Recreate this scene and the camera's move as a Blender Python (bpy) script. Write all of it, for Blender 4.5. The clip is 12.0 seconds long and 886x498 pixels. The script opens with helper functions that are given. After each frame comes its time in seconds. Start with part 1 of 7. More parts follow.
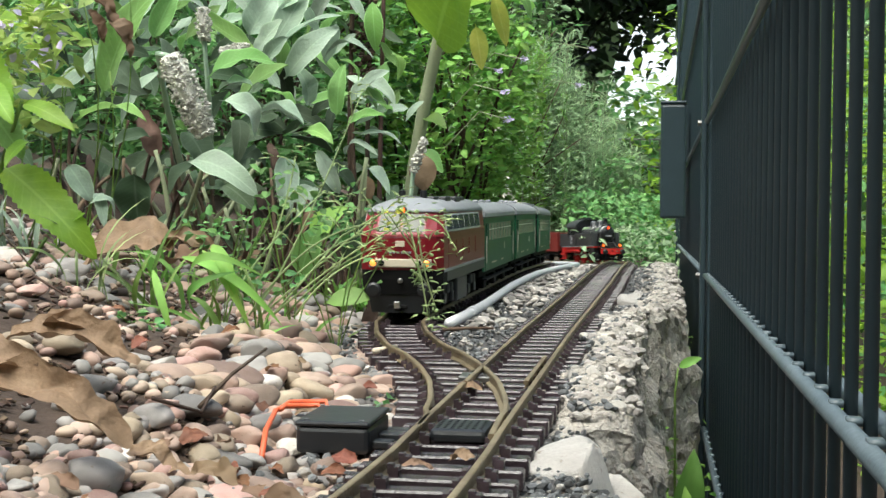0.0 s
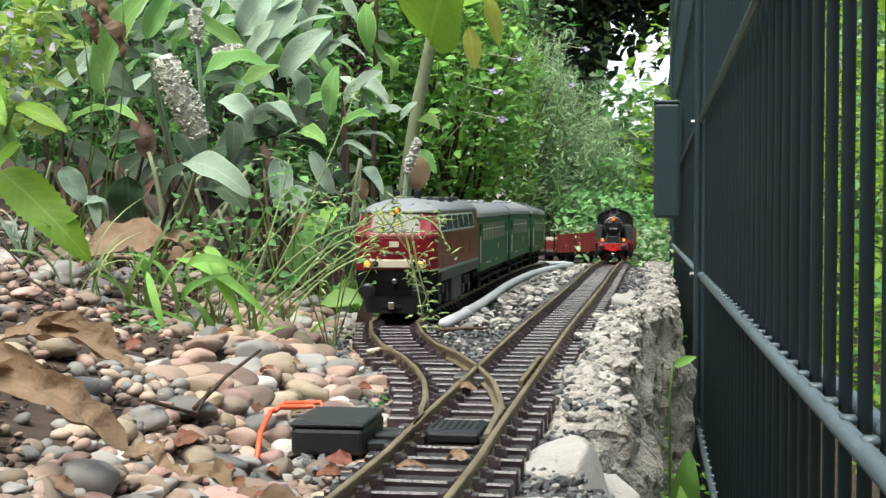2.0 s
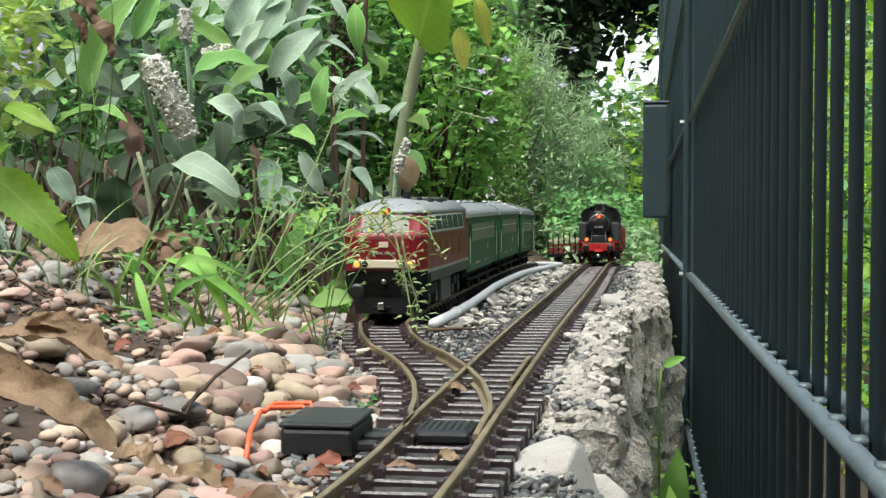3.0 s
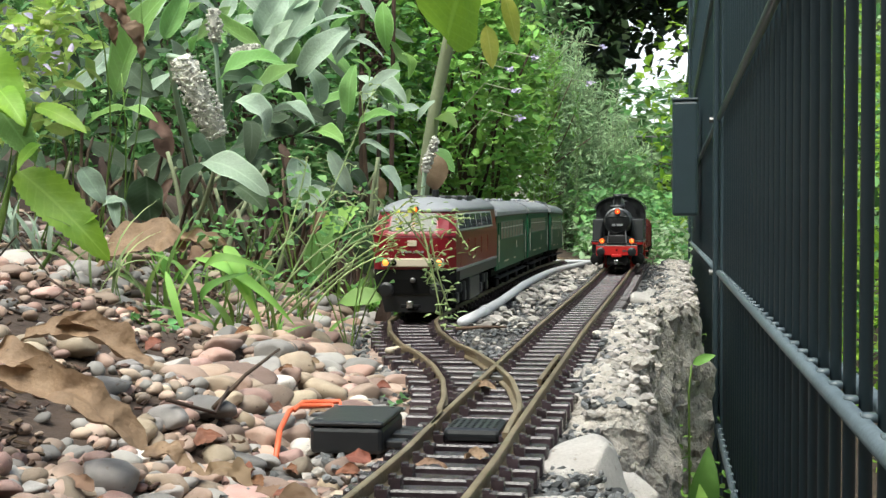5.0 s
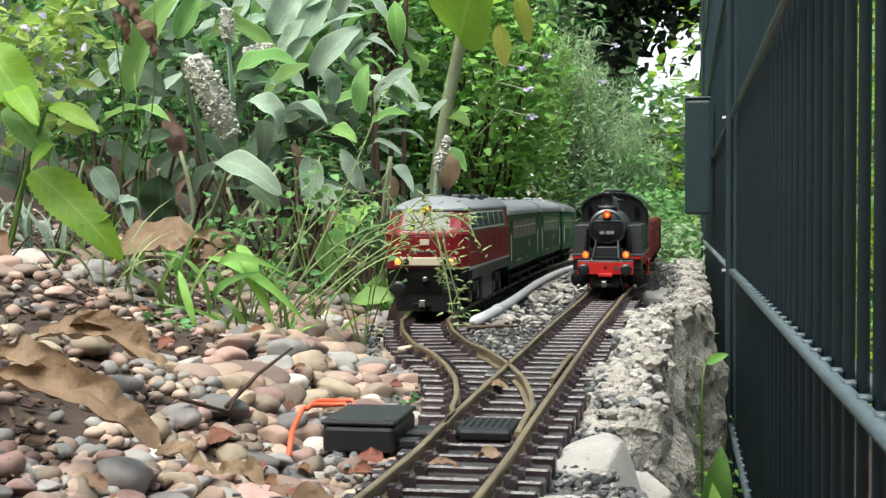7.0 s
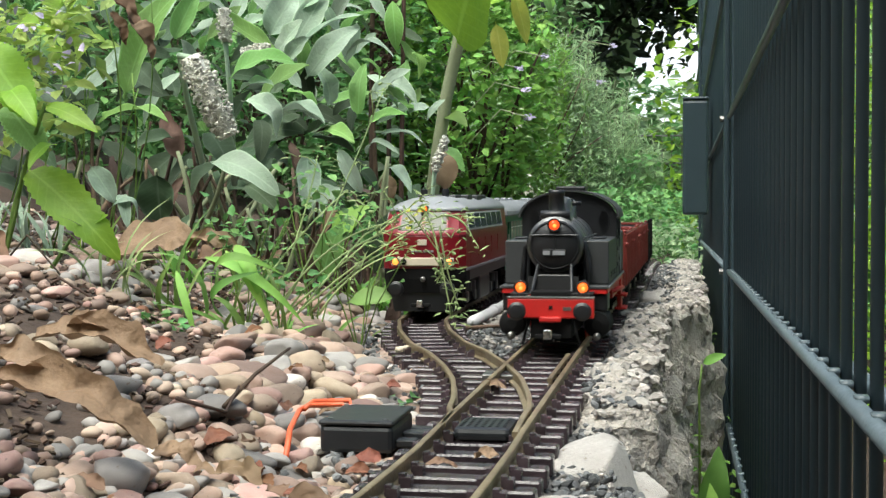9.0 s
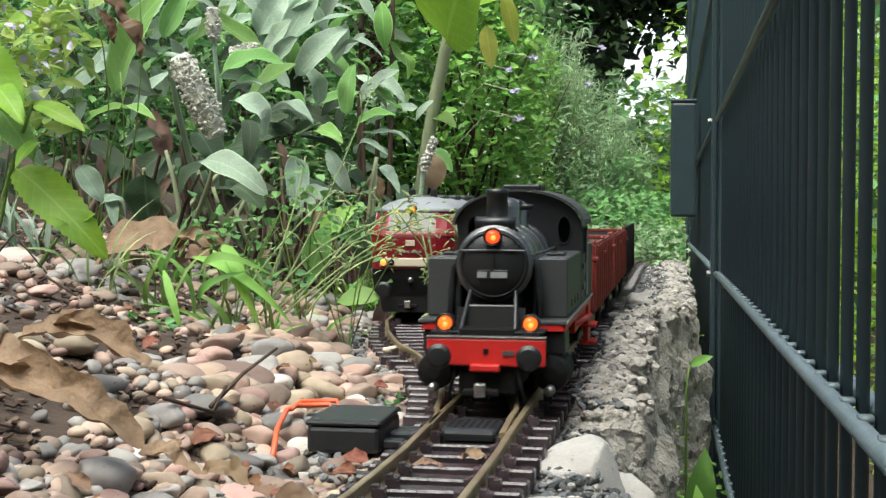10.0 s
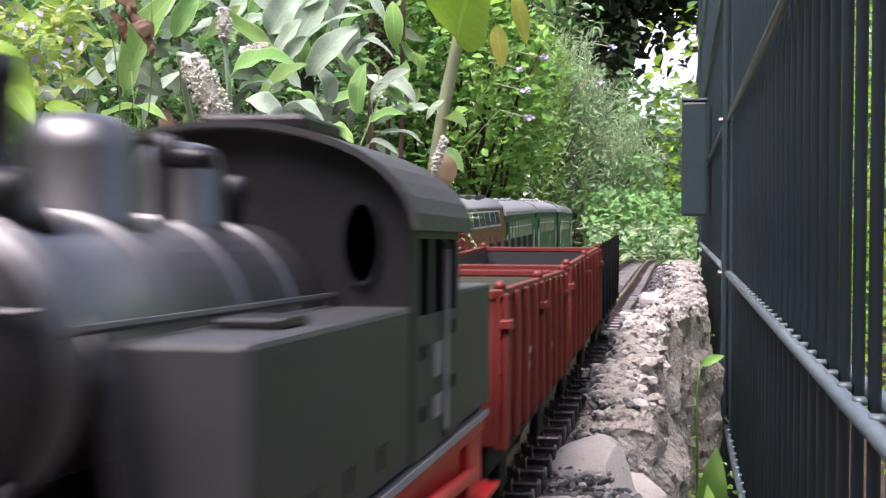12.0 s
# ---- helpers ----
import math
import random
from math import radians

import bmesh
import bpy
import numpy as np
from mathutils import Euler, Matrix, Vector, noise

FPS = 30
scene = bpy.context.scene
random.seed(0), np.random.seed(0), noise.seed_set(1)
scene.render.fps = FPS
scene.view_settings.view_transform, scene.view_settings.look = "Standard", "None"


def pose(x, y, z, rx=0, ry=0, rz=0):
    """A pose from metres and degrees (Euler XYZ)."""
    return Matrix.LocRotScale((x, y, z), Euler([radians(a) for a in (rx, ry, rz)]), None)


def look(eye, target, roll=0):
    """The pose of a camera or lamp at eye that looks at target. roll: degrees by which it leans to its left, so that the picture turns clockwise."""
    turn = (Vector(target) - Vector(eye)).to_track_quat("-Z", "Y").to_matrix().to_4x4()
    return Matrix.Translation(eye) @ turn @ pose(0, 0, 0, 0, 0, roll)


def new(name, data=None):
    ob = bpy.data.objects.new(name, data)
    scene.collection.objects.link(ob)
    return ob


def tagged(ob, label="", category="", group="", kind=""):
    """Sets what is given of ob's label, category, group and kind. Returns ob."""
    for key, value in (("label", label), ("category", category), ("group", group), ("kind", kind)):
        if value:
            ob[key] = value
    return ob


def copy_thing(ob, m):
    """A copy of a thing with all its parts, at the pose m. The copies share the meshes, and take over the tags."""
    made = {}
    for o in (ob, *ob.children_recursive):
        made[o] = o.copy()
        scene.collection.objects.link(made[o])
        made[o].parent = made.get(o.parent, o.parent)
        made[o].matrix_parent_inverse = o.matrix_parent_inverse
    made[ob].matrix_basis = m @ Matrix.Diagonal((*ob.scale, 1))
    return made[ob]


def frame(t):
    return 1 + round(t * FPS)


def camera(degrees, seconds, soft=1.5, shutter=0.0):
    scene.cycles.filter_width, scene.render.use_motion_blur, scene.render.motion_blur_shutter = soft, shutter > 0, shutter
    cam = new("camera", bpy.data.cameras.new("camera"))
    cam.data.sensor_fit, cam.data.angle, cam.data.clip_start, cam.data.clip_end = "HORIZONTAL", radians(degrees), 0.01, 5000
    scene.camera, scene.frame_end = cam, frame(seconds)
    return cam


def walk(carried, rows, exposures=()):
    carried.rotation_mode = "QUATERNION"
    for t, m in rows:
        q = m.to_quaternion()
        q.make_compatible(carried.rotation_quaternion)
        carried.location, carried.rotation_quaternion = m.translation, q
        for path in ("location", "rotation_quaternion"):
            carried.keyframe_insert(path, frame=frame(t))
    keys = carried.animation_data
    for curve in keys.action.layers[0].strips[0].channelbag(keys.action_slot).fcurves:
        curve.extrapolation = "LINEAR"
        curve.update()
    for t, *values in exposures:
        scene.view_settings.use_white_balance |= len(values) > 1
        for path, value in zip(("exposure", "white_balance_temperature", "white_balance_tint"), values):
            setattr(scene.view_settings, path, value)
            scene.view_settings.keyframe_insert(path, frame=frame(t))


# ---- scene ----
cam = camera(36.16, 12.0, 1.4, 0.8)
EYE = (0.0, 0.0, 0.134)
TURNS = (
    (0, -0.011, -2.120, -0.279),
    (0.5, 0.411, -2.167, -0.206),
    (1, 0.447, -2.171, -0.172),
    (1.5, 0.007, -2.127, -0.022),
    (2, -0.269, -2.102, -0.000),
    (2.5, -0.648, -2.087, -0.016),
    (3, -0.716, -2.087, -0.001),
    (5, 0.490, -2.154, 0.215),
    (5.5, 0.796, -2.170, 0.250),
    (6, 1.014, -2.195, 0.286),
    (6.5, 1.120, -2.194, 0.277),
    (7, 1.012, -2.194, 0.266),
    (9, 0.910, -2.188, 0.238),
    (9.5, 0.657, -2.170, 0.210),
    (10, 0.413, -2.158, -0.069),
    (10.5, 0.664, -2.169, -0.006),
    (11, 0.856, -2.183, -0.024),
    (11.5, 0.877, -2.185, -0.004),
    (12, 0.862, -2.178, -0.028),
)
walk(cam, [(t, pose(*EYE, 90 + p, r, y)) for t, y, p, r in TURNS], ((0.0, 0.60, 6200, 0), (10.9, 0.60, 6200, 0), (11.5, 0.60, 6200, 0), (12.0, 1.0, 6200, 24)))

# ---- light: a bright overcast sky ----
world = bpy.data.worlds.new("world")
scene.world = world
world.use_nodes = True
wn = world.node_tree
sky = wn.nodes.new("ShaderNodeTexSky")
sky.sky_type, sky.sun_disc = "NISHITA", False
sky.sun_elevation, sky.sun_rotation = radians(66), radians(212)
sky.air_density, sky.dust_density = 1.0, 7.0
wn.links.new(sky.outputs[0], wn.nodes["Background"].inputs[0])
wn.nodes["Background"].inputs[1].default_value = 0.15
sun = new("sun", bpy.data.lights.new("sun", "SUN"))
sun.data.energy, sun.data.angle, sun.data.color = 2.6, radians(50), (1.0, 0.97, 0.92)
sun.matrix_world = look((-0.9, -0.4, 4.0), (0, 1.0, 0))


# ---- materials ----
def material(name, colour, rough=0.6, metal=0.0, vary=0.25, scale=60.0, bump=0.2, tint=None, spots=0.0,
             spot_colour=(0.1, 0.08, 0.06), island=0.0, through_light=0.0, bump_scale=0.0, spec=0.5, depth=0.002, sheen=0.0, veins=0.0, rim=0.0):
    """A procedural surface: a base colour that drifts to a second tint at two scales, with fine relief."""
    m = bpy.data.materials.new(name)
    m.use_nodes = True
    n, l = m.node_tree.nodes, m.node_tree.links
    b = n["Principled BSDF"]
    b.inputs["Roughness"].default_value, b.inputs["Metallic"].default_value = rough, metal
    b.inputs["Specular IOR Level"].default_value = spec
    b.inputs["Sheen Weight"].default_value, b.inputs["Sheen Roughness"].default_value = sheen, 0.4
    co = n.new("ShaderNodeTexCoord")

    def grain(size, detail=4.0):
        g = n.new("ShaderNodeTexNoise")
        g.inputs["Scale"].default_value, g.inputs["Detail"].default_value = size, detail
        l.new(co.outputs["Object"], g.inputs["Vector"])
        return g

    def mix(fac, a, c):
        x = n.new("ShaderNodeMix")
        x.data_type = "RGBA"
        for socket, value in ((x.inputs[0], fac), (x.inputs[6], a), (x.inputs[7], c)):
            if isinstance(value, (tuple, list)):
                socket.default_value = (*value, 1)
            elif isinstance(value, (int, float)):
                socket.default_value = value
            else:
                l.new(value, socket)
        return x.outputs[2]

    def ramp(value, low, high):
        r = n.new("ShaderNodeMapRange")
        r.inputs[1].default_value, r.inputs[2].default_value = low, high
        l.new(value, r.inputs[0])
        return r.outputs[0]

    big, fine = grain(scale), grain(scale * 9)
    second = tint or tuple(c * (1 - vary) for c in colour)
    out = mix(ramp(big.outputs[0], 0.3, 0.7), colour, second)
    out = mix(ramp(fine.outputs[0], 0.25, 1.2), out, tuple(c * (1 - vary * 0.8) for c in second))
    if spots:
        out = mix(ramp(grain(scale * 2.7, 6).outputs[0], 0.72 - spots * 0.3, 0.78 - spots * 0.25), out, spot_colour)
    if veins:
        # a pale midrib and faint side veins, along the blade's own coordinates
        uv = n.new("ShaderNodeSeparateXYZ")
        l.new(co.outputs["UV"], uv.inputs[0])

        def op(kind, a, c):
            x = n.new("ShaderNodeMath")
            x.operation = kind
            for socket, value in zip(x.inputs, (a, c)):
                if isinstance(value, (int, float)):
                    socket.default_value = value
                else:
                    l.new(value, socket)
            return x.outputs[0]

        across = op("ABSOLUTE", op("SUBTRACT", uv.outputs[0], 0.5), 0)
        rib = ramp(across, 0.045, 0.015)
        wave = op("SINE", op("MULTIPLY", op("SUBTRACT", uv.outputs[1], op("MULTIPLY", across, 0.35)), 70.0), 0)
        side = op("MULTIPLY", ramp(wave, 0.75, 1.0), 0.35)
        if rim:
            out = mix(op("MULTIPLY", ramp(across, 0.43, 0.49), rim), out, tuple(min(1.0, c * 1.5 + 0.14) for c in colour))
        out = mix(op("MULTIPLY", op("MAXIMUM", rib, side), veins), out, tuple(min(1.0, c * 1.35 + 0.12) for c in colour))
    if island:
        geo = n.new("ShaderNodeNewGeometry")
        info = n.new("ShaderNodeObjectInfo")
        both = n.new("ShaderNodeMath")
        both.operation = "ADD"
        l.new(geo.outputs["Random Per Island"], both.inputs[0])
        l.new(info.outputs["Random"], both.inputs[1])
        wrap = n.new("ShaderNodeMath")
        wrap.operation = "FRACT"
        l.new(both.outputs[0], wrap.inputs[0])
        hsv = n.new("ShaderNodeHueSaturation")
        v = n.new("ShaderNodeMapRange")
        v.inputs[3].default_value, v.inputs[4].default_value = 1 - island, 1 + island
        l.new(wrap.outputs[0], v.inputs[0])
        l.new(v.outputs[0], hsv.inputs["Value"])
        again = n.new("ShaderNodeMath")
        again.operation, again.inputs[1].default_value = "MULTIPLY", 7.31
        l.new(wrap.outputs[0], again.inputs[0])
        frac = n.new("ShaderNodeMath")
        frac.operation = "FRACT"
        l.new(again.outputs[0], frac.inputs[0])
        h = n.new("ShaderNodeMapRange")
        h.inputs[3].default_value, h.inputs[4].default_value = 0.5 - 0.05 * island, 0.5 + 0.04 * island
        l.new(frac.outputs[0], h.inputs[0])
        l.new(h.outputs[0], hsv.inputs["Hue"])
        l.new(out, hsv.inputs["Color"])
        out = hsv.outputs[0]
    l.new(out, b.inputs["Base Color"])
    if bump:
        bp = n.new("ShaderNodeBump")
        bp.inputs["Strength"].default_value, bp.inputs["Distance"].default_value = bump, depth
        l.new(grain(bump_scale or scale * 6, 6).outputs[0], bp.inputs["Height"])
        l.new(bp.outputs[0], b.inputs["Normal"])
    if through_light:
        tr = n.new("ShaderNodeBsdfTranslucent")
        ms = n.new("ShaderNodeMixShader")
        ms.inputs[0].default_value = through_light
        l.new(out, tr.inputs[0])
        l.new(b.outputs[0], ms.inputs[1])
        l.new(tr.outputs[0], ms.inputs[2])
        l.new(ms.outputs[0], n["Material Output"].inputs[0])
    return m


def glowing(name, colour, strength):
    m = material(name, colour, 0.2, bump=0)
    b = m.node_tree.nodes["Principled BSDF"]
    b.inputs["Emission Color"].default_value, b.inputs["Emission Strength"].default_value = (*colour, 1), strength
    return m


M = {
    "soil": material("soil", (0.042, 0.027, 0.019), 0.95, vary=0.5, scale=30, bump=0.9, tint=(0.075, 0.050, 0.036)),
    "ballast": material("ballast", (0.055, 0.052, 0.052), 0.9, vary=0.5, scale=120, bump=0.8, tint=(0.095, 0.09, 0.088)),
    "grit": material("grit", (0.16, 0.165, 0.17), 0.85, vary=0.4, scale=90, bump=0.4, island=0.75),
    "mortar": material("mortar", (0.60, 0.55, 0.49), 0.95, vary=0.4, scale=22, bump=1.0, tint=(0.36, 0.33, 0.29), depth=0.005, spots=0.5,
                       spot_colour=(0.14, 0.13, 0.115), bump_scale=320),
    "rubble": material("rubble", (0.54, 0.50, 0.45), 0.9, vary=0.4, scale=35, bump=0.9, tint=(0.30, 0.28, 0.26), island=0.5, spots=0.3,
                       spot_colour=(0.13, 0.13, 0.11)),
    "pebble_tan": material("pebble_tan", (0.28, 0.195, 0.135), 0.62, vary=0.25, scale=30, bump=0.25, tint=(0.42, 0.33, 0.26), island=0.45, spots=0.15),
    "pebble_pink": material("pebble_pink", (0.32, 0.195, 0.145), 0.6, vary=0.25, scale=30, bump=0.25, tint=(0.44, 0.31, 0.25), island=0.4),
    "pebble_grey": material("pebble_grey", (0.20, 0.185, 0.175), 0.65, vary=0.25, scale=30, bump=0.25, tint=(0.31, 0.29, 0.27), island=0.45),
    "pebble_white": material("pebble_white", (0.52, 0.49, 0.45), 0.55, vary=0.15, scale=30, bump=0.2, island=0.15),
    "sleeper": material("sleeper", (0.036, 0.024, 0.028), 0.24, vary=0.4, scale=70, bump=0.45, tint=(0.066, 0.048, 0.056), island=0.45, spec=0.7),
    "rail": material("rail", (0.44, 0.36, 0.23), 0.40, 0.55, vary=0.45, scale=40, bump=0.3, tint=(0.25, 0.19, 0.115)),
    "black": material("black", (0.0055, 0.0062, 0.009), 0.42, vary=0.3, scale=50, bump=0.06, spec=0.6, tint=(0.009, 0.0095, 0.0115)),
    "tank": material("tank", (0.041, 0.044, 0.047), 0.48, spec=0.6, vary=0.2, scale=60, bump=0.08),
    "dark": material("dark", (0.006, 0.006, 0.0065), 0.75, spec=0.2, vary=0.3, scale=40, bump=0.1),
    "plastic": material("plastic", (0.011, 0.0125, 0.015), 0.38, vary=0.2, scale=60, bump=0.1, tint=(0.017, 0.019, 0.022)),
    "red": material("red", (0.215, 0.007, 0.017), 0.33, vary=0.15, scale=40, bump=0.04),
    "bright_red": material("bright_red", (0.55, 0.02, 0.018), 0.4, vary=0.15, scale=50, bump=0.06),
    "wagon_red": material("wagon_red", (0.20, 0.028, 0.022), 0.5, vary=0.25, scale=50, bump=0.12),
    "wagon_inside": material("wagon_inside", (0.13, 0.135, 0.095), 0.8, vary=0.3, scale=50, bump=0.2),
    "green": material("green", (0.022, 0.125, 0.060), 0.42, spec=0.3, vary=0.2, scale=40, bump=0.05),
    "roof_grey": material("roof_grey", (0.30, 0.31, 0.33), 0.45, vary=0.2, scale=30, bump=0.08),
    "beige": material("beige", (0.62, 0.54, 0.42), 0.5, vary=0.1, scale=40, bump=0.05),
    "cream": material("cream", (0.62, 0.58, 0.5), 0.6, vary=0.1, scale=40, bump=0.05),
    "chrome": material("chrome", (0.6, 0.6, 0.6), 0.25, 1.0, vary=0.1, bump=0),
    "steel": material("steel", (0.35, 0.34, 0.33), 0.35, 0.9, vary=0.3, bump=0.1),
    "white": material("white", (0.75, 0.75, 0.74), 0.5, vary=0.1, bump=0.05),
    "window": material("window", (0.05, 0.06, 0.065), 0.08, vary=0.1, bump=0),
    # opaque panes of coaches and windscreen, pale reflections mixed into their base colours
    "coach_window": material("coach_window", (0.42, 0.39, 0.31), 0.25, spec=0.3, vary=0.2, bump=0),
    "sky_reflection_window": material("sky_reflection_window", (0.12, 0.13, 0.11), 0.25, spec=0.25, vary=0.2, bump=0),
    "lamp_amber": glowing("lamp_amber", (1.0, 0.15, 0.018), 0.85),
    "lamp_red": glowing("lamp_red", (1.0, 0.07, 0.015), 1.0),
    "lamp_core": glowing("lamp_core", (1.0, 0.27, 0.045), 1.3),
    "fence_paint": material("fence_paint", (0.028, 0.046, 0.057), 0.42, vary=0.2, scale=25, bump=0.1, tint=(0.034, 0.055, 0.067)),
    # fence paint made paler, the light from above put into its colour
    "fence_wire_lit": material("fence_wire_lit", (0.13, 0.165, 0.185), 0.38, vary=0.3, scale=50, bump=0.2, tint=(0.09, 0.12, 0.135)),
    "conduit": material("conduit", (0.78, 0.78, 0.81), 0.45, vary=0.12, scale=30, bump=0.15, spots=0.1),
    "orange": material("orange", (0.75, 0.13, 0.045), 0.45, vary=0.15, bump=0.05),
    "felt": material("felt", (0.24, 0.345, 0.23), 0.9, vary=0.3, scale=18, bump=0.7, tint=(0.37, 0.46, 0.37), island=0.3, sheen=0.25, veins=0.45, rim=0.7, through_light=0.2, bump_scale=260),
    "felt_green": material("felt_green", (0.17, 0.37, 0.07), 0.8, vary=0.25, scale=18, bump=0.6, tint=(0.25, 0.43, 0.14), island=0.3, sheen=0.12, veins=0.45, rim=0.8, through_light=0.38, bump_scale=240),
    # deep green felt; its darkness also paints shade inside and under the clump
    "felt_dark_shaded": material("felt_dark_shaded", (0.040, 0.075, 0.034), 0.85, vary=0.3, scale=18, bump=0.4, tint=(0.062, 0.10, 0.052), island=0.45, veins=0.3, rim=0.3, through_light=0.12),
    "bloom": material("bloom", (0.74, 0.73, 0.68), 0.95, vary=0.3, scale=90, bump=0.8, tint=(0.58, 0.57, 0.50), island=0.35),
    "stalk": material("stalk", (0.30, 0.34, 0.20), 0.8, vary=0.2, scale=30, bump=0.3),
    "brown_stalk": material("brown_stalk", (0.11, 0.072, 0.048), 0.9, vary=0.4, scale=30, bump=0.5, island=0.6),
    "lime": material("lime", (0.36, 0.56, 0.05), 0.5, vary=0.2, scale=20, bump=0.5, tint=(0.25, 0.45, 0.05), island=0.2, veins=0.25, through_light=0.5),
    "grass": material("grass", (0.20, 0.34, 0.075), 0.6, vary=0.2, scale=20, bump=0.1, island=0.35, through_light=0.3),
    "straw": material("straw", (0.40, 0.52, 0.23), 0.7, vary=0.2, scale=20, bump=0.1, island=0.3, through_light=0.2),
    "leaf_mid": material("leaf_mid", (0.17, 0.37, 0.115), 0.6, vary=0.2, scale=10, bump=0.1, island=0.45, through_light=0.35),
    "leaf_fresh": material("leaf_fresh", (0.26, 0.50, 0.10), 0.6, vary=0.2, scale=10, bump=0.1, island=0.4, through_light=0.4),
    "leaf_pale": material("leaf_pale", (0.45, 0.62, 0.36), 0.7, vary=0.2, scale=10, bump=0.1, island=0.4, through_light=0.45),
    "leaf_dark": material("leaf_dark", (0.055, 0.080, 0.050), 0.5, vary=0.2, scale=10, bump=0.1, island=0.6, through_light=0.3),
    "yellow_leaf": material("yellow_leaf", (0.86, 0.76, 0.18), 0.6, vary=0.15, scale=20, bump=0.2, tint=(0.62, 0.66, 0.12), veins=0.3, through_light=0.6),
    "dry_leaf": material("dry_leaf", (0.15, 0.088, 0.052), 0.75, vary=0.35, scale=25, bump=0.6, tint=(0.25, 0.165, 0.10), island=0.3, through_light=0.1),
    "rust_leaf": material("rust_leaf", (0.23, 0.095, 0.045), 0.7, vary=0.35, scale=60, bump=0.5, tint=(0.14, 0.06, 0.032), island=0.4, through_light=0.15),
    "herb": material("herb", (0.60, 0.76, 0.25), 0.6, vary=0.15, scale=20, bump=0.1, island=0.3, through_light=0.6),
    "dry_pale": material("dry_pale", (0.33, 0.225, 0.14), 0.7, vary=0.3, scale=60, bump=0.5, tint=(0.22, 0.14, 0.082), spots=0.15, spot_colour=(0.11, 0.068, 0.04), through_light=0.15, depth=0.002),
    "overcast": glowing("overcast", (0.90, 0.93, 1.0), 0.38),
    "hedge_back": material("hedge_back", (0.05, 0.085, 0.03), 0.9, vary=0.5, scale=6, bump=1.0, tint=(0.085, 0.125, 0.045)),
    "lilac": material("lilac", (0.60, 0.54, 0.74), 0.7, vary=0.2, bump=0.1, island=0.2, through_light=0.2),
    "bark": material("bark", (0.10, 0.085, 0.07), 0.9, vary=0.35, scale=12, bump=0.8),
}
# satin black paint of the boiler, sky sheen put into its paler base colour
M["black_sheen"] = material("black_sheen", (0.020, 0.021, 0.024), 0.42, vary=0.3, scale=50, bump=0.06, spec=1.0, tint=(0.012, 0.0125, 0.0145))
bsdf = M["black_sheen"].node_tree.nodes["Principled BSDF"]
bsdf.inputs["Coat Weight"].default_value, bsdf.inputs["Coat Roughness"].default_value, bsdf.inputs["Coat IOR"].default_value = 1.0, 0.36, 1.9
# the same stones on meshes of unit size
for stone, colour, tint in (("pebble_tan", (0.27, 0.195, 0.14), (0.39, 0.305, 0.235)), ("pebble_pink", (0.32, 0.20, 0.15), (0.42, 0.305, 0.25)),
                            ("pebble_grey", (0.175, 0.165, 0.16), (0.29, 0.27, 0.255)), ("pebble_white", (0.46, 0.42, 0.38), (0.56, 0.52, 0.475))):
    M[stone + "_large"] = material(stone + "_large", colour, 0.62, vary=0.3, scale=1.1, bump=0.3, tint=tint, island=0.5, spots=0.22, spot_colour=(0.15, 0.105, 0.075), bump_scale=26, depth=0.02)
M["rock"] = material("rock", (0.60, 0.58, 0.55), 0.95, vary=0.3, scale=1.3, bump=0.5, tint=(0.47, 0.44, 0.41), spots=0.25, spot_colour=(0.26, 0.22, 0.18), bump_scale=30, depth=0.02)


# ---- mesh helpers ----
def link(name, bm, mat, parent=None, label="", smooth=False):
    """One bmesh as one mesh object."""
    me = bpy.data.meshes.new(name)
    if smooth:
        for f in bm.faces:
            f.smooth = True
    bm.to_mesh(me)
    bm.free()
    me.materials.append(M[mat])
    ob = new(name, me)
    if parent:
        ob.parent = parent
    if label:
        ob["label"] = label
    return ob


def part(name, bm, mat, parent, label="", smooth=False):
    return link(name, bm, mat, parent, label, smooth)


def thing(name, label, category, group="", m=None):
    ob = new(name)
    ob.empty_display_size = 0.02
    tagged(ob, label, category, group)
    if m is not None:
        ob.matrix_basis = m
    return ob


def box(x0, x1, y0, y1, z0, z1, bevel=0.0, bm=None, m=None, segments=2):
    b = bmesh.new()
    bmesh.ops.create_cube(b, size=1)
    for v in b.verts:
        v.co = Vector(((x0 + x1) / 2 + v.co.x * (x1 - x0), (y0 + y1) / 2 + v.co.y * (y1 - y0), (z0 + z1) / 2 + v.co.z * (z1 - z0)))
    if bevel:
        bmesh.ops.bevel(b, geom=b.edges[:], offset=bevel, segments=segments, affect="EDGES", profile=0.5)
    return join(bm, b, m)


def join(bm, b, m=None):
    if m is not None:
        bmesh.ops.transform(b, matrix=m, verts=b.verts)
    if bm is None:
        return b
    me = bpy.data.meshes.new("t")
    b.to_mesh(me)
    b.free()
    bm.from_mesh(me)
    bpy.data.meshes.remove(me)
    return bm


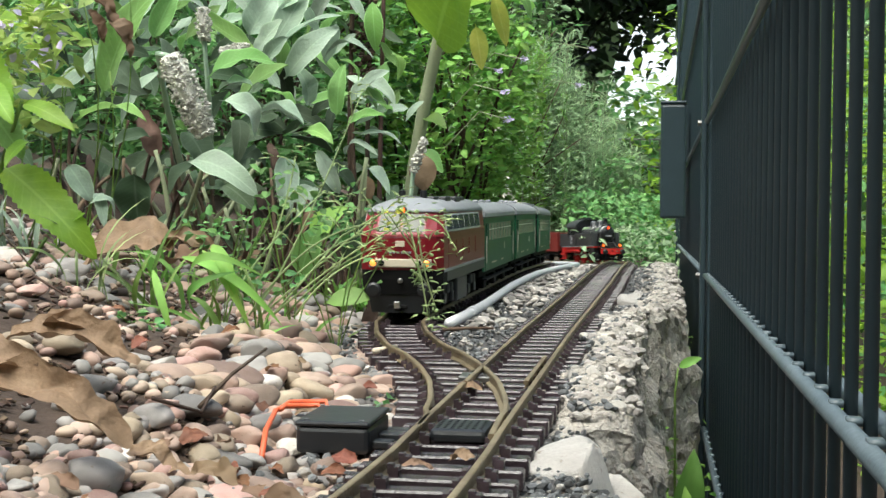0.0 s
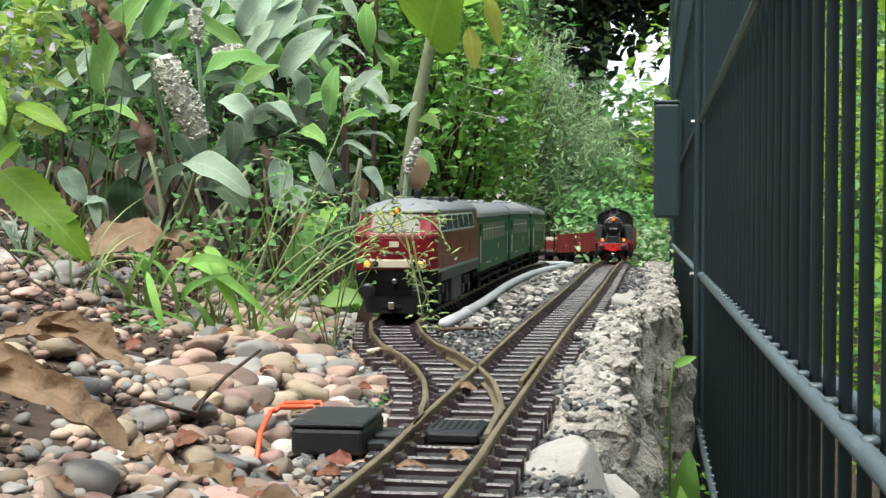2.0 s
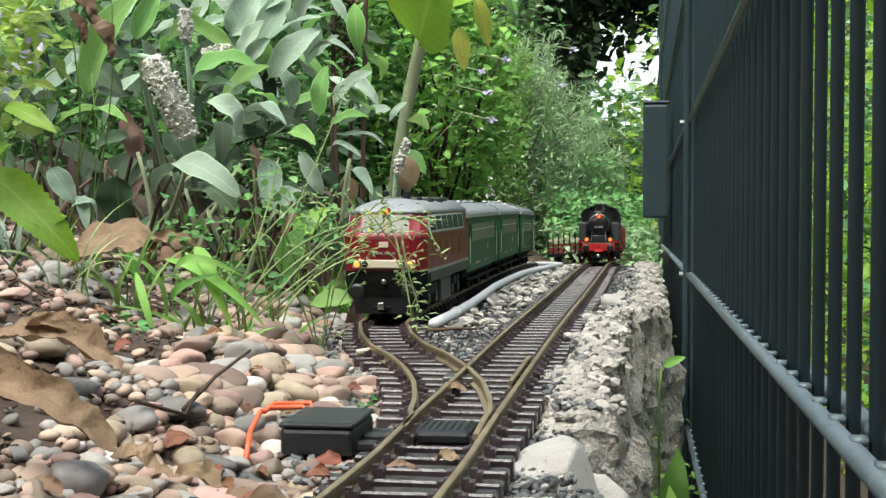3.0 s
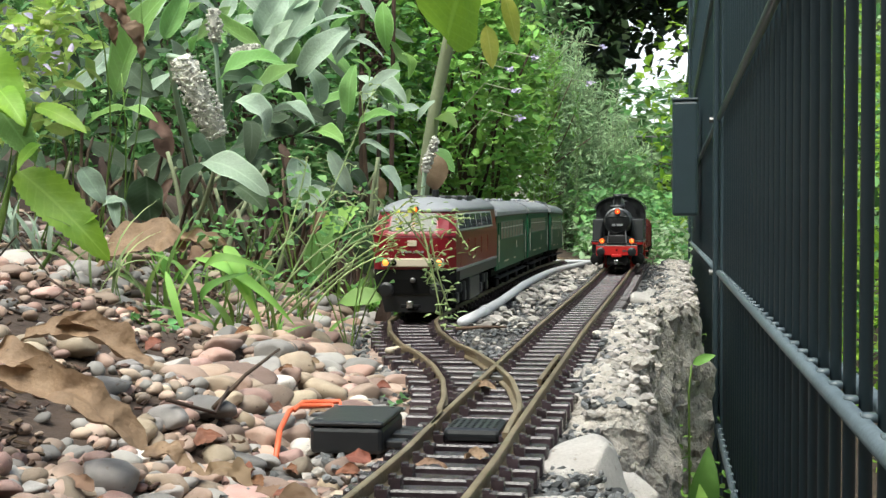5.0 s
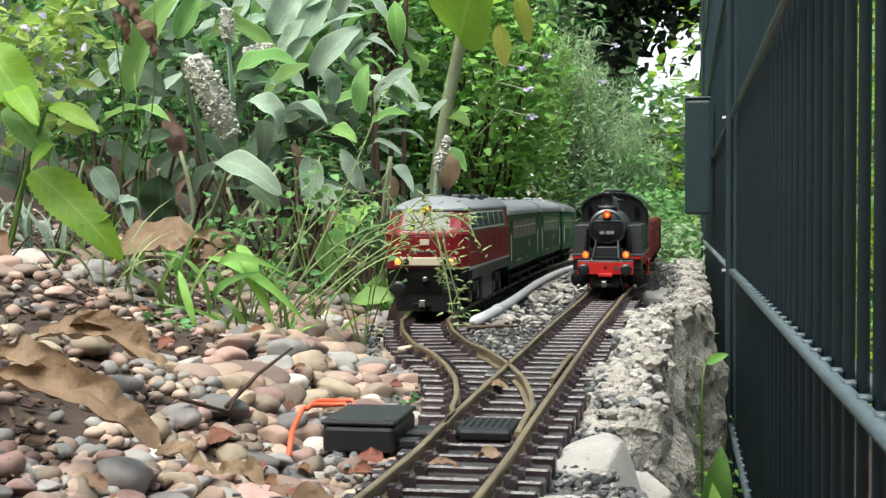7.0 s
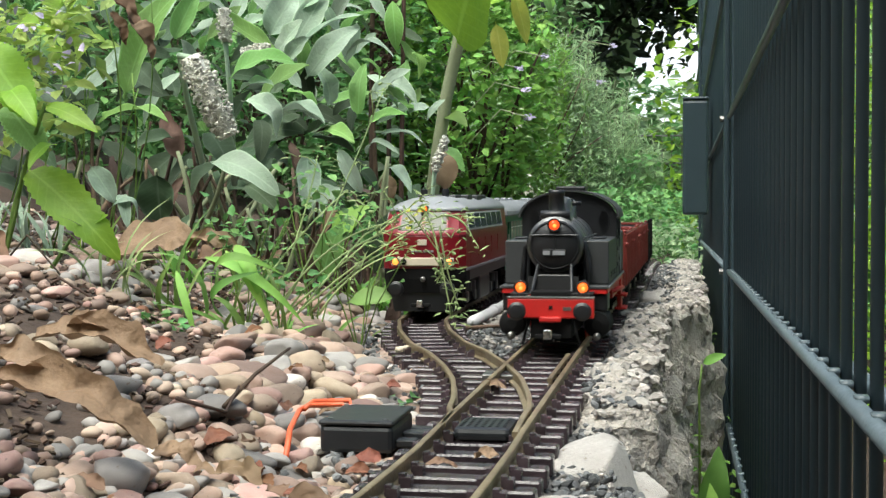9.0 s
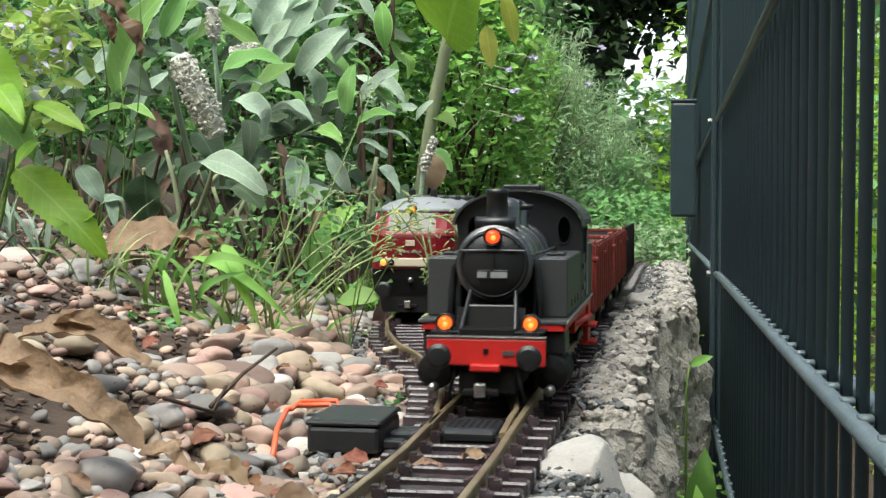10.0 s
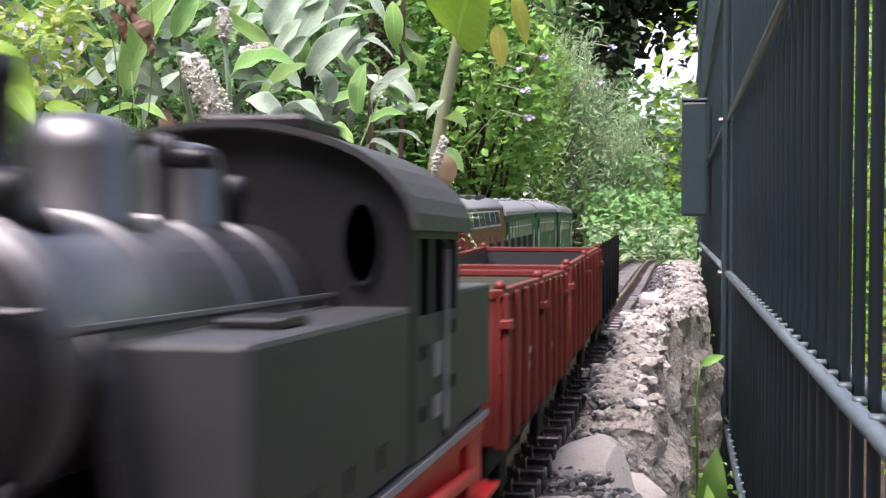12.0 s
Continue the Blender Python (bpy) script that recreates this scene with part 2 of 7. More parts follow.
def lathe(profile, axis="z", at=(0, 0, 0), seg=20, bm=None, m=None):
    """Turn a profile of (radius, height) about an axis through at."""
    b = bmesh.new()
    rings = []
    for r, h in profile:
        ring = []
        for i in range(seg):
            a = 2 * math.pi * i / seg
            u, v = r * math.cos(a), r * math.sin(a)
            p = (u, v, h) if axis == "z" else ((u, h, v) if axis == "y" else (h, u, v))
            ring.append(b.verts.new((p[0] + at[0], p[1] + at[1], p[2] + at[2])))
        rings.append(ring)
    for p, q in zip(rings, rings[1:]):
        for i in range(seg):
            b.faces.new((p[i], p[(i + 1) % seg], q[(i + 1) % seg], q[i]))
    b.faces.new(rings[0])
    b.faces.new(rings[-1])
    bmesh.ops.recalc_face_normals(b, faces=b.faces)
    return join(bm, b, m)


def rod(points, radius, seg=8, bm=None, ends=None):
    """A round rod through points; ends: the radius at the last point."""
    b = bmesh.new()
    pts = [Vector(p) for p in points]
    rings = []
    for i, p in enumerate(pts):
        d = (pts[min(i + 1, len(pts) - 1)] - pts[max(i - 1, 0)]).normalized()
        s = d.cross(Vector((0.13, 0.21, 1)) if abs(d.z) < 0.9 else Vector((1, 0.2, 0))).normalized()
        u = s.cross(d)
        r = radius if ends is None else radius + (ends - radius) * i / (len(pts) - 1)
        rings.append([b.verts.new(p + r * (math.cos(2 * math.pi * k / seg) * s + math.sin(2 * math.pi * k / seg) * u)) for k in range(seg)])
    for p, q in zip(rings, rings[1:]):
        for k in range(seg):
            b.faces.new((p[k], p[(k + 1) % seg], q[(k + 1) % seg], q[k]))
    b.faces.new(rings[0])
    b.faces.new(rings[-1])
    bmesh.ops.recalc_face_normals(b, faces=b.faces)
    return join(bm, b)


def extrude(outline, y0, y1, bm=None, m=None, bevel=0.0):
    """A prism: an outline of (x, z) drawn out from y0 to y1."""
    b = bmesh.new()
    a = [b.verts.new((x, y0, z)) for x, z in outline]
    c = [b.verts.new((x, y1, z)) for x, z in outline]
    n = len(a)
    b.faces.new(a)
    b.faces.new(c[::-1])
    for i in range(n):
        b.faces.new((a[i], a[(i + 1) % n], c[(i + 1) % n], c[i]))
    bmesh.ops.recalc_face_normals(b, faces=b.faces)
    if bevel:
        bmesh.ops.bevel(b, geom=b.edges[:], offset=bevel, segments=2, affect="EDGES")
    return join(bm, b, m)


# ---- the plan: two tracks, the ground beside them ----
SLOPE = 0.162
LEAN = math.atan(SLOPE)


def dip(y):
    """Height of the track bed: it rises a little at the near end and falls away at the far one."""
    return 0.035 * max(0.0, 0.66 - y) - 0.017 * max(0.0, min(y, 4.1) - 2.1) ** 2


def base_x(y):
    """The straight line beside which both tracks are laid."""
    return -0.1106 + SLOPE * y


def main_x(y):
    """The main track bows a little outward half-way along."""
    return base_x(y) + float(np.interp(y, (0.55, 0.75, 1.3, 1.75, 2.1, 2.45, 3.2, 3.7), (0.002, 0.0, 0.001, 0.006, 0.0095, 0.0095, 0.006, 0.004)))


SIDING = ((0.70, 0.0), (0.78, 0.003), (0.85, 0.0105), (0.935, 0.0255), (1.016, 0.0465), (1.10, 0.0735), (1.172, 0.103), (1.28, 0.1345), (1.385, 0.1575), (1.48, 0.165), (1.58, 0.167), (9, 0.167))


def siding_x(y):
    off = 0.0
    for (a, p), (b, q) in zip(SIDING, SIDING[1:]):
        if a <= y <= b:
            off = p + (q - p) * (y - a) / (b - a)
    return base_x(y) - off


BEND, RADIUS = 3.62, 1.0


def main_track(u):
    """Centre and heading of the main track u metres on from y = 0: straight, then a bend to the left."""
    u, straight = float(u), BEND / math.cos(LEAN)
    if u <= straight:
        y = u * math.cos(LEAN)
        return Vector((main_x(y), y, dip(y))), LEAN
    a = min((u - straight) / RADIUS, radians(110))
    more = (u - straight) - a * RADIUS
    c = Vector((main_x(BEND), BEND, 0)) - RADIUS * Vector((math.cos(LEAN), -math.sin(LEAN), 0))
    p = c + RADIUS * Vector((math.cos(LEAN - a), -math.sin(LEAN - a), 0))
    head = LEAN - a
    p += more * Vector((math.sin(head), math.cos(head), 0))
    p.z = dip(BEND + u - straight)
    return p, head


def wall_edge(y):
    """The x at which the retaining wall's top breaks off."""
    t = min(max((y - 1.52) / 0.22, 0), 1)
    return base_x(y) + 0.083 + 0.045 * t * t * (3 - 2 * t) + (0.012 if y < 0.8 else 0.0) + 0.007 * math.sin(y * 23) + 0.005 * math.sin(y * 51 + 1)


def bump_at(x, y, size, height):
    return height * noise.noise(Vector((x / size, y / size, 3.7)))


def ground_z(x, y):
    """The height of the soil: level by the tracks, a bank on the side of the plants, a drop behind the wall."""
    left = min(siding_x(max(y, 0.9)), main_x(y) - 0.03) - 0.045
    base = dip(y) - 0.015
    if x < left:
        d = left - x
        base += 0.28 * d * min(1, d / 0.08) * min(1.0, 0.9 / max(d, 0.9)) + bump_at(x, y, 0.11, 0.014) * min(1, d / 0.1)
    edge = wall_edge(y)
    if x > edge - 0.02:
        base = base - 0.34 * min(1, (x - edge + 0.02) / 0.02)
    if y > 4.6:
        base += 0.03 * min(y - 4.6, 4)
    return base + bump_at(x, y, 0.03, 0.002)


def spread(a, b, step, far):
    inner = list(np.arange(a, b, step))
    out, d = [], step
    while sum(out) < far:
        d *= 1.45
        out.append(d)
    low, high, p = [], [], a
    for d in out:
        p -= d
        low.append(p)
    p = inner[-1]
    for d in out:
        p += d
        high.append(p)
    return low[::-1] + inner + high


def make_ground():
    xs, ys = spread(-1.3, 0.75, 0.022, 120), spread(0.1, 4.6, 0.022, 160)
    verts = [(x, y, ground_z(x, y)) for y in ys for x in xs]
    w = len(xs)
    faces = [(j * w + i, j * w + i + 1, (j + 1) * w + i + 1, (j + 1) * w + i) for j in range(len(ys) - 1) for i in range(w - 1)]
    me = bpy.data.meshes.new("ground")
    me.from_pydata(verts, [], faces)
    me.materials.append(M["soil"])
    for f in me.polygons:
        f.use_smooth = True
    tagged(new("ground", me), "dark crumbly garden soil with bark and leaf litter", "ground", kind="structure")


def make_ballast():
    """The bed of grey grit under and between the tracks."""
    b = bmesh.new()
    rows = []
    ys = np.arange(0.05, 4.2, 0.03)
    for y in ys:
        x0, x1 = min(siding_x(y), main_x(y)) - 0.062, wall_edge(y) - 0.025
        rows.append([b.verts.new((x0 + (x1 - x0) * i / 14, y, dip(y) - 0.0125 + bump_at(x0 + i * 0.02, y, 0.02, 0.0022) - (0.004 if i in (0, 14) else 0))) for i in range(15)])
    for p, q in zip(rows, rows[1:]):
        for i in range(14):
            b.faces.new((p[i], p[i + 1], q[i + 1], q[i]))
    tagged(link("ballast_bed", b, "ballast", smooth=True), "bed of fine grey stone grit beneath the tracks", "ballast", kind="structure")


def make_wall():
    """The rough rubble wall: its uneven top beside the track and its broken face."""
    b = bmesh.new()
    rows = []
    for y in np.arange(0.15, 4.6, 0.0065):
        t = min(max((0.88 - y) / 0.08, 0), 1)
        e, d = wall_edge(y) - 0.018 * t, dip(y) - 0.026 * t * t * (3 - 2 * t)
        line = [(e - 0.085, d - 0.024), (e - 0.050, d - 0.016), (e - 0.044, d - 0.012), (e - 0.037, d - 0.004), (e - 0.031, d), (e - 0.024, d + 0.002), (e - 0.017, d + 0.003), (e - 0.010, d + 0.002), (e - 0.003, d - 0.004)]
        out = 0.024 * min(max(0.5 + 1.6 * noise.noise(Vector((y * 4.2, 2.0, 0))), 0), 1)
        for k in range(34):
            h = 0.012 + 0.0105 * k
            far = min(max((h - 0.045 - 0.05 * noise.noise(Vector((y * 6, 7.0, 0)))) / 0.03, 0), 1)
            line.append((e + 0.003 + out * far * far * (3 - 2 * far), d - h))
        line += [(e - 0.085, d - 0.37)]
        row = []
        for i, (x, z) in enumerate(line):
            p, q = Vector((x * 26, y * 26, z * 26)), Vector((x * 70, y * 70, z * 70))
            face = 8 < i < 43
            s = 0.005 if 3 < i < 43 else 0.0015
            crack = -0.010 * max(0.0, 1 - abs(noise.noise(Vector((x * 16, y * 16, z * 9)))) / 0.09) if face else 0.0
            fine = 1.0 if i > 2 else 0.3
            row.append(b.verts.new((x + s * noise.noise(p) + crack + 0.005 * noise.noise(q) + 0.005 * noise.noise(q * 2.3), y + 0.006 * noise.noise(q + Vector((9, 0, 0))),
                                    z + 0.6 * s * noise.noise(p + Vector((5, 0, 0))) + (0.004 * noise.noise(q + Vector((0, 7, 0))) + 0.005 * noise.noise(q * 2.4) + 0.003 * noise.noise(q * 4.5)) * fine)))
        rows.append(row)
    for p, q in zip(rows, rows[1:]):
        for i in range(len(p) - 1):
            b.faces.new((p[i], p[i + 1], q[i + 1], q[i]))
    bmesh.ops.recalc_face_normals(b, faces=b.faces)
    tagged(link("wall_retaining", b, "mortar"), "weathered pale rubble and mortar retaining wall", "wall", kind="structure")


# ---- tracks ----
def rail_between(points, parent):
    prof = [(-0.0035, 0), (0.0035, 0), (0.0035, 0.0012), (0.0008, 0.0022), (0.0008, 0.0062), (0.0017, 0.0068), (0.0017, 0.0088), (0.0011, 0.0092),
            (-0.0011, 0.0092), (-0.0017, 0.0088), (-0.0017, 0.0068), (-0.0008, 0.0062), (-0.0008, 0.0022), (-0.0035, 0.0012)]
    b = bmesh.new()
    rings = []
    for i, p in enumerate(points):
        d = points[min(i + 1, len(points) - 1)] - points[max(i - 1, 0)]
        s = Vector((d.y, -d.x, 0)).normalized()
        rings.append([b.verts.new(p + s * u + Vector((0, 0, v))) for u, v in prof])
    n = len(prof)
    for p, q in zip(rings, rings[1:]):
        for k in range(n):
            b.faces.new((p[k], p[(k + 1) % n], q[(k + 1) % n], q[k]))
    b.faces.new(rings[0])
    b.faces.new(rings[-1])
    bmesh.ops.recalc_face_normals(b, faces=b.faces)
    return part("rail", b, "rail", parent)


def sleeper_mesh(left, right, chairs=(-0.0237, 0.0237)):
    """A moulded plastic sleeper with four rail clips."""
    b = box(-left, right, -0.0062, 0.0062, -0.0105, 0, 0.0011, segments=1)
    for c in chairs:
        for s in (-1, 1):
            box(c + s * 0.0056 - 0.0028, c + s * 0.0056 + 0.0028, -0.0040, 0.0040, -0.0005, 0.0048, bm=b)
            box(c + s * 0.0040 - 0.0016, c + s * 0.0040 + 0.0016, -0.0026, 0.0026, 0.0048, 0.0060, bm=b)
    me = bpy.data.meshes.new("sleeper")
    b.to_mesh(me)
    b.free()
    me.materials.append(M["sleeper"])
    return me


GAUGE = 0.0237
PITCH = 0.0308


def lay(name, label, centre, sides, sleepers):
    t = thing(name, label, "track")
    for s in sides:
        rail_between([c + s * GAUGE * Vector((math.cos(h), -math.sin(h), 0)) for c, h in centre], t)
    for me, c, h in sleepers:
        ob = new("sleeper", me)
        ob.parent = t
        ob.matrix_basis = Matrix.Translation(c) @ pose(0, 0, 0, random.uniform(-1, 1), random.uniform(-0.6, 0.6), -math.degrees(h) + random.uniform(-0.8, 0.8))
    return t


def siding_track(y):
    d = (siding_x(y + 0.01) - siding_x(y - 0.01)) / 0.02
    return Vector((siding_x(y), y, dip(y))), math.atan(d)


def make_tracks():
    me = sleeper_mesh(0.042, 0.042)
    us = np.arange(0.02, 6.6, 0.06)
    pieces = []
    for u in np.arange(0.1, 5.6, PITCH):
        c, h = main_track(u)
        if 0.80 < c.y < 1.12:
            reach = main_x(c.y) - siding_x(c.y)
            long = sleeper_mesh(0.042 + reach + 0.004, 0.042, (-0.0237, 0.0237, -0.0237 - reach))
            pieces.append((long, c, h))
        else:
            pieces.append((me, c, h))
    lay("main_track", "model railway track with brass rails and brown plastic sleepers", [main_track(u) for u in us], (-1, 1), pieces)
    ys = list(np.arange(1.13, 3.9, PITCH * 0.987))
    tr = lay("siding_track", "model railway siding track with curved turnout rails", [siding_track(y) for y in np.arange(0.79, 1.6, 0.02)] + [siding_track(y) for y in np.arange(1.6, 3.95, 0.1)], (),
             [(me, *siding_track(y)) for y in ys])
    for s, start in ((-1, 0.745), (1, 0.72)):
        pts = []
        for y in list(np.arange(start, 1.62, 0.02)) + list(np.arange(1.62, 3.95, 0.1)):
            c, h = siding_track(y)
            pts.append(c + s * (GAUGE - (0.0025 if y < 0.80 else 0)) * Vector((math.cos(h), -math.sin(h), 0)))
        rail_between(pts, tr)
    # guard rail and crossing nose
    for y0, y1, off in ((0.93, 1.08, 0.0175),):
        rail_between([Vector((main_x(y) + off, y, 0)) for y in np.arange(y0, y1, 0.03)], tr)
    b = box(-0.012, 0.012, -0.012, 0.012, 0.0005, 0.0055, 0.001)
    f = part("crossing_plate", b, "steel", tr, "worn metal crossing plate")
    f.matrix_basis = pose(main_x(0.99) - GAUGE - 0.001, 0.99, 0.0, 0, 0, -9)
    b = box(-0.0160, 0.0160, -0.019, 0.019, 0.0, 0.0075, 0.003)
    for i in range(7):
        for j in range(6):
            box(-0.012 + i * 0.004 - 0.0009, -0.012 + i * 0.004 + 0.0009, -0.013 + j * 0.0052 - 0.0013, -0.013 + j * 0.0052 + 0.0013, 0.007, 0.0080, bm=b)
    c = part("blade_cover", b, "plastic", tr, "ribbed black plastic cover over the throw bar")
    c.matrix_basis = pose(main_x(0.755) + 0.0, 0.755, 0.0005, 0, 0, -9)


# ---- fence ----
FENCE_SLOPE, FALL = 0.1586, -0.0175


def fence_at(y):
    return 0.0693 + FENCE_SLOPE * y


def make_fence_panel(y0, y1, label):
    t = thing("mesh_fence", label, "fence", "fence panels", pose(fence_at(y0), y0, 0, 0, 0, -math.degrees(math.atan(FENCE_SLOPE))))
    length = (y1 - y0) * math.hypot(1, FENCE_SLOPE)
    z0 = 0.0359 + FALL * (y0 - 1.784)
    b = rod([(0, 0, -0.46), (0, 0, 1.3)], 0.0026, 8)
    me = bpy.data.meshes.new("bar")
    b.to_mesh(me)
    b.free()
    me.materials.append(M["fence_paint"])
    for f in me.polygons:
        f.use_smooth = True
    for i in range(int((length - 0.02) / 0.0445)):
        o = new("bar", me)
        o.parent = t
        o.matrix_basis = pose(0, 0.02 + i * 0.0445, 0)
    for k in range(-2, 7):
        for s in (-1, 1):
            w = rod([(s * 0.0068, 0.0, z0 + k * 0.2), (s * 0.0068, length, z0 + k * 0.2 + FALL * length)], 0.0036, 10)
            if s < 0:
                # weld beads where the wire meets each upright
                for i in range(int((length - 0.02) / 0.0445)):
                    y = 0.02 + i * 0.0445
                    box(-0.0068 - 0.0008, -0.0028, y - 0.0032, y + 0.0032, 0.0022, 0.0047, bm=w, m=pose(0, 0, z0 + k * 0.2 + FALL * y))
            part("wire", w, "fence_wire_lit", t, "horizontal wire, tinted pale for light from above", True)
    return t


def make_fence():
    make_fence_panel(0.02, 1.76, "dark green double-wire metal fence panel beside the wall")
    make_fence_panel(1.80, 4.2, "dark green double-wire metal fence panel further along")
    make_fence_panel(4.26, 5.4, "dark green double-wire metal fence panel at the garden's end")
    for y in (1.782, 4.23):
        p = thing("fence_post", "dark green square metal fence post", "post", "fence posts", pose(fence_at(y) + 0.016, y, -0.5, 0, 0, -9))
        part("pole", box(-0.02, 0.02, -0.02, 0.02, 0, 1.9, 0.003), "fence_paint", p)
        part("clamp_strip", box(-0.029, -0.022, -0.013, 0.013, 0.05, 1.85, 0.002), "fence_paint", p)
        for z in (0.33, 0.535, 0.735, 0.93):
            part("bolt", lathe([(0.004, -0.034), (0.004, -0.029)], "x", (0, 0, z), 8), "steel", p)
    y = 2.95
    bx = thing("fence_box", "dark blue-green metal box hanging on the fence", "box", m=pose(fence_at(y) - 0.0378, y, 0.094, 0, 0, -9))
    part("housing", box(-0.027, 0.027, -0.05, 0.05, 0, 0.244, 0.006), "fence_paint", bx)
    part("lid", box(-0.0275, 0.0275, -0.0505, 0.0505, 0.2445, 0.2515, 0.003), "fence_paint", bx)


def make_blocking_hedges():
    """Plain clipped hedges round the garden; back and side unseen, added to block light."""
    for name, x0, x1, y0, y1, h in (("wall_hedge_back", -3.6, 4.2, -2.9, -2.2, 2.9), ("wall_hedge_side", -4.2, -3.6, -2.1, 9.0, 2.6),
                                     ("wall_hedge_end", -3.6, 1.05, 8.5, 9.3, 2.9), ("wall_hedge_low", 1.05, 1.95, 8.6, 9.2, 0.62), ("wall_hedge_far", 1.95, 7.5, 8.5, 9.3, 2.4)):
        b = box(x0, x1, y0, y1, -0.4, h)
        bmesh.ops.subdivide_edges(b, edges=b.edges[:], cuts=14, use_grid_fill=True)
        for v in b.verts:
            v.co += Vector((noise.noise(v.co * 2.1), noise.noise(v.co * 2.1 + Vector((7, 0, 0))), noise.noise(v.co * 2.1 + Vector((0, 7, 0))))) * 0.16
        tagged(link(name, b, "hedge_back", smooth=True), "plain dark green clipped hedge added to shut out low sky", "hedge", kind="structure")


make_ground()
make_blocking_hedges()
make_ballast()
make_wall()
make_tracks()
make_fence()


# ---- rolling stock: y runs back from the front, z up from the sleepers ----
RAIL_TOP = 0.0092


def wheel_mesh(radius, mat, spokes=0):
    """A flanged wheel about its own x axis."""
    b = lathe([(radius + 0.0022, 0.0), (radius + 0.0022, 0.0012), (radius, 0.002), (radius - 0.0004, 0.0062), (radius * 0.8, 0.0062), (radius * 0.8, 0.0035), (radius * 0.28, 0.0035), (radius * 0.28, 0.0068), (0.0012, 0.0068)], "x", seg=28)
    for i in range(spokes):
        a = 2 * math.pi * i / spokes
        box(0.003, 0.0052, -0.0009, 0.0009, 0, radius * 0.84, bm=b, m=pose(0, 0, 0, math.degrees(a), 0, 0))
    return b


def wheelset(parent, y, radius, mat, spokes=0, label=""):
    """Two wheels on one axle; it turns as one."""
    b = rod([(-0.022, 0, 0), (0.022, 0, 0)], 0.002, 8)
    join(b, wheel_mesh(radius, mat, spokes), pose(0.0212, 0, 0))
    join(b, wheel_mesh(radius, mat, spokes), pose(-0.0212, 0, 0, 0, 0, 180))
    o = part("wheelset", b, mat, parent, label)
    o.matrix_basis = pose(0, y, RAIL_TOP + radius)
    return o


def loop_coupler(parent, y, s=-1):
    """A black hook with a bright loop at an end."""
    b = box(-0.004, 0.004, min(y, y + s * 0.02), max(y, y + s * 0.02), 0.016, 0.021, 0.001)
    box(-0.0105, 0.0105, y + s * 0.022 - 0.002, y + s * 0.022 + 0.002, 0.019, 0.023, 0.001, bm=b)
    c = part("coupler", b, "dark", parent)
    h = box(-0.0035, 0.0035, y + s * 0.026 - 0.0015, y + s * 0.026 + 0.0015, 0.019, 0.027, 0.001)
    part("hook", h, "chrome", c, "bright metal hook")


def buffer_pair(parent, y, x, z, r, s=-1):
    for sx in (-1, 1):
        prof = [(r * 0.5, 0), (r * 0.5, s * 0.008), (r, s * 0.0085), (r, s * 0.0105), (r * 0.7, s * 0.0118), (r * 0.2, s * 0.0122)]
        part("buffer", lathe(prof, "y", (sx * x, y, z), 20), "black", parent, "round black buffer")


def lamp(parent, x, y, z, r, lens):
    """A round lamp with a hood that faces the front."""
    b = lathe([(r * 0.9, 0.010), (r * 1.25, 0.008), (r * 1.3, -0.002), (r * 1.12, -0.0022), (r * 1.1, 0.003), (r * 0.2, 0.003)], "y", (x, y, z), 18)
    box(x - r * 0.9, x + r * 0.9, y, y + 0.007, z - r * 2.0, z - r * 0.8, 0.0005, bm=b)
    ob = part("lamp", b, "black", parent, "lit round lamp", True)
    part("lens", lathe([(r, 0.001), (r * 0.95, -0.001), (r * 0.6, -0.0022), (r * 0.1, -0.0027)], "y", (x, y, z), 18), lens, ob, "glowing orange lens", True)
    part("bulb", lathe([(r * 0.42, -0.0018), (r * 0.3, -0.0031), (r * 0.05, -0.0034)], "y", (x + r * 0.15, y, z - r * 0.15), 12), "lamp_core", ob, "bright yellow bulb", True)


def lettering(text, size, mat, parent, m, name="lettering"):
    c = bpy.data.curves.new("letters", "FONT")
    c.body, c.size, c.extrude, c.align_x, c.align_y = text, size, 0.0002, "CENTER", "CENTER"
    ob = bpy.data.objects.new("letters", c)
    scene.collection.objects.link(ob)
    bpy.context.view_layer.update()
    me = bpy.data.meshes.new_from_object(ob.evaluated_get(bpy.context.evaluated_depsgraph_get()))
    bpy.data.objects.remove(ob)
    me.materials.clear()
    me.materials.append(M[mat])
    o = new(name, me)
    o.parent, o.matrix_basis = parent, m
    return o


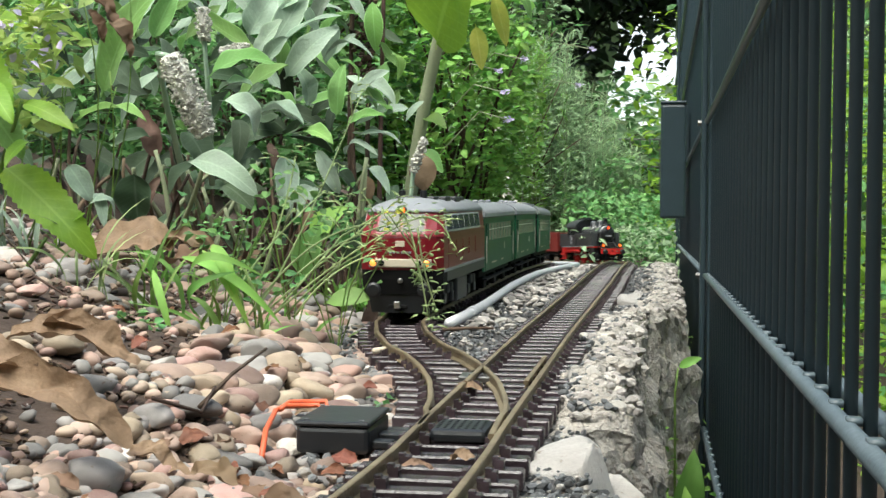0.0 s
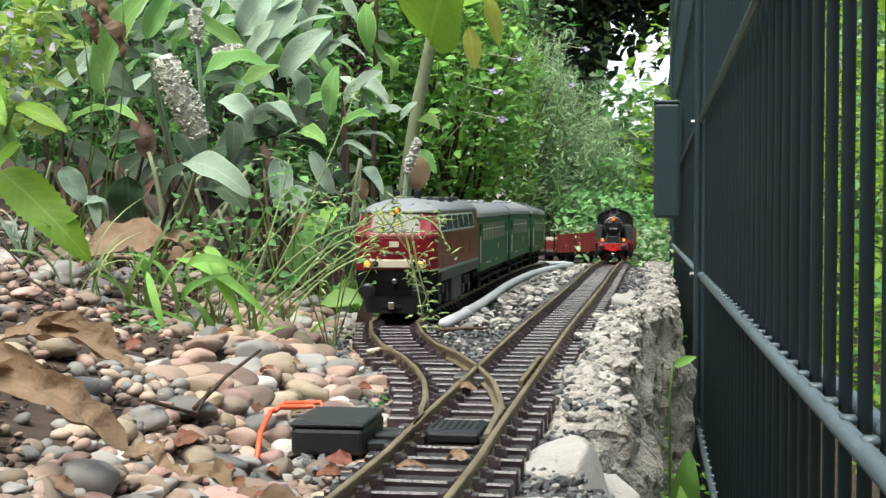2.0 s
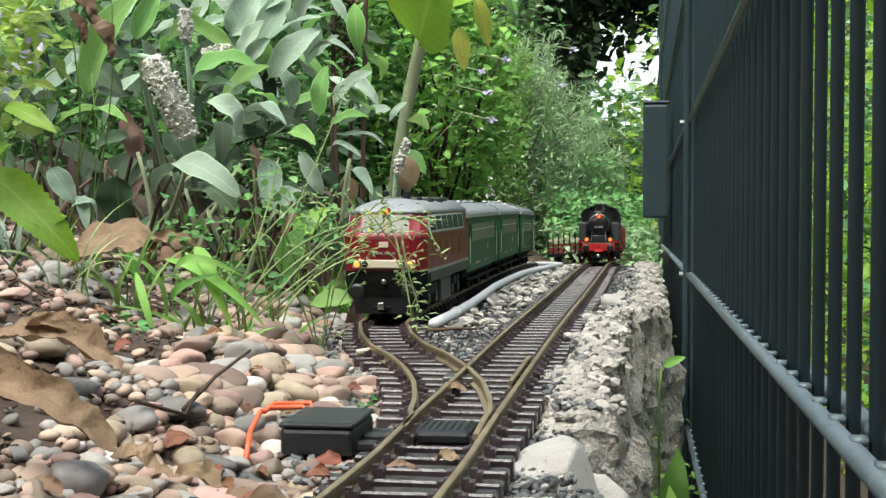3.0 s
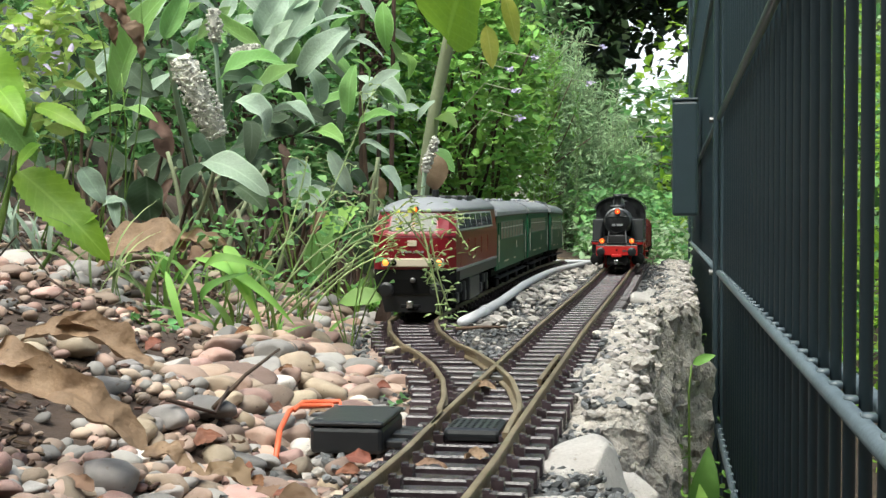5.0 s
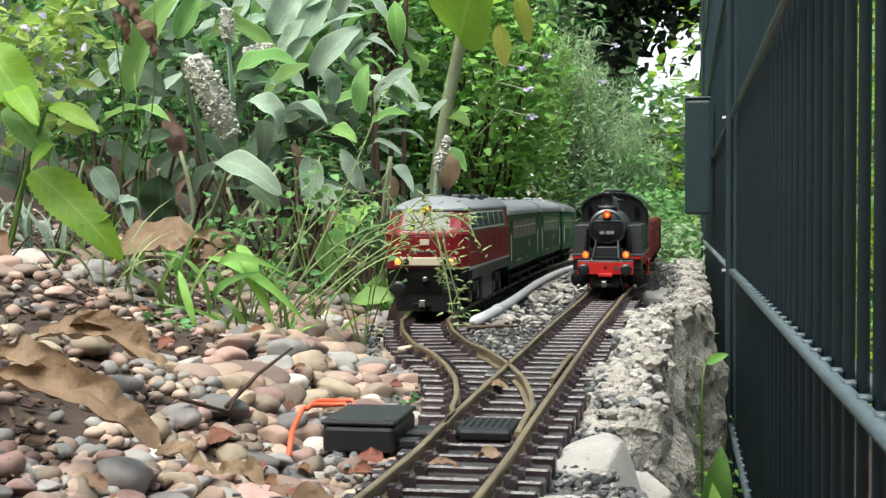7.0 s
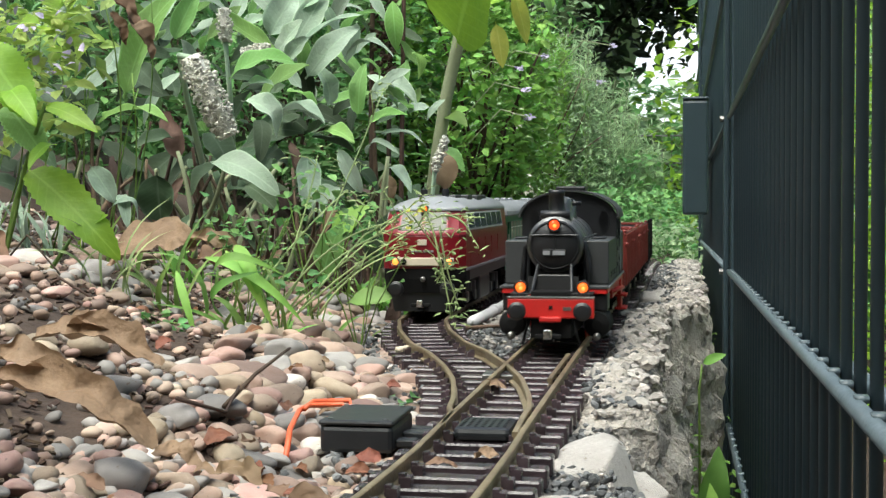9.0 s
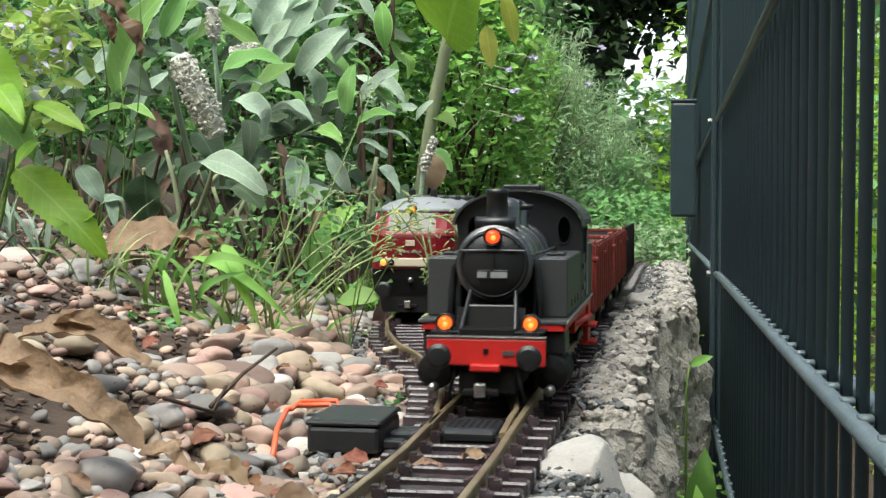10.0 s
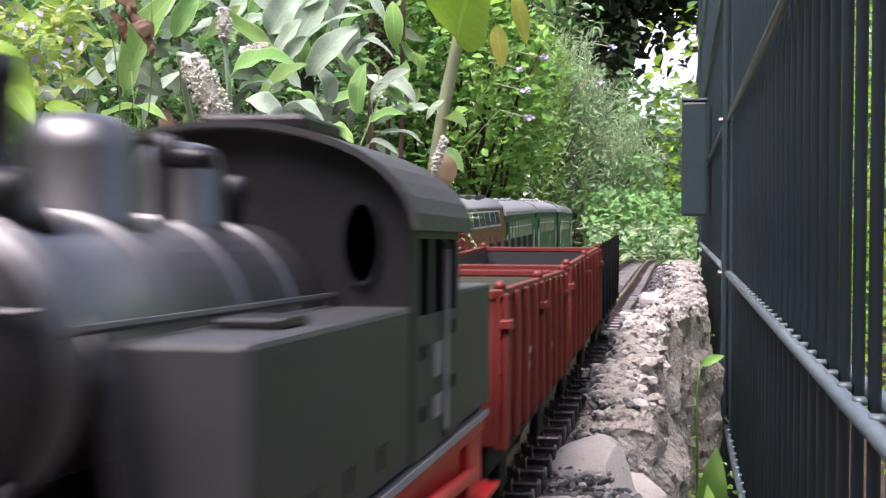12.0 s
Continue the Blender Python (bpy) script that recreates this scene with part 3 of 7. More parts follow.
def make_steam_locomotive():
    t = thing("steam_locomotive", "black steam tank model locomotive with red frame and lit lamps", "locomotive")
    # frame, buffer beam, running board
    part("frame", box(-0.017, 0.017, 0.0026, 0.285, 0.017, 0.056, 0.001), "dark", t, "dark inner frame")
    beam = part("buffer_beam", box(-0.0357, 0.0357, -0.002, 0.0025, 0.0340, 0.0505, 0.0012), "bright_red", t, "bright red buffer beam")
    part("edge_strip", box(-0.0359, 0.0359, -0.0025, 0.0035, 0.0507, 0.0518, 0.0003), "steel", beam, "pale strip along the top edge")
    part("draw_plate", box(-0.009, 0.009, -0.006, -0.0022, 0.031, 0.0355, 0.001), "bright_red", beam)
    part("hook_slot", box(-0.0015, 0.0015, -0.0027, -0.0021, 0.0415, 0.0445), "dark", beam)
    part("marking", box(0.010, 0.017, -0.0027, -0.0021, 0.0405, 0.0435), "steel", beam)
    buffer_pair(t, -0.0022, 0.0268, 0.0405, 0.0076)
    loop_coupler(t, 0.0)
    for sx in (-1, 1):
        b = box(min(sx * 0.0255, sx * 0.0458), max(sx * 0.0255, sx * 0.0458), 0.028, 0.288, 0.0565, 0.0588, 0.0005)
        rb = part("running_board", b, "tank", t, "dark grey running board")
        part("valance", box(min(sx * 0.0435, sx * 0.0448), max(sx * 0.0435, sx * 0.0448), 0.030, 0.286, 0.0525, 0.0564), "bright_red", rb, "red valance strip")
        part("front_valance", box(min(sx * 0.026, sx * 0.0435), max(sx * 0.026, sx * 0.0435), 0.0288, 0.0302, 0.0525, 0.0564), "bright_red", rb, "red valance strip")
        part("edge_line", box(min(sx * 0.0456, sx * 0.0461), max(sx * 0.0456, sx * 0.0461), 0.028, 0.288, 0.0567, 0.0586), "roof_grey", rb, "pale line along the edge")
        # cylinder
        cy = part("cylinder", lathe([(0.004, 0.024), (0.0105, 0.026), (0.0115, 0.032), (0.0115, 0.068), (0.0105, 0.072), (0.003, 0.074)], "y", (sx * 0.036, 0, 0.0265), 24), "dark", t, "round black cylinder")
        part("steam_chest", box(min(sx * 0.027, sx * 0.0445), max(sx * 0.027, sx * 0.0445), 0.032, 0.066, 0.037, 0.0525, 0.002), "black", cy)
        part("cock", lathe([(0.0032, 0.018), (0.0032, 0.028)], "y", (sx * 0.036, 0, 0.017), 10), "steel", cy, smooth=True)
        # crosshead guide and steps
        part("guide_bar", box(min(sx * 0.035, sx * 0.038), max(sx * 0.035, sx * 0.038), 0.07, 0.125, 0.028, 0.031), "steel", t, "bright steel guide bar")
        st = part("cab_steps", box(min(sx * 0.0405, sx * 0.0445), max(sx * 0.0405, sx * 0.0445), 0.256, 0.284, 0.020, 0.0524, 0.0008), "bright_red", t, "bright red cab steps")
        for z in (0.021, 0.034):
            part("tread", box(min(sx * 0.038, sx * 0.050), max(sx * 0.038, sx * 0.050), 0.254, 0.286, z, z + 0.002, 0.0004), "bright_red", st)
        part("side_frame", box(min(sx * 0.0385, sx * 0.0425), max(sx * 0.0385, sx * 0.0425), 0.145, 0.262, 0.040, 0.0524, 0.0008), "bright_red", t, "bright red side frame")
        part("brake_pipe", rod([(sx * 0.041, 0.15, 0.046), (sx * 0.046, 0.20, 0.046), (sx * 0.046, 0.258, 0.043)], 0.0022, 8), "bright_red", t, smooth=True)
        part("guard_iron", rod([(sx * 0.018, 0.003, 0.036), (sx * 0.021, 0.0, 0.022), (sx * 0.0235, 0.002, 0.0125)], 0.0012, 6), "dark", t)
        lamp(t, sx * 0.0258, 0.005, 0.0590, 0.0044, "lamp_amber")
        part("lamp_bracket", box(sx * 0.0258 - 0.005, sx * 0.0258 + 0.005, 0.0026, 0.028, 0.0520, 0.0530), "black", t)
        # water tank
        tk = part("side_tank", box(min(sx * 0.0225, sx * 0.0445), max(sx * 0.0225, sx * 0.0445), 0.0500, 0.1695, 0.0590, 0.0965, 0.0012), "tank", t, "dark grey side water tank")
        part("filler_lid", box(sx * 0.034 - 0.006, sx * 0.034 + 0.006, 0.080, 0.098, 0.0966, 0.0985, 0.0006), "black", tk)
        for y in (0.085, 0.112, 0.140):
            part("rivet_plate", box(min(sx * 0.0445, sx * 0.0450), max(sx * 0.0445, sx * 0.0450), y - 0.003, y + 0.003, 0.0635, 0.0685), "black", tk)
        part("plate", box(min(sx * 0.0447, sx * 0.0453), max(sx * 0.0447, sx * 0.0453), 0.1985, 0.2065, 0.0775, 0.0860), "roof_grey", t, "small pale plate on the cab side")
        part("small_plate", box(min(sx * 0.0447, sx * 0.0453), max(sx * 0.0447, sx * 0.0453), 0.1985, 0.2065, 0.0670, 0.0725), "roof_grey", t, "small pale plate on the cab side")
    part("front_deck", box(-0.034, 0.034, 0.0030, 0.0285, 0.0531, 0.0544, 0.0003), "black", t, "black front deck")
    # front apron with two stays
    part("apron", extrude([(-0.021, 0.0), (0.021, 0.0), (0.021, 0.0135), (-0.021, 0.0135)], 0.0, 0.001, m=pose(0, 0.018, 0.0545, -20)), "dark", t)
    for sx in (-1, 1):
        part("stay", rod([(sx * 0.0165, 0.008, 0.0545), (sx * 0.014, 0.032, 0.0765)], 0.0013, 8), "black", t)
    part("step_bar", rod([(-0.0155, 0.0255, 0.0675), (0.0155, 0.0255, 0.0675)], 0.0010, 6), "black", t)
    part("saddle", box(-0.016, 0.016, 0.036, 0.078, 0.0560, 0.0780, 0.002), "dark", t)
    # boiler
    bc = 0.0930
    R = 0.0233
    bo = part("boiler", lathe([(R - 0.001, 0.034), (R, 0.036), (R, 0.1695)], "y", (0, 0, bc), 40), "black_sheen", t, "satin black boiler", True)
    for y in (0.036, 0.074, 0.112, 0.145):
        part("band", lathe([(R + 0.0008, y), (R + 0.0008, y + 0.003)], "y", (0, 0, bc), 40), "black_sheen", bo, smooth=True)
    dr = part("smokebox_door", lathe([(R - 0.0012, 0.0355), (R - 0.002, 0.033), (R - 0.004, 0.0318), (R * 0.7, 0.0297), (R * 0.35, 0.0282), (0.001, 0.0278)], "y", (0, 0, bc), 40), "black", bo, "domed smokebox door", True)
    part("door_ring", lathe([(R - 0.0045, 0.0330), (R - 0.0035, 0.0308), (R - 0.0022, 0.0318)], "y", (0, 0, bc), 40), "black", dr, smooth=True)
    part("hand_rail", rod([(-0.020, 0.0295, bc + 0.0085), (0, 0.0272, bc + 0.0088), (0.020, 0.0295, bc + 0.0085)], 0.0007, 6), "tank", dr)
    part("door_latch", box(-0.001, 0.001, 0.0262, 0.0285, bc - 0.006, bc + 0.006), "black", dr)
    pl = part("number_plate_board", box(-0.0096, 0.0096, 0.0262, 0.0278, bc - 0.0092, bc - 0.0032, 0.0004), "black", dr, "small black board with white figures")
    for x0, x1 in ((-0.0092, -0.0034), (-0.0010, 0.0092)):
        part("number_bar", box(x0, x1, 0.0256, 0.0262, bc - 0.0062 - 0.0018, bc - 0.0062 + 0.0018), "roof_grey", pl, "pale painted bar")
    lamp(t, 0.0, 0.0275, bc + 0.0172, 0.0044, "lamp_red")
    # chimney, domes, valves
    ch = part("chimney", lathe([(0.0135, 0.113), (0.0115, 0.1165), (0.0085, 0.119), (0.0068, 0.122), (0.0065, 0.135), (0.0071, 0.1355), (0.0073, 0.1395), (0.0057, 0.1398), (0.0050, 0.128)], "z", (0, 0.050, 0), 28), "black", t, "plain black chimney", True)
    part("preheater", lathe([(0.0030, -0.0125), (0.0038, -0.012), (0.0038, 0.012), (0.0030, 0.0125)], "x", (0, 0.041, 0.1185), 16), "black", ch, smooth=True)
    part("dome", lathe([(0.0125, 0.112), (0.0103, 0.116), (0.0100, 0.1275), (0.0092, 0.1315), (0.0065, 0.1338), (0.002, 0.1345)], "z", (0, 0.087, 0), 28), "black_sheen", t, "rounded steam dome", True)
    part("sand_dome", lathe([(0.0120, 0.112), (0.0098, 0.116), (0.0094, 0.1265), (0.0085, 0.1305), (0.0055, 0.1325), (0.001, 0.133)], "z", (0, 0.136, 0), 28), "black_sheen", t, "rounded sand dome", True)
    for y, z in ((0.113, 0.126), (0.156, 0.120)):
        part("valve", lathe([(0.0018, 0.112), (0.0018, z), (0.0028, z + 0.001), (0.0028, z + 0.006), (0.001, z + 0.007)], "z", (0.006, y, 0), 10), "black", t, smooth=True)
    part("whistle", lathe([(0.0022, 0.0), (0.0022, 0.010)], "x", (0.006, 0.113, 0.128), 10), "black", t, smooth=True)
    for sx in (-1, 1):
        part("hand_rail", rod([(sx * 0.0248, 0.034, bc + 0.006), (sx * 0.0256, 0.10, bc + 0.006), (sx * 0.0256, 0.1695, bc + 0.006)], 0.0008, 6), "tank", t)
        part("steam_pipe", rod([(sx * 0.0205, 0.042, 0.100), (sx * 0.0255, 0.043, 0.090), (sx * 0.0275, 0.043, 0.075), (sx * 0.028, 0.042, 0.0595)], 0.0026, 10), "black", t, smooth=True)
    # cab
    arc = [(0.0445 * math.cos(a), 0.1145 + 0.0240 * math.sin(a)) for a in np.linspace(0, math.pi, 17)]
    cab = part("cab_front", extrude([(-0.0445, 0.0592), (0.0445, 0.0592)] + arc, 0.170, 0.1725), "black", t, "black cab front wall")
    for sx in (-1, 1):
        part("spectacle", lathe([(0.0085, -0.0006), (0.0085, 0.0)], "y", (0, 0, 0), 20, m=Matrix.Translation((sx * 0.0325, 0.1698, 0.1115)) @ Matrix.Diagonal((0.5, 1, 1.05, 1))), "window", cab, "oval cab window")
        part("spectacle_rim", lathe([(0.0098, -0.0012), (0.0098, 0.0), (0.0088, 0.0), (0.0088, -0.0012)], "y", (0, 0, 0), 20, m=Matrix.Translation((sx * 0.0325, 0.1698, 0.1115)) @ Matrix.Diagonal((0.5, 1, 1.05, 1))), "black", cab)
        x0, x1 = min(sx * 0.0432, sx * 0.0447), max(sx * 0.0432, sx * 0.0447)
        sd = part("cab_side", box(x0, x1, 0.1726, 0.237, 0.0592, 0.0935), "tank", t, "dark grey cab side")
        for y0, y1 in ((0.1726, 0.178), (0.193, 0.197), (0.212, 0.2165), (0.232, 0.237)):
            part("window_post", box(x0, x1, y0, y1, 0.0936, 0.1125), "tank", sd)
        part("window_header", box(x0, x1, 0.1726, 0.237, 0.1126, 0.1180), "tank", sd)
        part("door_edge", box(min(sx * 0.0447, sx * 0.0454), max(sx * 0.0447, sx * 0.0454), 0.2135, 0.2160, 0.060, 0.112), "black", sd)
        for y, z in ((0.226, 0.074), (0.226, 0.089), (0.183, 0.070), (0.183, 0.085)):
            part("hinge", box(min(sx * 0.0447, sx * 0.0458), max(sx * 0.0447, sx * 0.0458), y - 0.0025, y + 0.0025, z - 0.002, z + 0.002, 0.0004), "black", sd)
        part("grab_rail", rod([(sx * 0.0462, 0.209, 0.063), (sx * 0.0462, 0.209, 0.110)], 0.0007, 6), "roof_grey", sd)
    part("cab_back", box(-0.043, 0.043, 0.235, 0.237, 0.0592, 0.118), "black", t)
    outer = [(0.0475 * math.cos(a), 0.1145 + 0.0258 * math.sin(a)) for a in np.linspace(0, math.pi, 21)]
    inner = [(0.0455 * math.cos(a), 0.1145 + 0.0242 * math.sin(a)) for a in np.linspace(math.pi, 0, 21)]
    roof = part("cab_roof", extrude(outer + inner, 0.164, 0.244), "tank", t, "curved dark cab roof")
    part("roof_vent", box(-0.014, 0.014, 0.185, 0.225, 0.1395, 0.1438, 0.0012), "black", roof)
    part("bunker", box(-0.0442, 0.0442, 0.2372, 0.303, 0.0592, 0.0985, 0.0012), "tank", t, "dark coal bunker")
    loop_coupler(t, 0.303, 1)
    wheels = [wheelset(t, y, 0.0172, "bright_red", 10, "red spoked driving wheels") for y in (0.102, 0.158, 0.214)]
    rods = []
    for sx in (-1, 1):
        b = box(min(sx * 0.0292, sx * 0.0312), max(sx * 0.0292, sx * 0.0312), -0.058, 0.058, -0.0016, 0.0016, 0.0004)
        for y in (-0.056, 0, 0.056):
            lathe([(0.0034, -0.0016), (0.0034, 0.0016)], "x", (sx * 0.0302, y, 0), 12, bm=b)
        r = part("coupling_rod", b, "steel", t, "bright steel coupling rod")
        rods.append((r, sx))
    return t, wheels, rods


def make_gondola(inside):
    t = thing("open_wagon", "red-brown open model goods wagon with ribbed sides", "wagon", "goods wagons")
    L = 0.283
    part("underframe", box(-0.028, 0.028, 0.006, L - 0.006, 0.029, 0.041, 0.001), "dark", t)
    part("floor", box(-0.0425, 0.0425, 0.004, L - 0.004, 0.0412, 0.0450), inside, t)
    for sx in (-1, 1):
        b = box(min(sx * 0.0425, sx * 0.0442), max(sx * 0.0425, sx * 0.0442), 0.003, L - 0.003, 0.040, 0.0952, 0.0004)
        s = part("side_wall", b, "wagon_red", t)
        part("lining", box(min(sx * 0.0412, sx * 0.0423), max(sx * 0.0412, sx * 0.0423), 0.008, L - 0.008, 0.0452, 0.0925), inside, s, "dull grey inside lining")
        part("top_rail", box(min(sx * 0.042, sx * 0.0452), max(sx * 0.042, sx * 0.0452), 0.003, L - 0.003, 0.0930, 0.0960, 0.0005), "wagon_red", s)
        for z in (0.054, 0.0668, 0.0796):
            part("plank", box(min(sx * 0.0441, sx * 0.0446), max(sx * 0.0441, sx * 0.0446), 0.003, L - 0.003, z, z + 0.0115), "wagon_red", s)
        for i in range(9):
            y = 0.006 + i * (L - 0.012) / 8
            part("rib", box(min(sx * 0.0446, sx * 0.0470), max(sx * 0.0446, sx * 0.0470), y - 0.0022, y + 0.0022, 0.040, 0.0945, 0.0005), "wagon_red", s)
        for i in (0, 4, 8):
            y = 0.006 + i * (L - 0.012) / 8
            part("latch", box(min(sx * 0.044, sx * 0.0485), max(sx * 0.044, sx * 0.0485), y - 0.004, y + 0.004, 0.082, 0.0855, 0.0006), "wagon_red", s)
            part("knob", lathe([(0.0022, 0.0959), (0.0022, 0.0978), (0.001, 0.0990)], "z", (sx * 0.0437, y, 0), 8), "wagon_red", s, smooth=True)
        for y, w, z in ((0.09, 0.014, 0.066), (0.11, 0.008, 0.074), (0.20, 0.012, 0.060), (0.09, 0.010, 0.060)):
            part("marking", box(min(sx * 0.0446, sx * 0.0449), max(sx * 0.0446, sx * 0.0449), y, y + w, z, z + 0.0024), "cream", s, "small pale marking")
        part("sole_bar", box(min(sx * 0.034, sx * 0.0395), max(sx * 0.034, sx * 0.0395), 0.004, L - 0.004, 0.030, 0.0395), "dark", t)
        for y in (0.065, L - 0.065):
            part("axle_guard", box(min(sx * 0.0335, sx * 0.038), max(sx * 0.0335, sx * 0.038), y - 0.012, y + 0.012, 0.014, 0.0298, 0.002), "dark", t)
    for y in (0.004, L - 0.004):
        b = box(-0.0425, 0.0425, y - 0.0012, y + 0.0012, 0.0412, 0.0945, 0.0004)
        box(-0.0425, 0.0425, y - 0.002, y + 0.002, 0.0925, 0.0957, 0.0004, bm=b)
        for x in (-0.026, 0, 0.026):
            box(x - 0.002, x + 0.002, y - 0.0032, y + 0.0032, 0.042, 0.0920, bm=b)
        e = part("end_wall", b, "wagon_red", t)
        yi = y + (0.0036 if y < L / 2 else -0.0036)
        part("lining", box(-0.0408, 0.0408, yi - 0.0004, yi + 0.0004, 0.0452, 0.0920), inside, e, "dull grey inside lining")
    loop_coupler(t, 0.006, -1)
    loop_coupler(t, L - 0.006, 1)
    buffer_pair(t, 0.004, 0.0268, 0.036, 0.006)
    return t, [wheelset(t, y, 0.0145, "dark") for y in (0.065, L - 0.065)]


def make_stake_wagon():
    t = thing("stake_wagon", "flat model goods wagon with dark stakes and brown boards", "wagon", "goods wagons")
    L = 0.30
    part("underframe", box(-0.030, 0.030, 0.006, L - 0.006, 0.027, 0.037, 0.001), "dark", t)
    for i in range(24):
        y = 0.004 + i * (L - 0.008) / 24
        part("floor_plank", box(-0.042, 0.042, y, y + (L - 0.008) / 24 - 0.0008, 0.0372, 0.0405), "brown_stalk", t)
    for sx in (-1, 1):
        for i in range(7):
            y = 0.014 + i * (L - 0.028) / 6
            part("stake", box(sx * 0.0435 - 0.0017, sx * 0.0435 + 0.0017, y - 0.002, y + 0.002, 0.034, 0.097, 0.0005), "dark", t)
        for z in (0.046, 0.060, 0.074):
            part("side_board", box(min(sx * 0.0385, sx * 0.0415), max(sx * 0.0385, sx * 0.0415), 0.012, L - 0.012, z, z + 0.007, 0.0006), "wagon_red" if z < 0.07 else "beige", t)
        part("sole_bar", box(min(sx * 0.036, sx * 0.042), max(sx * 0.036, sx * 0.042), 0.004, L - 0.004, 0.027, 0.037), "dark", t)
        for y in (0.06, L - 0.06):
            part("axle_guard", box(min(sx * 0.0335, sx * 0.038), max(sx * 0.0335, sx * 0.038), y - 0.012, y + 0.012, 0.014, 0.0268, 0.002), "dark", t)
    for y in (0.006, L - 0.006):
        part("end_board", box(-0.042, 0.042, y - 0.0015, y + 0.0015, 0.0406, 0.058, 0.0004), "wagon_red", t)
    loop_coupler(t, 0.006, -1)
    return t, [wheelset(t, y, 0.0145, "dark") for y in (0.06, L - 0.06)]


def loft(levels, length, rear=0.0):
    """A body of plan outlines stacked in z: (z, half width, front y, chamfer)."""
    b = bmesh.new()
    rings = []
    for z, w, yf, c in levels:
        f = w * 0.60
        g = w * 0.86
        plan = [(-w, length - rear), (-w, yf + c), (-g, yf + c * 0.42), (-f, yf + c * 0.1), (0, yf), (f, yf + c * 0.1), (g, yf + c * 0.42), (w, yf + c), (w, length - rear)]
        rings.append([b.verts.new((x, y, z)) for x, y in plan])
    n = len(rings[0])
    for p, q in zip(rings, rings[1:]):
        for i in range(n):
            b.faces.new((p[i], p[(i + 1) % n], q[(i + 1) % n], q[i]))
    b.faces.new(rings[0])
    b.faces.new(rings[-1])
    bmesh.ops.recalc_face_normals(b, faces=b.faces)
    return b


def slab(a, b, c, d, thick):
    """A thin plate on four corners, given clockwise as seen from outside."""
    p = [Vector(v) for v in (a, b, c, d)]
    n = (p[1] - p[0]).cross(p[3] - p[0]).normalized() * thick
    m = bmesh.new()
    lo, hi = [m.verts.new(v - n * 0.5) for v in p], [m.verts.new(v + n) for v in p]
    m.faces.new(lo)
    m.faces.new(hi)
    for i in range(4):
        m.faces.new((lo[i], lo[(i + 1) % 4], hi[(i + 1) % 4], hi[i]))
    bmesh.ops.recalc_face_normals(m, faces=m.faces)
    return m


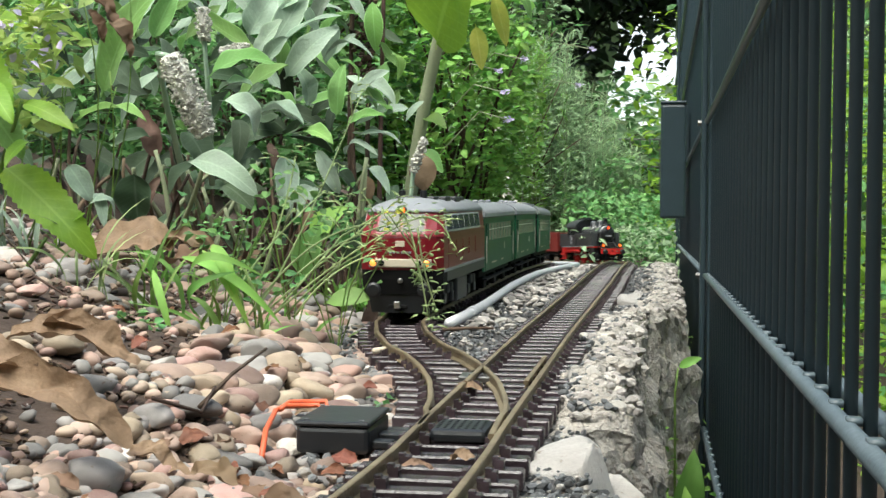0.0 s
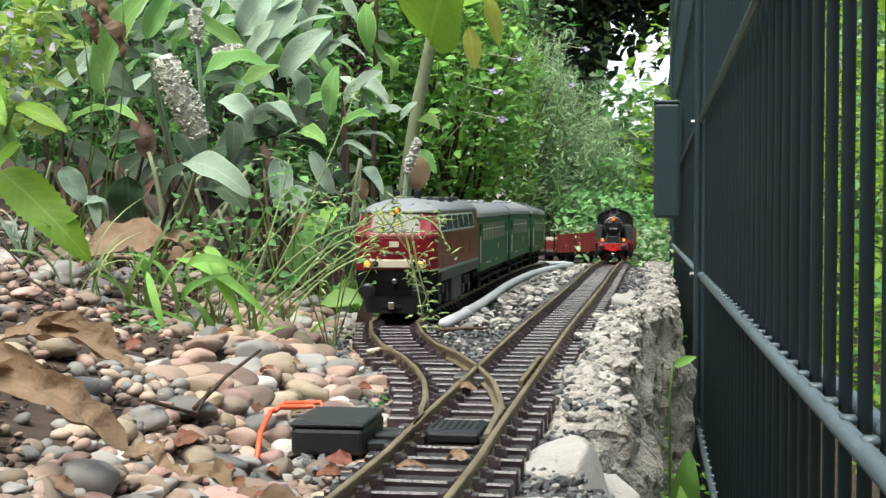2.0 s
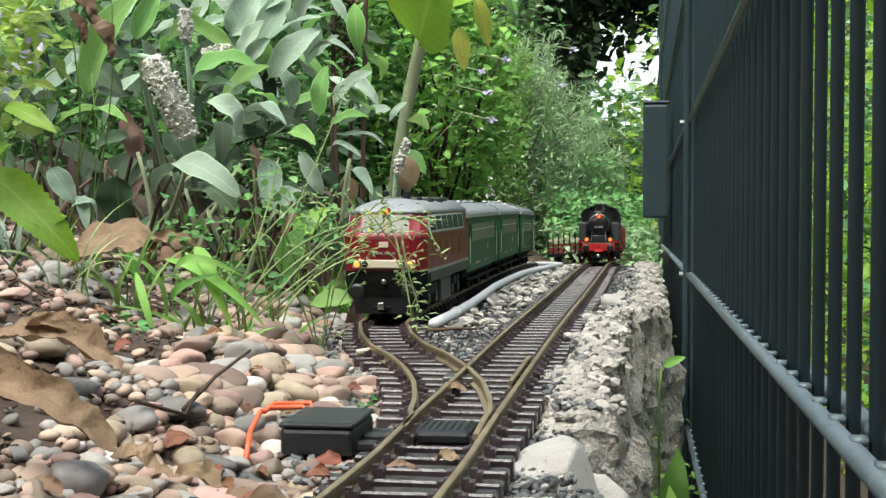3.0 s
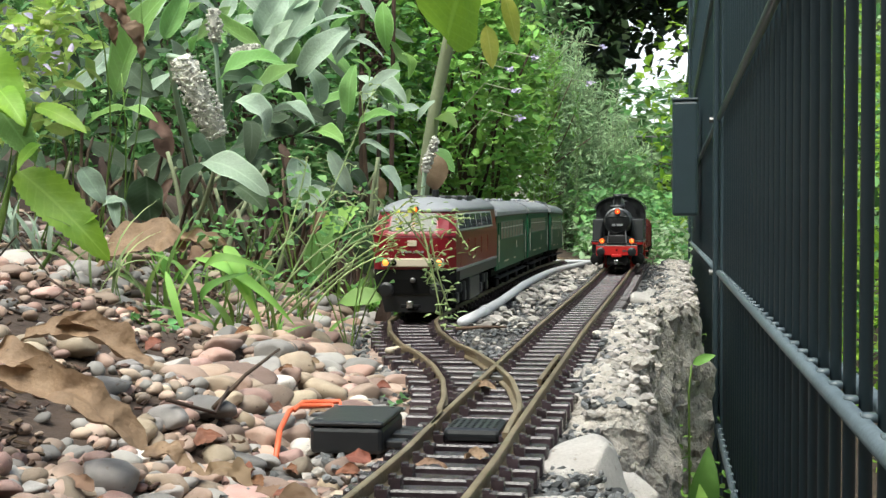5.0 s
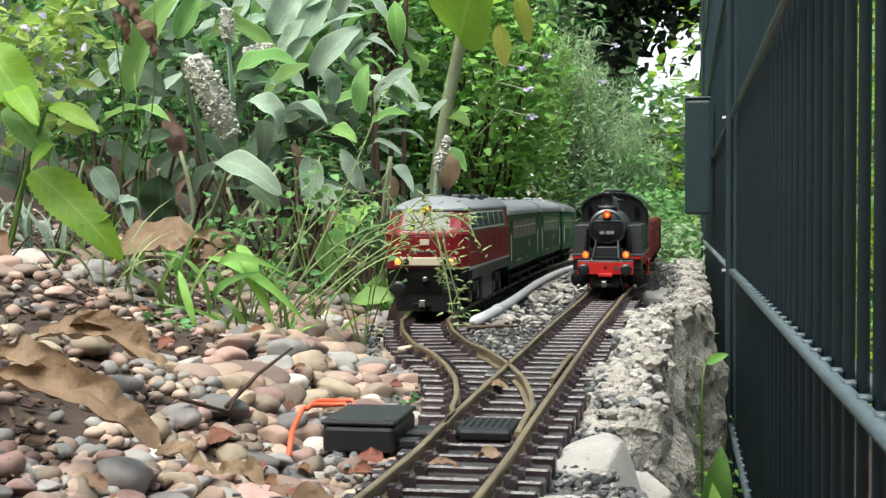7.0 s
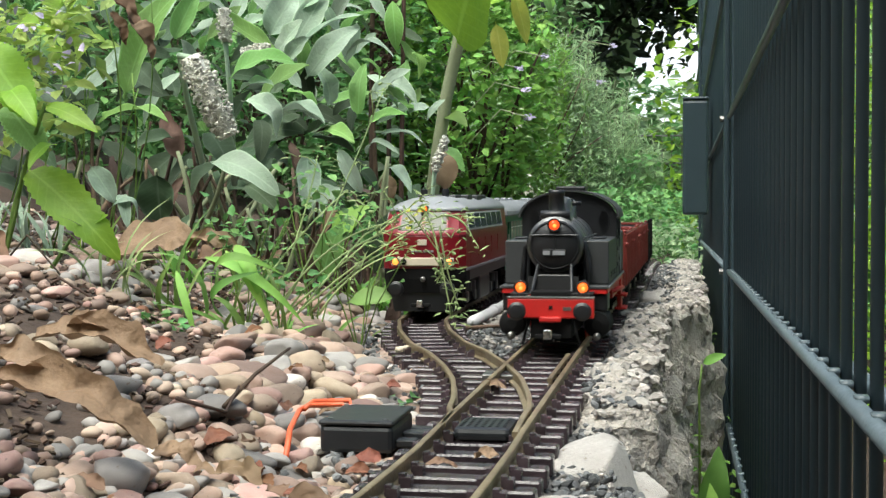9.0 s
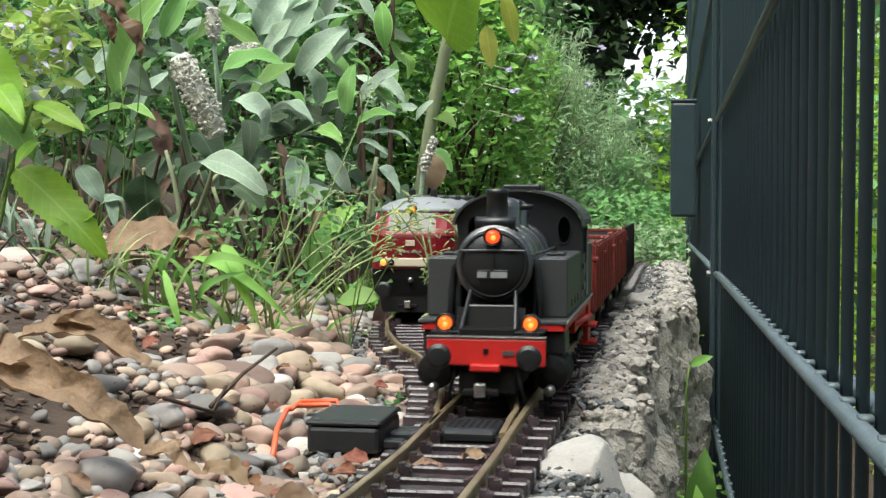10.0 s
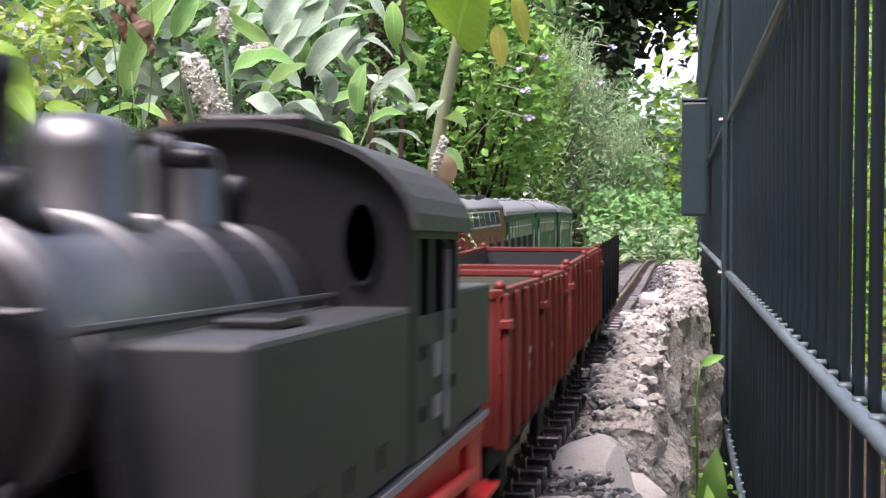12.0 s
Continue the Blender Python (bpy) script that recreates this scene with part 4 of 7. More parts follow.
def make_diesel():
    y0 = 1.425
    t = thing("diesel_locomotive", "dark red diesel model locomotive with grey roof on the siding", "locomotive", m=pose(siding_x(y0 + 0.06) - SLOPE * 0.06, y0, 0, 0, 0, -math.degrees(LEAN)))
    L = 0.345
    body = part("body", loft([(0.0585, 0.0445, 0.004, 0.013), (0.078, 0.0448, 0.001, 0.013), (0.0925, 0.0445, 0.0, 0.013), (0.0975, 0.0440, 0.0022, 0.014), (0.1195, 0.0412, 0.0165, 0.016)], L), "red", t, "dark red body")
    roof = part("roof", loft([(0.1196, 0.0428, 0.0145, 0.017), (0.1235, 0.0405, 0.0215, 0.020), (0.1285, 0.0345, 0.034, 0.024), (0.1325, 0.025, 0.048, 0.022), (0.1352, 0.012, 0.060, 0.016)], L, 0.0), "roof_grey", t, "grey rounded roof", True)
    for y, w in ((0.105, 0.022), (0.15, 0.028), (0.21, 0.030), (0.27, 0.026)):
        part("roof_hatch", box(-w, w, y - 0.016, y + 0.016, 0.1300, 0.1368, 0.0015), "tank", roof, "dark roof grille")
    for x in (-0.012, 0.012):
        part("exhaust", lathe([(0.004, 0.134), (0.004, 0.1425), (0.003, 0.143)], "z", (x, 0.075, 0), 10), "black", roof)
    # windscreen, number and emblem bars, lamp band
    for sx in (-1, 1):
        gl = slab((sx * 0.0015, 0.0031, 0.0990), (sx * 0.0250, 0.0045, 0.0990), (sx * 0.0235, 0.0170, 0.1175), (sx * 0.0015, 0.0155, 0.1175), 0.0006 * (1 if sx > 0 else -1))
        part("windscreen", gl, "sky_reflection_window", body, "windscreen with a pale reflection in its colour")
    part("waist_moulding", loft([(0.0940, 0.0452, -0.0006, 0.013), (0.0960, 0.0450, 0.0, 0.013)], L), "red", body)
    band = part("lamp_band", box(-0.0335, 0.0335, 0.0005, 0.0045, 0.0615, 0.0705, 0.0012), "beige", t, "beige lamp band")
    for sx in (-1, 1):
        part("lamp", lathe([(0.0046, 0.002), (0.0046, -0.0012), (0.0036, -0.0014)], "y", (sx * 0.0285, 0.0, 0.0660), 18), "chrome", band, "round lit headlamp")
        part("lens", lathe([(0.0037, -0.0008), (0.0030, -0.0022), (0.0008, -0.0028)], "y", (sx * 0.0285, 0.0, 0.0660), 16), "lamp_core", band, "glowing yellow lens", True)
        part("tail_lamp", lathe([(0.0032, 0.001), (0.0032, -0.0008), (0.001, -0.0014)], "y", (sx * 0.0200, 0.0, 0.0660), 16), "dark", band, "dark round tail lamp", True)
    lamp(t, 0.0, 0.0125, 0.1215, 0.0034, "lamp_amber")
    part("emblem", box(-0.005, 0.005, -0.0006, 0.002, 0.0835, 0.0895, 0.0004), "beige", body, "small pale emblem")
    for x in (-0.0105, -0.0065, -0.0025, 0.0025, 0.0065, 0.0105):
        part("number_bar", box(x - 0.0014, x + 0.0014, 0.0, 0.0025, 0.0762, 0.0785), "roof_grey", body)
    # chassis
    part("skirt", loft([(0.0330, 0.0425, 0.007, 0.014), (0.0480, 0.0440, 0.004, 0.013), (0.0584, 0.0443, 0.003, 0.013)], 0.042), "dark", t, "black front skirt")
    part("sill", box(-0.0452, 0.0452, 0.018, L, 0.0560, 0.0592, 0.0005), "roof_grey", t, "pale sill line")
    part("side_sill", box(-0.0440, 0.0440, 0.043, L, 0.0450, 0.0559, 0.0006), "tank", t, "dark grey lower frame")
    part("chassis", box(-0.026, 0.026, 0.03, L - 0.01, 0.018, 0.0448), "dark", t)
    part("fuel_tank", box(-0.041, 0.041, 0.135, 0.215, 0.0165, 0.0448, 0.003), "tank", t, "dark grey fuel tank")
    part("plough", extrude([(-0.032, 0.013), (0.032, 0.013), (0.036, 0.033), (-0.036, 0.033)], 0.010, 0.014), "black", t)
    part("air_cock", lathe([(0.0028, 0.004), (0.0028, -0.003), (0.001, -0.0035)], "y", (0, 0.004, 0.0475), 12), "steel", t, smooth=True)
    buffer_pair(t, 0.006, 0.0275, 0.0375, 0.0082)
    loop_coupler(t, 0.012)
    for sx in (-1, 1):
        a, z = sx * 0.0447, sx * 0.0420
        fr = part("window_strip", slab((a, 0.030, 0.0985), (a, 0.300, 0.0985), (z, 0.300, 0.1178), (z, 0.030, 0.1178), 0.0006 * sx), "white", body, "white framed window strip")
        for i in range(6):
            y1 = 0.034 + i * 0.0442
            fa, fz = a - sx * 0.0001, z
            part("pane", slab((fa, y1, 0.1006), (fa, y1 + 0.0380, 0.1006), (fz, y1 + 0.0380, 0.1160), (fz, y1, 0.1160), 0.0012 * sx), "window", fr, "dark glass pane")
        for y in (0.10, 0.15, 0.20, 0.255):
            v = part("vent", box(min(sx * 0.0445, sx * 0.0452), max(sx * 0.0445, sx * 0.0452), y, y + 0.028, 0.0690, 0.0890, 0.0003), "red", body)
            for k in range(5):
                part("slat", box(min(sx * 0.0452, sx * 0.0457), max(sx * 0.0452, sx * 0.0457), y + 0.002, y + 0.026, 0.0708 + k * 0.0037, 0.0723 + k * 0.0037), "red", v)
        part("cab_door", box(min(sx * 0.0445, sx * 0.0450), max(sx * 0.0445, sx * 0.0450), 0.045, 0.068, 0.0605, 0.0925, 0.0002), "red", body)
        for y in (0.085, 0.265):
            bg = part("bogie", box(min(sx * 0.029, sx * 0.036), max(sx * 0.029, sx * 0.036), y - 0.045, y + 0.045, 0.018, 0.036, 0.003), "dark", t, "dark moulded bogie")
            for k in (-1, 1):
                part("axle_box", box(min(sx * 0.036, sx * 0.040), max(sx * 0.036, sx * 0.040), y + k * 0.026 - 0.006, y + k * 0.026 + 0.006, 0.019, 0.031, 0.0015), "tank", bg)
                part("spring", lathe([(0.004, 0.031), (0.004, 0.041)], "z", (sx * 0.038, y + k * 0.013, 0), 10), "tank", bg)
    for y in (0.059, 0.111, 0.239, 0.291):
        wheelset(t, y, 0.0155, "dark")


def make_coach():
    t = thing("passenger_coach", "green model passenger coach with grey rounded roof on the siding", "coach", "passenger coaches")
    L = 0.372
    part("underframe", box(-0.036, 0.036, 0.012, L - 0.012, 0.030, 0.0395, 0.001), "dark", t)
    part("body_core", box(-0.0415, 0.0415, 0.016, L - 0.016, 0.0396, 0.1085), "dark", t, "dark interior shell")
    for sx in (-1, 1):
        x0, x1 = min(sx * 0.0418, sx * 0.0442), max(sx * 0.0418, sx * 0.0442)
        b = box(x0, x1, 0.004, L - 0.004, 0.0385, 0.0780, 0.0004)
        box(x0, x1, 0.004, L - 0.004, 0.1010, 0.1085, 0.0004, bm=b)
        posts = [0.004, 0.034, 0.050] + [0.050 + (L - 0.100) * i / 8 for i in range(1, 8)] + [L - 0.050, L - 0.034]
        for i, y in enumerate(posts):
            box(x0, x1, y, y + (0.007 if i not in (0, 11) else 0.014), 0.0781, 0.1009, bm=b)
        box(x0, x1, L - 0.018, L - 0.004, 0.0781, 0.1009, bm=b)
        s = part("side_wall", b, "green", t, "green painted side wall")
        for i in range(8):
            ya = 0.050 + (L - 0.100) * i / 8 + 0.007
            yb = 0.050 + (L - 0.100) * (i + 1) / 8
            w = part("window", box(min(sx * 0.0418, sx * 0.0438), max(sx * 0.0418, sx * 0.0438), ya, yb, 0.0781, 0.1009), "coach_window", s, "window pane with a pale reflection in its colour")
            part("window_bar", box(min(sx * 0.0438, sx * 0.0441), max(sx * 0.0438, sx * 0.0441), ya, yb, 0.0925, 0.0937), "cream", w)
        for y in (0.018, L - 0.034):
            d = part("door", box(min(sx * 0.0440, sx * 0.0450), max(sx * 0.0440, sx * 0.0450), y, y + 0.017, 0.0395, 0.0775, 0.0003), "green", s)
            part("grab_rail", rod([(sx * 0.0462, y - 0.002, 0.050), (sx * 0.0462, y - 0.002, 0.085)], 0.0007, 6), "cream", d)
        part("class_mark", box(min(sx * 0.0442, sx * 0.0446), max(sx * 0.0442, sx * 0.0446), L * 0.62, L * 0.62 + 0.007, 0.062, 0.071), "cream", s, "small pale figure mark")
        for y, w in ((0.09, 0.05), (0.20, 0.02)):
            part("marking", box(min(sx * 0.0442, sx * 0.0445), max(sx * 0.0442, sx * 0.0445), y, y + w, 0.0465, 0.0485), "beige", s, "row of small pale marks")
        part("step_board", box(min(sx * 0.038, sx * 0.046), max(sx * 0.038, sx * 0.046), 0.02, L - 0.02, 0.0265, 0.0283), "dark", t)
        part("rain_strip", box(min(sx * 0.0440, sx * 0.0455), max(sx * 0.0440, sx * 0.0455), 0.004, L - 0.004, 0.1086, 0.1102), "tank", t)
        for y in (0.075, L / 2, L - 0.075):
            part("axle_guard", box(min(sx * 0.030, sx * 0.037), max(sx * 0.030, sx * 0.037), y - 0.014, y + 0.014, 0.013, 0.0298, 0.002), "dark", t)
    arc = [(0.0458 * math.cos(a), 0.1103 + 0.0195 * math.sin(a) ** 0.8) for a in np.linspace(0, math.pi, 19)]
    roof = part("roof", extrude(arc, 0.0, L), "roof_grey", t, "grey rounded roof")
    for y in (0.08, 0.15, 0.22, 0.29):
        part("ventilator", lathe([(0.004, 0.127), (0.005, 0.1305), (0.003, 0.133)], "z", (0.012, y, 0), 10), "roof_grey", roof)
    # end walls in near-black, painting the shade beneath the roof overhang
    for y in (0.004, L - 0.016):
        part("end_wall", box(-0.0415, 0.0415, y, y + 0.0118, 0.0396, 0.1095, 0.0004), "dark", t, "end wall with its shade put into the colour")
    b = box(-0.020, 0.020, -0.006, 0.0038, 0.042, 0.103, 0.002)
    part("gangway", b, "dark", t, "black rubber gangway")
    loop_coupler(t, 0.004, -1)
    for y in (0.075, L / 2, L - 0.075):
        wheelset(t, y, 0.0135, "dark")
    return t


engine, engine_wheels, engine_rods = make_steam_locomotive()
wagons = [make_gondola("wagon_inside"), make_gondola("tank"), make_stake_wagon()]
make_diesel()
coach = make_coach()
for k in range(3):
    y = 1.775 + 0.385 * k
    tilt = math.degrees(math.atan2(dip(y + 0.3) - dip(y), 0.3))
    m = pose(siding_x(y), y, dip(y), tilt, 0, -math.degrees(LEAN) + (0, 0.4, 1.2)[k])
    if k:
        copy_thing(coach, m)
    else:
        coach.matrix_basis = m


# ---- stones ----
def ico():
    """Corners and faces of a 20-sided ball, and of the same cut once more."""
    out = []
    for level in (1, 2):
        b = bmesh.new()
        bmesh.ops.create_icosphere(b, subdivisions=level, radius=1)
        b.verts.ensure_lookup_table()
        out.append((np.array([v.co[:] for v in b.verts]), [tuple(v.index for v in f.verts) for f in b.faces]))
        b.free()
    return out


BALLS = ico()


def scatter(name, label, places, mat, level=0, rough=0.25, smooth=False, category="stones", flat=(0.5, 0.9)):
    """Many small stones in one mesh: places are (x, y, z, radius)."""
    base, faces = BALLS[level]
    n = len(base)
    verts, out = [], []
    for i, (x, y, z, r) in enumerate(places):
        q = np.array(Euler((random.uniform(-0.5, 0.5), random.uniform(-0.5, 0.5), random.uniform(0, 6.28))).to_matrix())
        s = np.array((random.uniform(0.85, 1.35), random.uniform(0.7, 1.0), random.uniform(*flat))) * r
        v = (base * (1 + rough * (np.random.rand(n, 1) - 0.5) * 2)) * s @ q.T + (x, y, z)
        verts.append(v)
        out += [tuple(k + i * n for k in f) for f in faces]
    me = bpy.data.meshes.new(name)
    me.from_pydata(np.concatenate(verts).tolist(), [], out)
    me.materials.append(M[mat])
    if smooth:
        for f in me.polygons:
            f.use_smooth = True
    return tagged(new(name, me), label, category, kind="stuff")


def left_edge(y):
    return min(siding_x(max(y, 0.9)), main_x(y) - 0.03) - 0.045


def make_grit():
    rng = random.Random(3)
    dark, pale = [], []
    for _ in range(17000):
        y = 0.35 + 3.4 * rng.random() ** 1.7
        x0, x1 = left_edge(y) - 0.03, wall_edge(y) - 0.015
        x = rng.uniform(x0, x1)
        if x < main_x(y) - 0.046 and y < 1.05 and rng.random() < 0.85:
            continue
        r = rng.uniform(0.0016, 0.0036)
        on_main = abs(x - main_x(y)) < 0.046
        on_side = y > 1.1 and abs(x - siding_x(y)) < 0.046
        z = dip(y) - 0.0085 + rng.uniform(0, 0.0015)
        right = main_x(y) + 0.040 < x
        if right:
            z -= 0.004
        if on_main or on_side:
            if not right and (r > 0.0024 or rng.random() < 0.5):
                continue
            z -= 0.002 if right else 0.006
        elif not on_main:
            z += 0.0025 * rng.random()
        (dark if rng.random() < 0.8 else pale).append((x, y, z, r))
    scatter("grit", "fine dark grey ballast grit between the rails", dark, "grit", rough=0.35, category="gravel")
    scatter("pale_grit", "fine pale limestone chips among the ballast", pale, "rubble", rough=0.35, category="gravel")
    lumps, chips = [], []
    for _ in range(1900):
        y = 0.45 + 3.6 * rng.random() ** 1.6
        e = wall_edge(y)
        x = e - 0.038 + 0.042 * rng.random() ** 0.8
        if y < 0.85:
            continue
        r = 0.0014 + 0.0058 * rng.random() ** 2.4
        lumps.append((x, y, dip(y) - 0.001 + rng.uniform(-0.002, 0.003), r))
    for _ in range(380):
        y = 1.45 + 1.9 * rng.random()
        x = rng.uniform(siding_x(y) + 0.058, main_x(y) - 0.052)
        chips.append((x, y, dip(y) - 0.003, rng.uniform(0.003, 0.0085)))
    dark = []
    for _ in range(2600):
        y = 0.5 + 3.2 * rng.random() ** 1.5
        x = wall_edge(y) - 0.041 + 0.03 * rng.random()
        if y < 0.86:
            continue
        dark.append((x, y, dip(y) - 0.001 + rng.uniform(-0.001, 0.0035), rng.uniform(0.0015, 0.0035)))
    scatter("wall_grit", "dark grey grit scattered on the wall's top", dark, "grit", rough=0.35, category="gravel")
    scatter("wall_rubble", "crumbling pale mortar lumps on the wall's top", lumps, "rubble", 1, 0.22, category="rubble")
    scatter("flat_stones", "pale flat stones lying between the tracks", chips, "rubble", 1, 0.15, category="stones", flat=(0.3, 0.55))


def pebble_mesh(seed, mat):
    r = random.Random(seed)
    b = bmesh.new()
    bmesh.ops.create_icosphere(b, subdivisions=3, radius=1)
    off = Vector((seed * 3.1, seed * 1.7, 0))
    k = r.uniform(0.14, 0.34)
    for v in b.verts:
        v.co *= 1 + k * noise.noise(v.co * 0.9 + off) + 0.05 * noise.noise(v.co * 2.6 + off)
    for _ in range(4):
        n = Vector((r.gauss(0, 1), r.gauss(0, 1), r.gauss(0, 1))).normalized()
        cut = r.uniform(0.50, 0.86)
        for v in b.verts:
            d = v.co.dot(n)
            if d > cut:
                v.co -= n * (d - cut) * 0.88
    for f in b.faces:
        f.smooth = True
    me = bpy.data.meshes.new("pebble")
    b.to_mesh(me)
    b.free()
    me.materials.append(M[mat + "_large"])
    return me


PEBBLE_WORDS = {"pebble_tan": "smooth tan river pebble lying on the bank", "pebble_pink": "smooth pinkish river pebble lying on the bank",
                "pebble_grey": "smooth grey river pebble lying on the bank", "pebble_white": "smooth pale white river pebble on the bank"}
PEBBLES = [(pebble_mesh(i, m), m) for i, m in enumerate(["pebble_tan"] * 8 + ["pebble_pink"] * 6 + ["pebble_grey"] * 4 + ["pebble_white"] * 2)]


def place_pebble(x, y, r, rng, kind=None, squash=None, sink=0.25, turn=None, lift=0.0):
    me, mat = rng.choice([p for p in PEBBLES if kind is None or p[1] == kind])
    ob = new("pebble", me)
    s = squash or rng.uniform(0.48, 0.75)
    ob.scale = (r * rng.uniform(1.0, 1.3), r * rng.uniform(0.75, 1.0), r * s)
    ob.location = (x, y, ground_z(x, y) + r * s * (1 - sink * 2) + lift)
    ob.rotation_euler = (rng.uniform(-0.25, 0.25), rng.uniform(-0.25, 0.25), rng.uniform(0, 6.28) if turn is None else turn)
    return tagged(ob, PEBBLE_WORDS[mat], "pebble", "river pebbles")


def make_pebbles():
    rng = random.Random(11)
    taken = []

    def free(x, y, r):
        return all((x - a) ** 2 + (y - b) ** 2 > (0.70 * (r + c)) ** 2 for a, b, c in taken)

    # the large ones that stand out
    for x, y, r, kind in ((-0.155, 0.60, 0.021, "pebble_grey"), (-0.138, 0.885, 0.027, "pebble_pink"), (-0.118, 0.895, 0.016, "pebble_white"),
                          (-0.138, 0.752, 0.022, "pebble_grey"), (-0.108, 0.555, 0.024, "pebble_white"), (-0.085, 0.605, 0.014, "pebble_grey"),
                          (-0.110, 1.32, 0.026, "pebble_tan"), (-0.128, 1.26, 0.020, "pebble_tan"), (-0.095, 1.25, 0.016, "pebble_grey"),
                          (-0.092, 0.96, 0.018, "pebble_tan"), (-0.068, 0.93, 0.013, "pebble_white"), (-0.062, 1.02, 0.015, "pebble_pink"),
                          (-0.165, 1.02, 0.018, "pebble_grey"), (-0.125, 0.66, 0.016, "pebble_pink"), (-0.099, 0.645, 0.017, "pebble_pink"),
                          (-0.110, 0.70, 0.014, "pebble_grey"), (-0.19, 0.74, 0.017, "pebble_grey"), (-0.112, 1.10, 0.026, "pebble_tan"),
                          (-0.082, 0.865, 0.016, "pebble_tan"), (-0.40, 1.24, 0.026, "pebble_white"), (-0.345, 1.25, 0.026, "pebble_grey"), (-0.37, 1.36, 0.024, "pebble_tan")):
        r *= 0.76
        taken.append((x, y, r))
        place_pebble(x, y, r, rng, kind)
    count, spare = 0, []
    for size in (0.0145, 0.0125, 0.0108, 0.0092, 0.0078, 0.0064):
        for _ in range(1500):
            y = 0.42 + 1.2 * rng.random() ** 1.1
            d = 0.004 + 0.42 * rng.random() ** 1.2
            x = left_edge(y) + 0.012 - d
            r = size * rng.uniform(0.9, 1.12)
            if x < -0.42 * y - 0.02 or not free(x, y, r) or (d < 0.035 or y < 0.82) and r > 0.0112:
                continue
            if y > 0.84 and d > 0.15 and rng.random() < 0.8 or d > 0.17 and rng.random() < 0.5 or noise.noise(Vector((x * 7, y * 7, 1))) < -0.2 and d > 0.10:
                continue
            taken.append((x, y, r))
            spare.append((x, y, r, rng.choice((0.0, 0.0, 0.003))))
            count += 1
            if count > 760 or size > 0.012 and count > 70:
                break
    spare.sort(key=lambda p: p[1])
    for x, y, r, lift in spare[:270]:
        place_pebble(x, y, r, rng, lift=lift)
    for k, (mat, colour) in enumerate((("pebble_tan", "tan"), ("pebble_pink", "pinkish"), ("pebble_grey", "grey"))):
        verts, faces = [], []
        shapes = [me for me, m in PEBBLES if m == mat]
        for x, y, r, lift in spare[270 + k::3]:
            me, flat = rng.choice(shapes), rng.uniform(0.48, 0.75)
            turn = Matrix.Translation((x, y, ground_z(x, y) + r * flat * 0.5 + lift)) @ Euler((rng.uniform(-0.25, 0.25), rng.uniform(-0.25, 0.25), rng.uniform(0, 6.28))).to_matrix().to_4x4() @ Matrix.Diagonal((r * rng.uniform(1.0, 1.3), r * rng.uniform(0.75, 1.0), r * flat, 1))
            first = len(verts)
            verts += [(turn @ v.co)[:] for v in me.vertices]
            faces += [tuple(first + i for i in f.vertices) for f in me.polygons]
        me = bpy.data.meshes.new("pebble_spread")
        me.from_pydata(verts, [], faces)
        me.materials.append(M[mat])
        for f in me.polygons:
            f.use_smooth = True
        tagged(new("pebble_spread", me), "spread of smooth " + colour + " river pebbles further up the bank", "pebbles", kind="stuff")
    small = []
    for _ in range(6800):
        y = 0.4 + 1.3 * rng.random() ** 1.2
        d = -0.03 + 0.58 * rng.random() ** 1.4
        x = left_edge(y) - d
        if d > 0.12 and rng.random() < 0.6:
            continue
        small.append((x, y, ground_z(x, y) + 0.002, rng.uniform(0.0022, 0.0068)))
    rng.shuffle(small)
    scatter("small_pebbles", "small tan and pink gravel between larger pebbles", small[:len(small) * 2 // 5], "pebble_tan", 1, 0.12, True, "gravel")
    scatter("grey_pebbles", "small grey gravel between larger pebbles", small[len(small) * 2 // 5:len(small) * 3 // 4], "pebble_grey", 1, 0.12, True, "gravel")
    scatter("pink_pebbles", "small pinkish gravel between larger pebbles", small[len(small) * 3 // 4:], "pebble_pink", 1, 0.12, True, "gravel")
    # bark chips and straw-like litter
    b = bmesh.new()
    for _ in range(6000):
        y = 0.4 + 1.6 * rng.random() ** 1.2
        x = left_edge(y) + 0.03 - 0.54 * rng.random() ** 1.2
        l, w = rng.uniform(0.002, 0.008), rng.uniform(0.0008, 0.0036)
        box(-l / 2, l / 2, -w / 2, w / 2, -0.0006, 0.0006, bm=b, m=pose(x, y, ground_z(x, y) + 0.001 + rng.random() * 0.004, rng.uniform(-40, 40), rng.uniform(-35, 35), rng.uniform(0, 360)))
    tagged(link("bark_litter", b, "brown_stalk"), "brown bark chips and dry plant litter", "litter", kind="stuff")
    # rocks of the wall's broken near end
    for x, y, z, r, s in ((0.068, 0.725, -0.022, 0.032, 0.95), (0.050, 0.635, -0.032, 0.029, 0.95), (0.060, 0.785, -0.024, 0.012, 0.8), (0.084, 0.685, -0.046, 0.022, 1.0), (0.096, 0.76, -0.040, 0.022, 1.0),
                          (0.086, 0.83, -0.026, 0.014, 0.8), (0.106, 0.69, -0.07, 0.03, 1.1), (0.100, 0.87, -0.018, 0.012, 0.8), (0.255, 1.86, -0.012, 0.022, 1.0), (0.285, 1.98, -0.016, 0.020, 1.0)):
        ob = new("wall_rock", ROCKS[int(x * 1000) % 4])
        ob.scale, ob.location = (r, r * 0.85, r * s), (x, y, z)
        ob.rotation_euler = (x * 9, y * 3, x * 40)
        tagged(ob, "rough pale limestone rock set in the wall", "rock", "wall rocks")


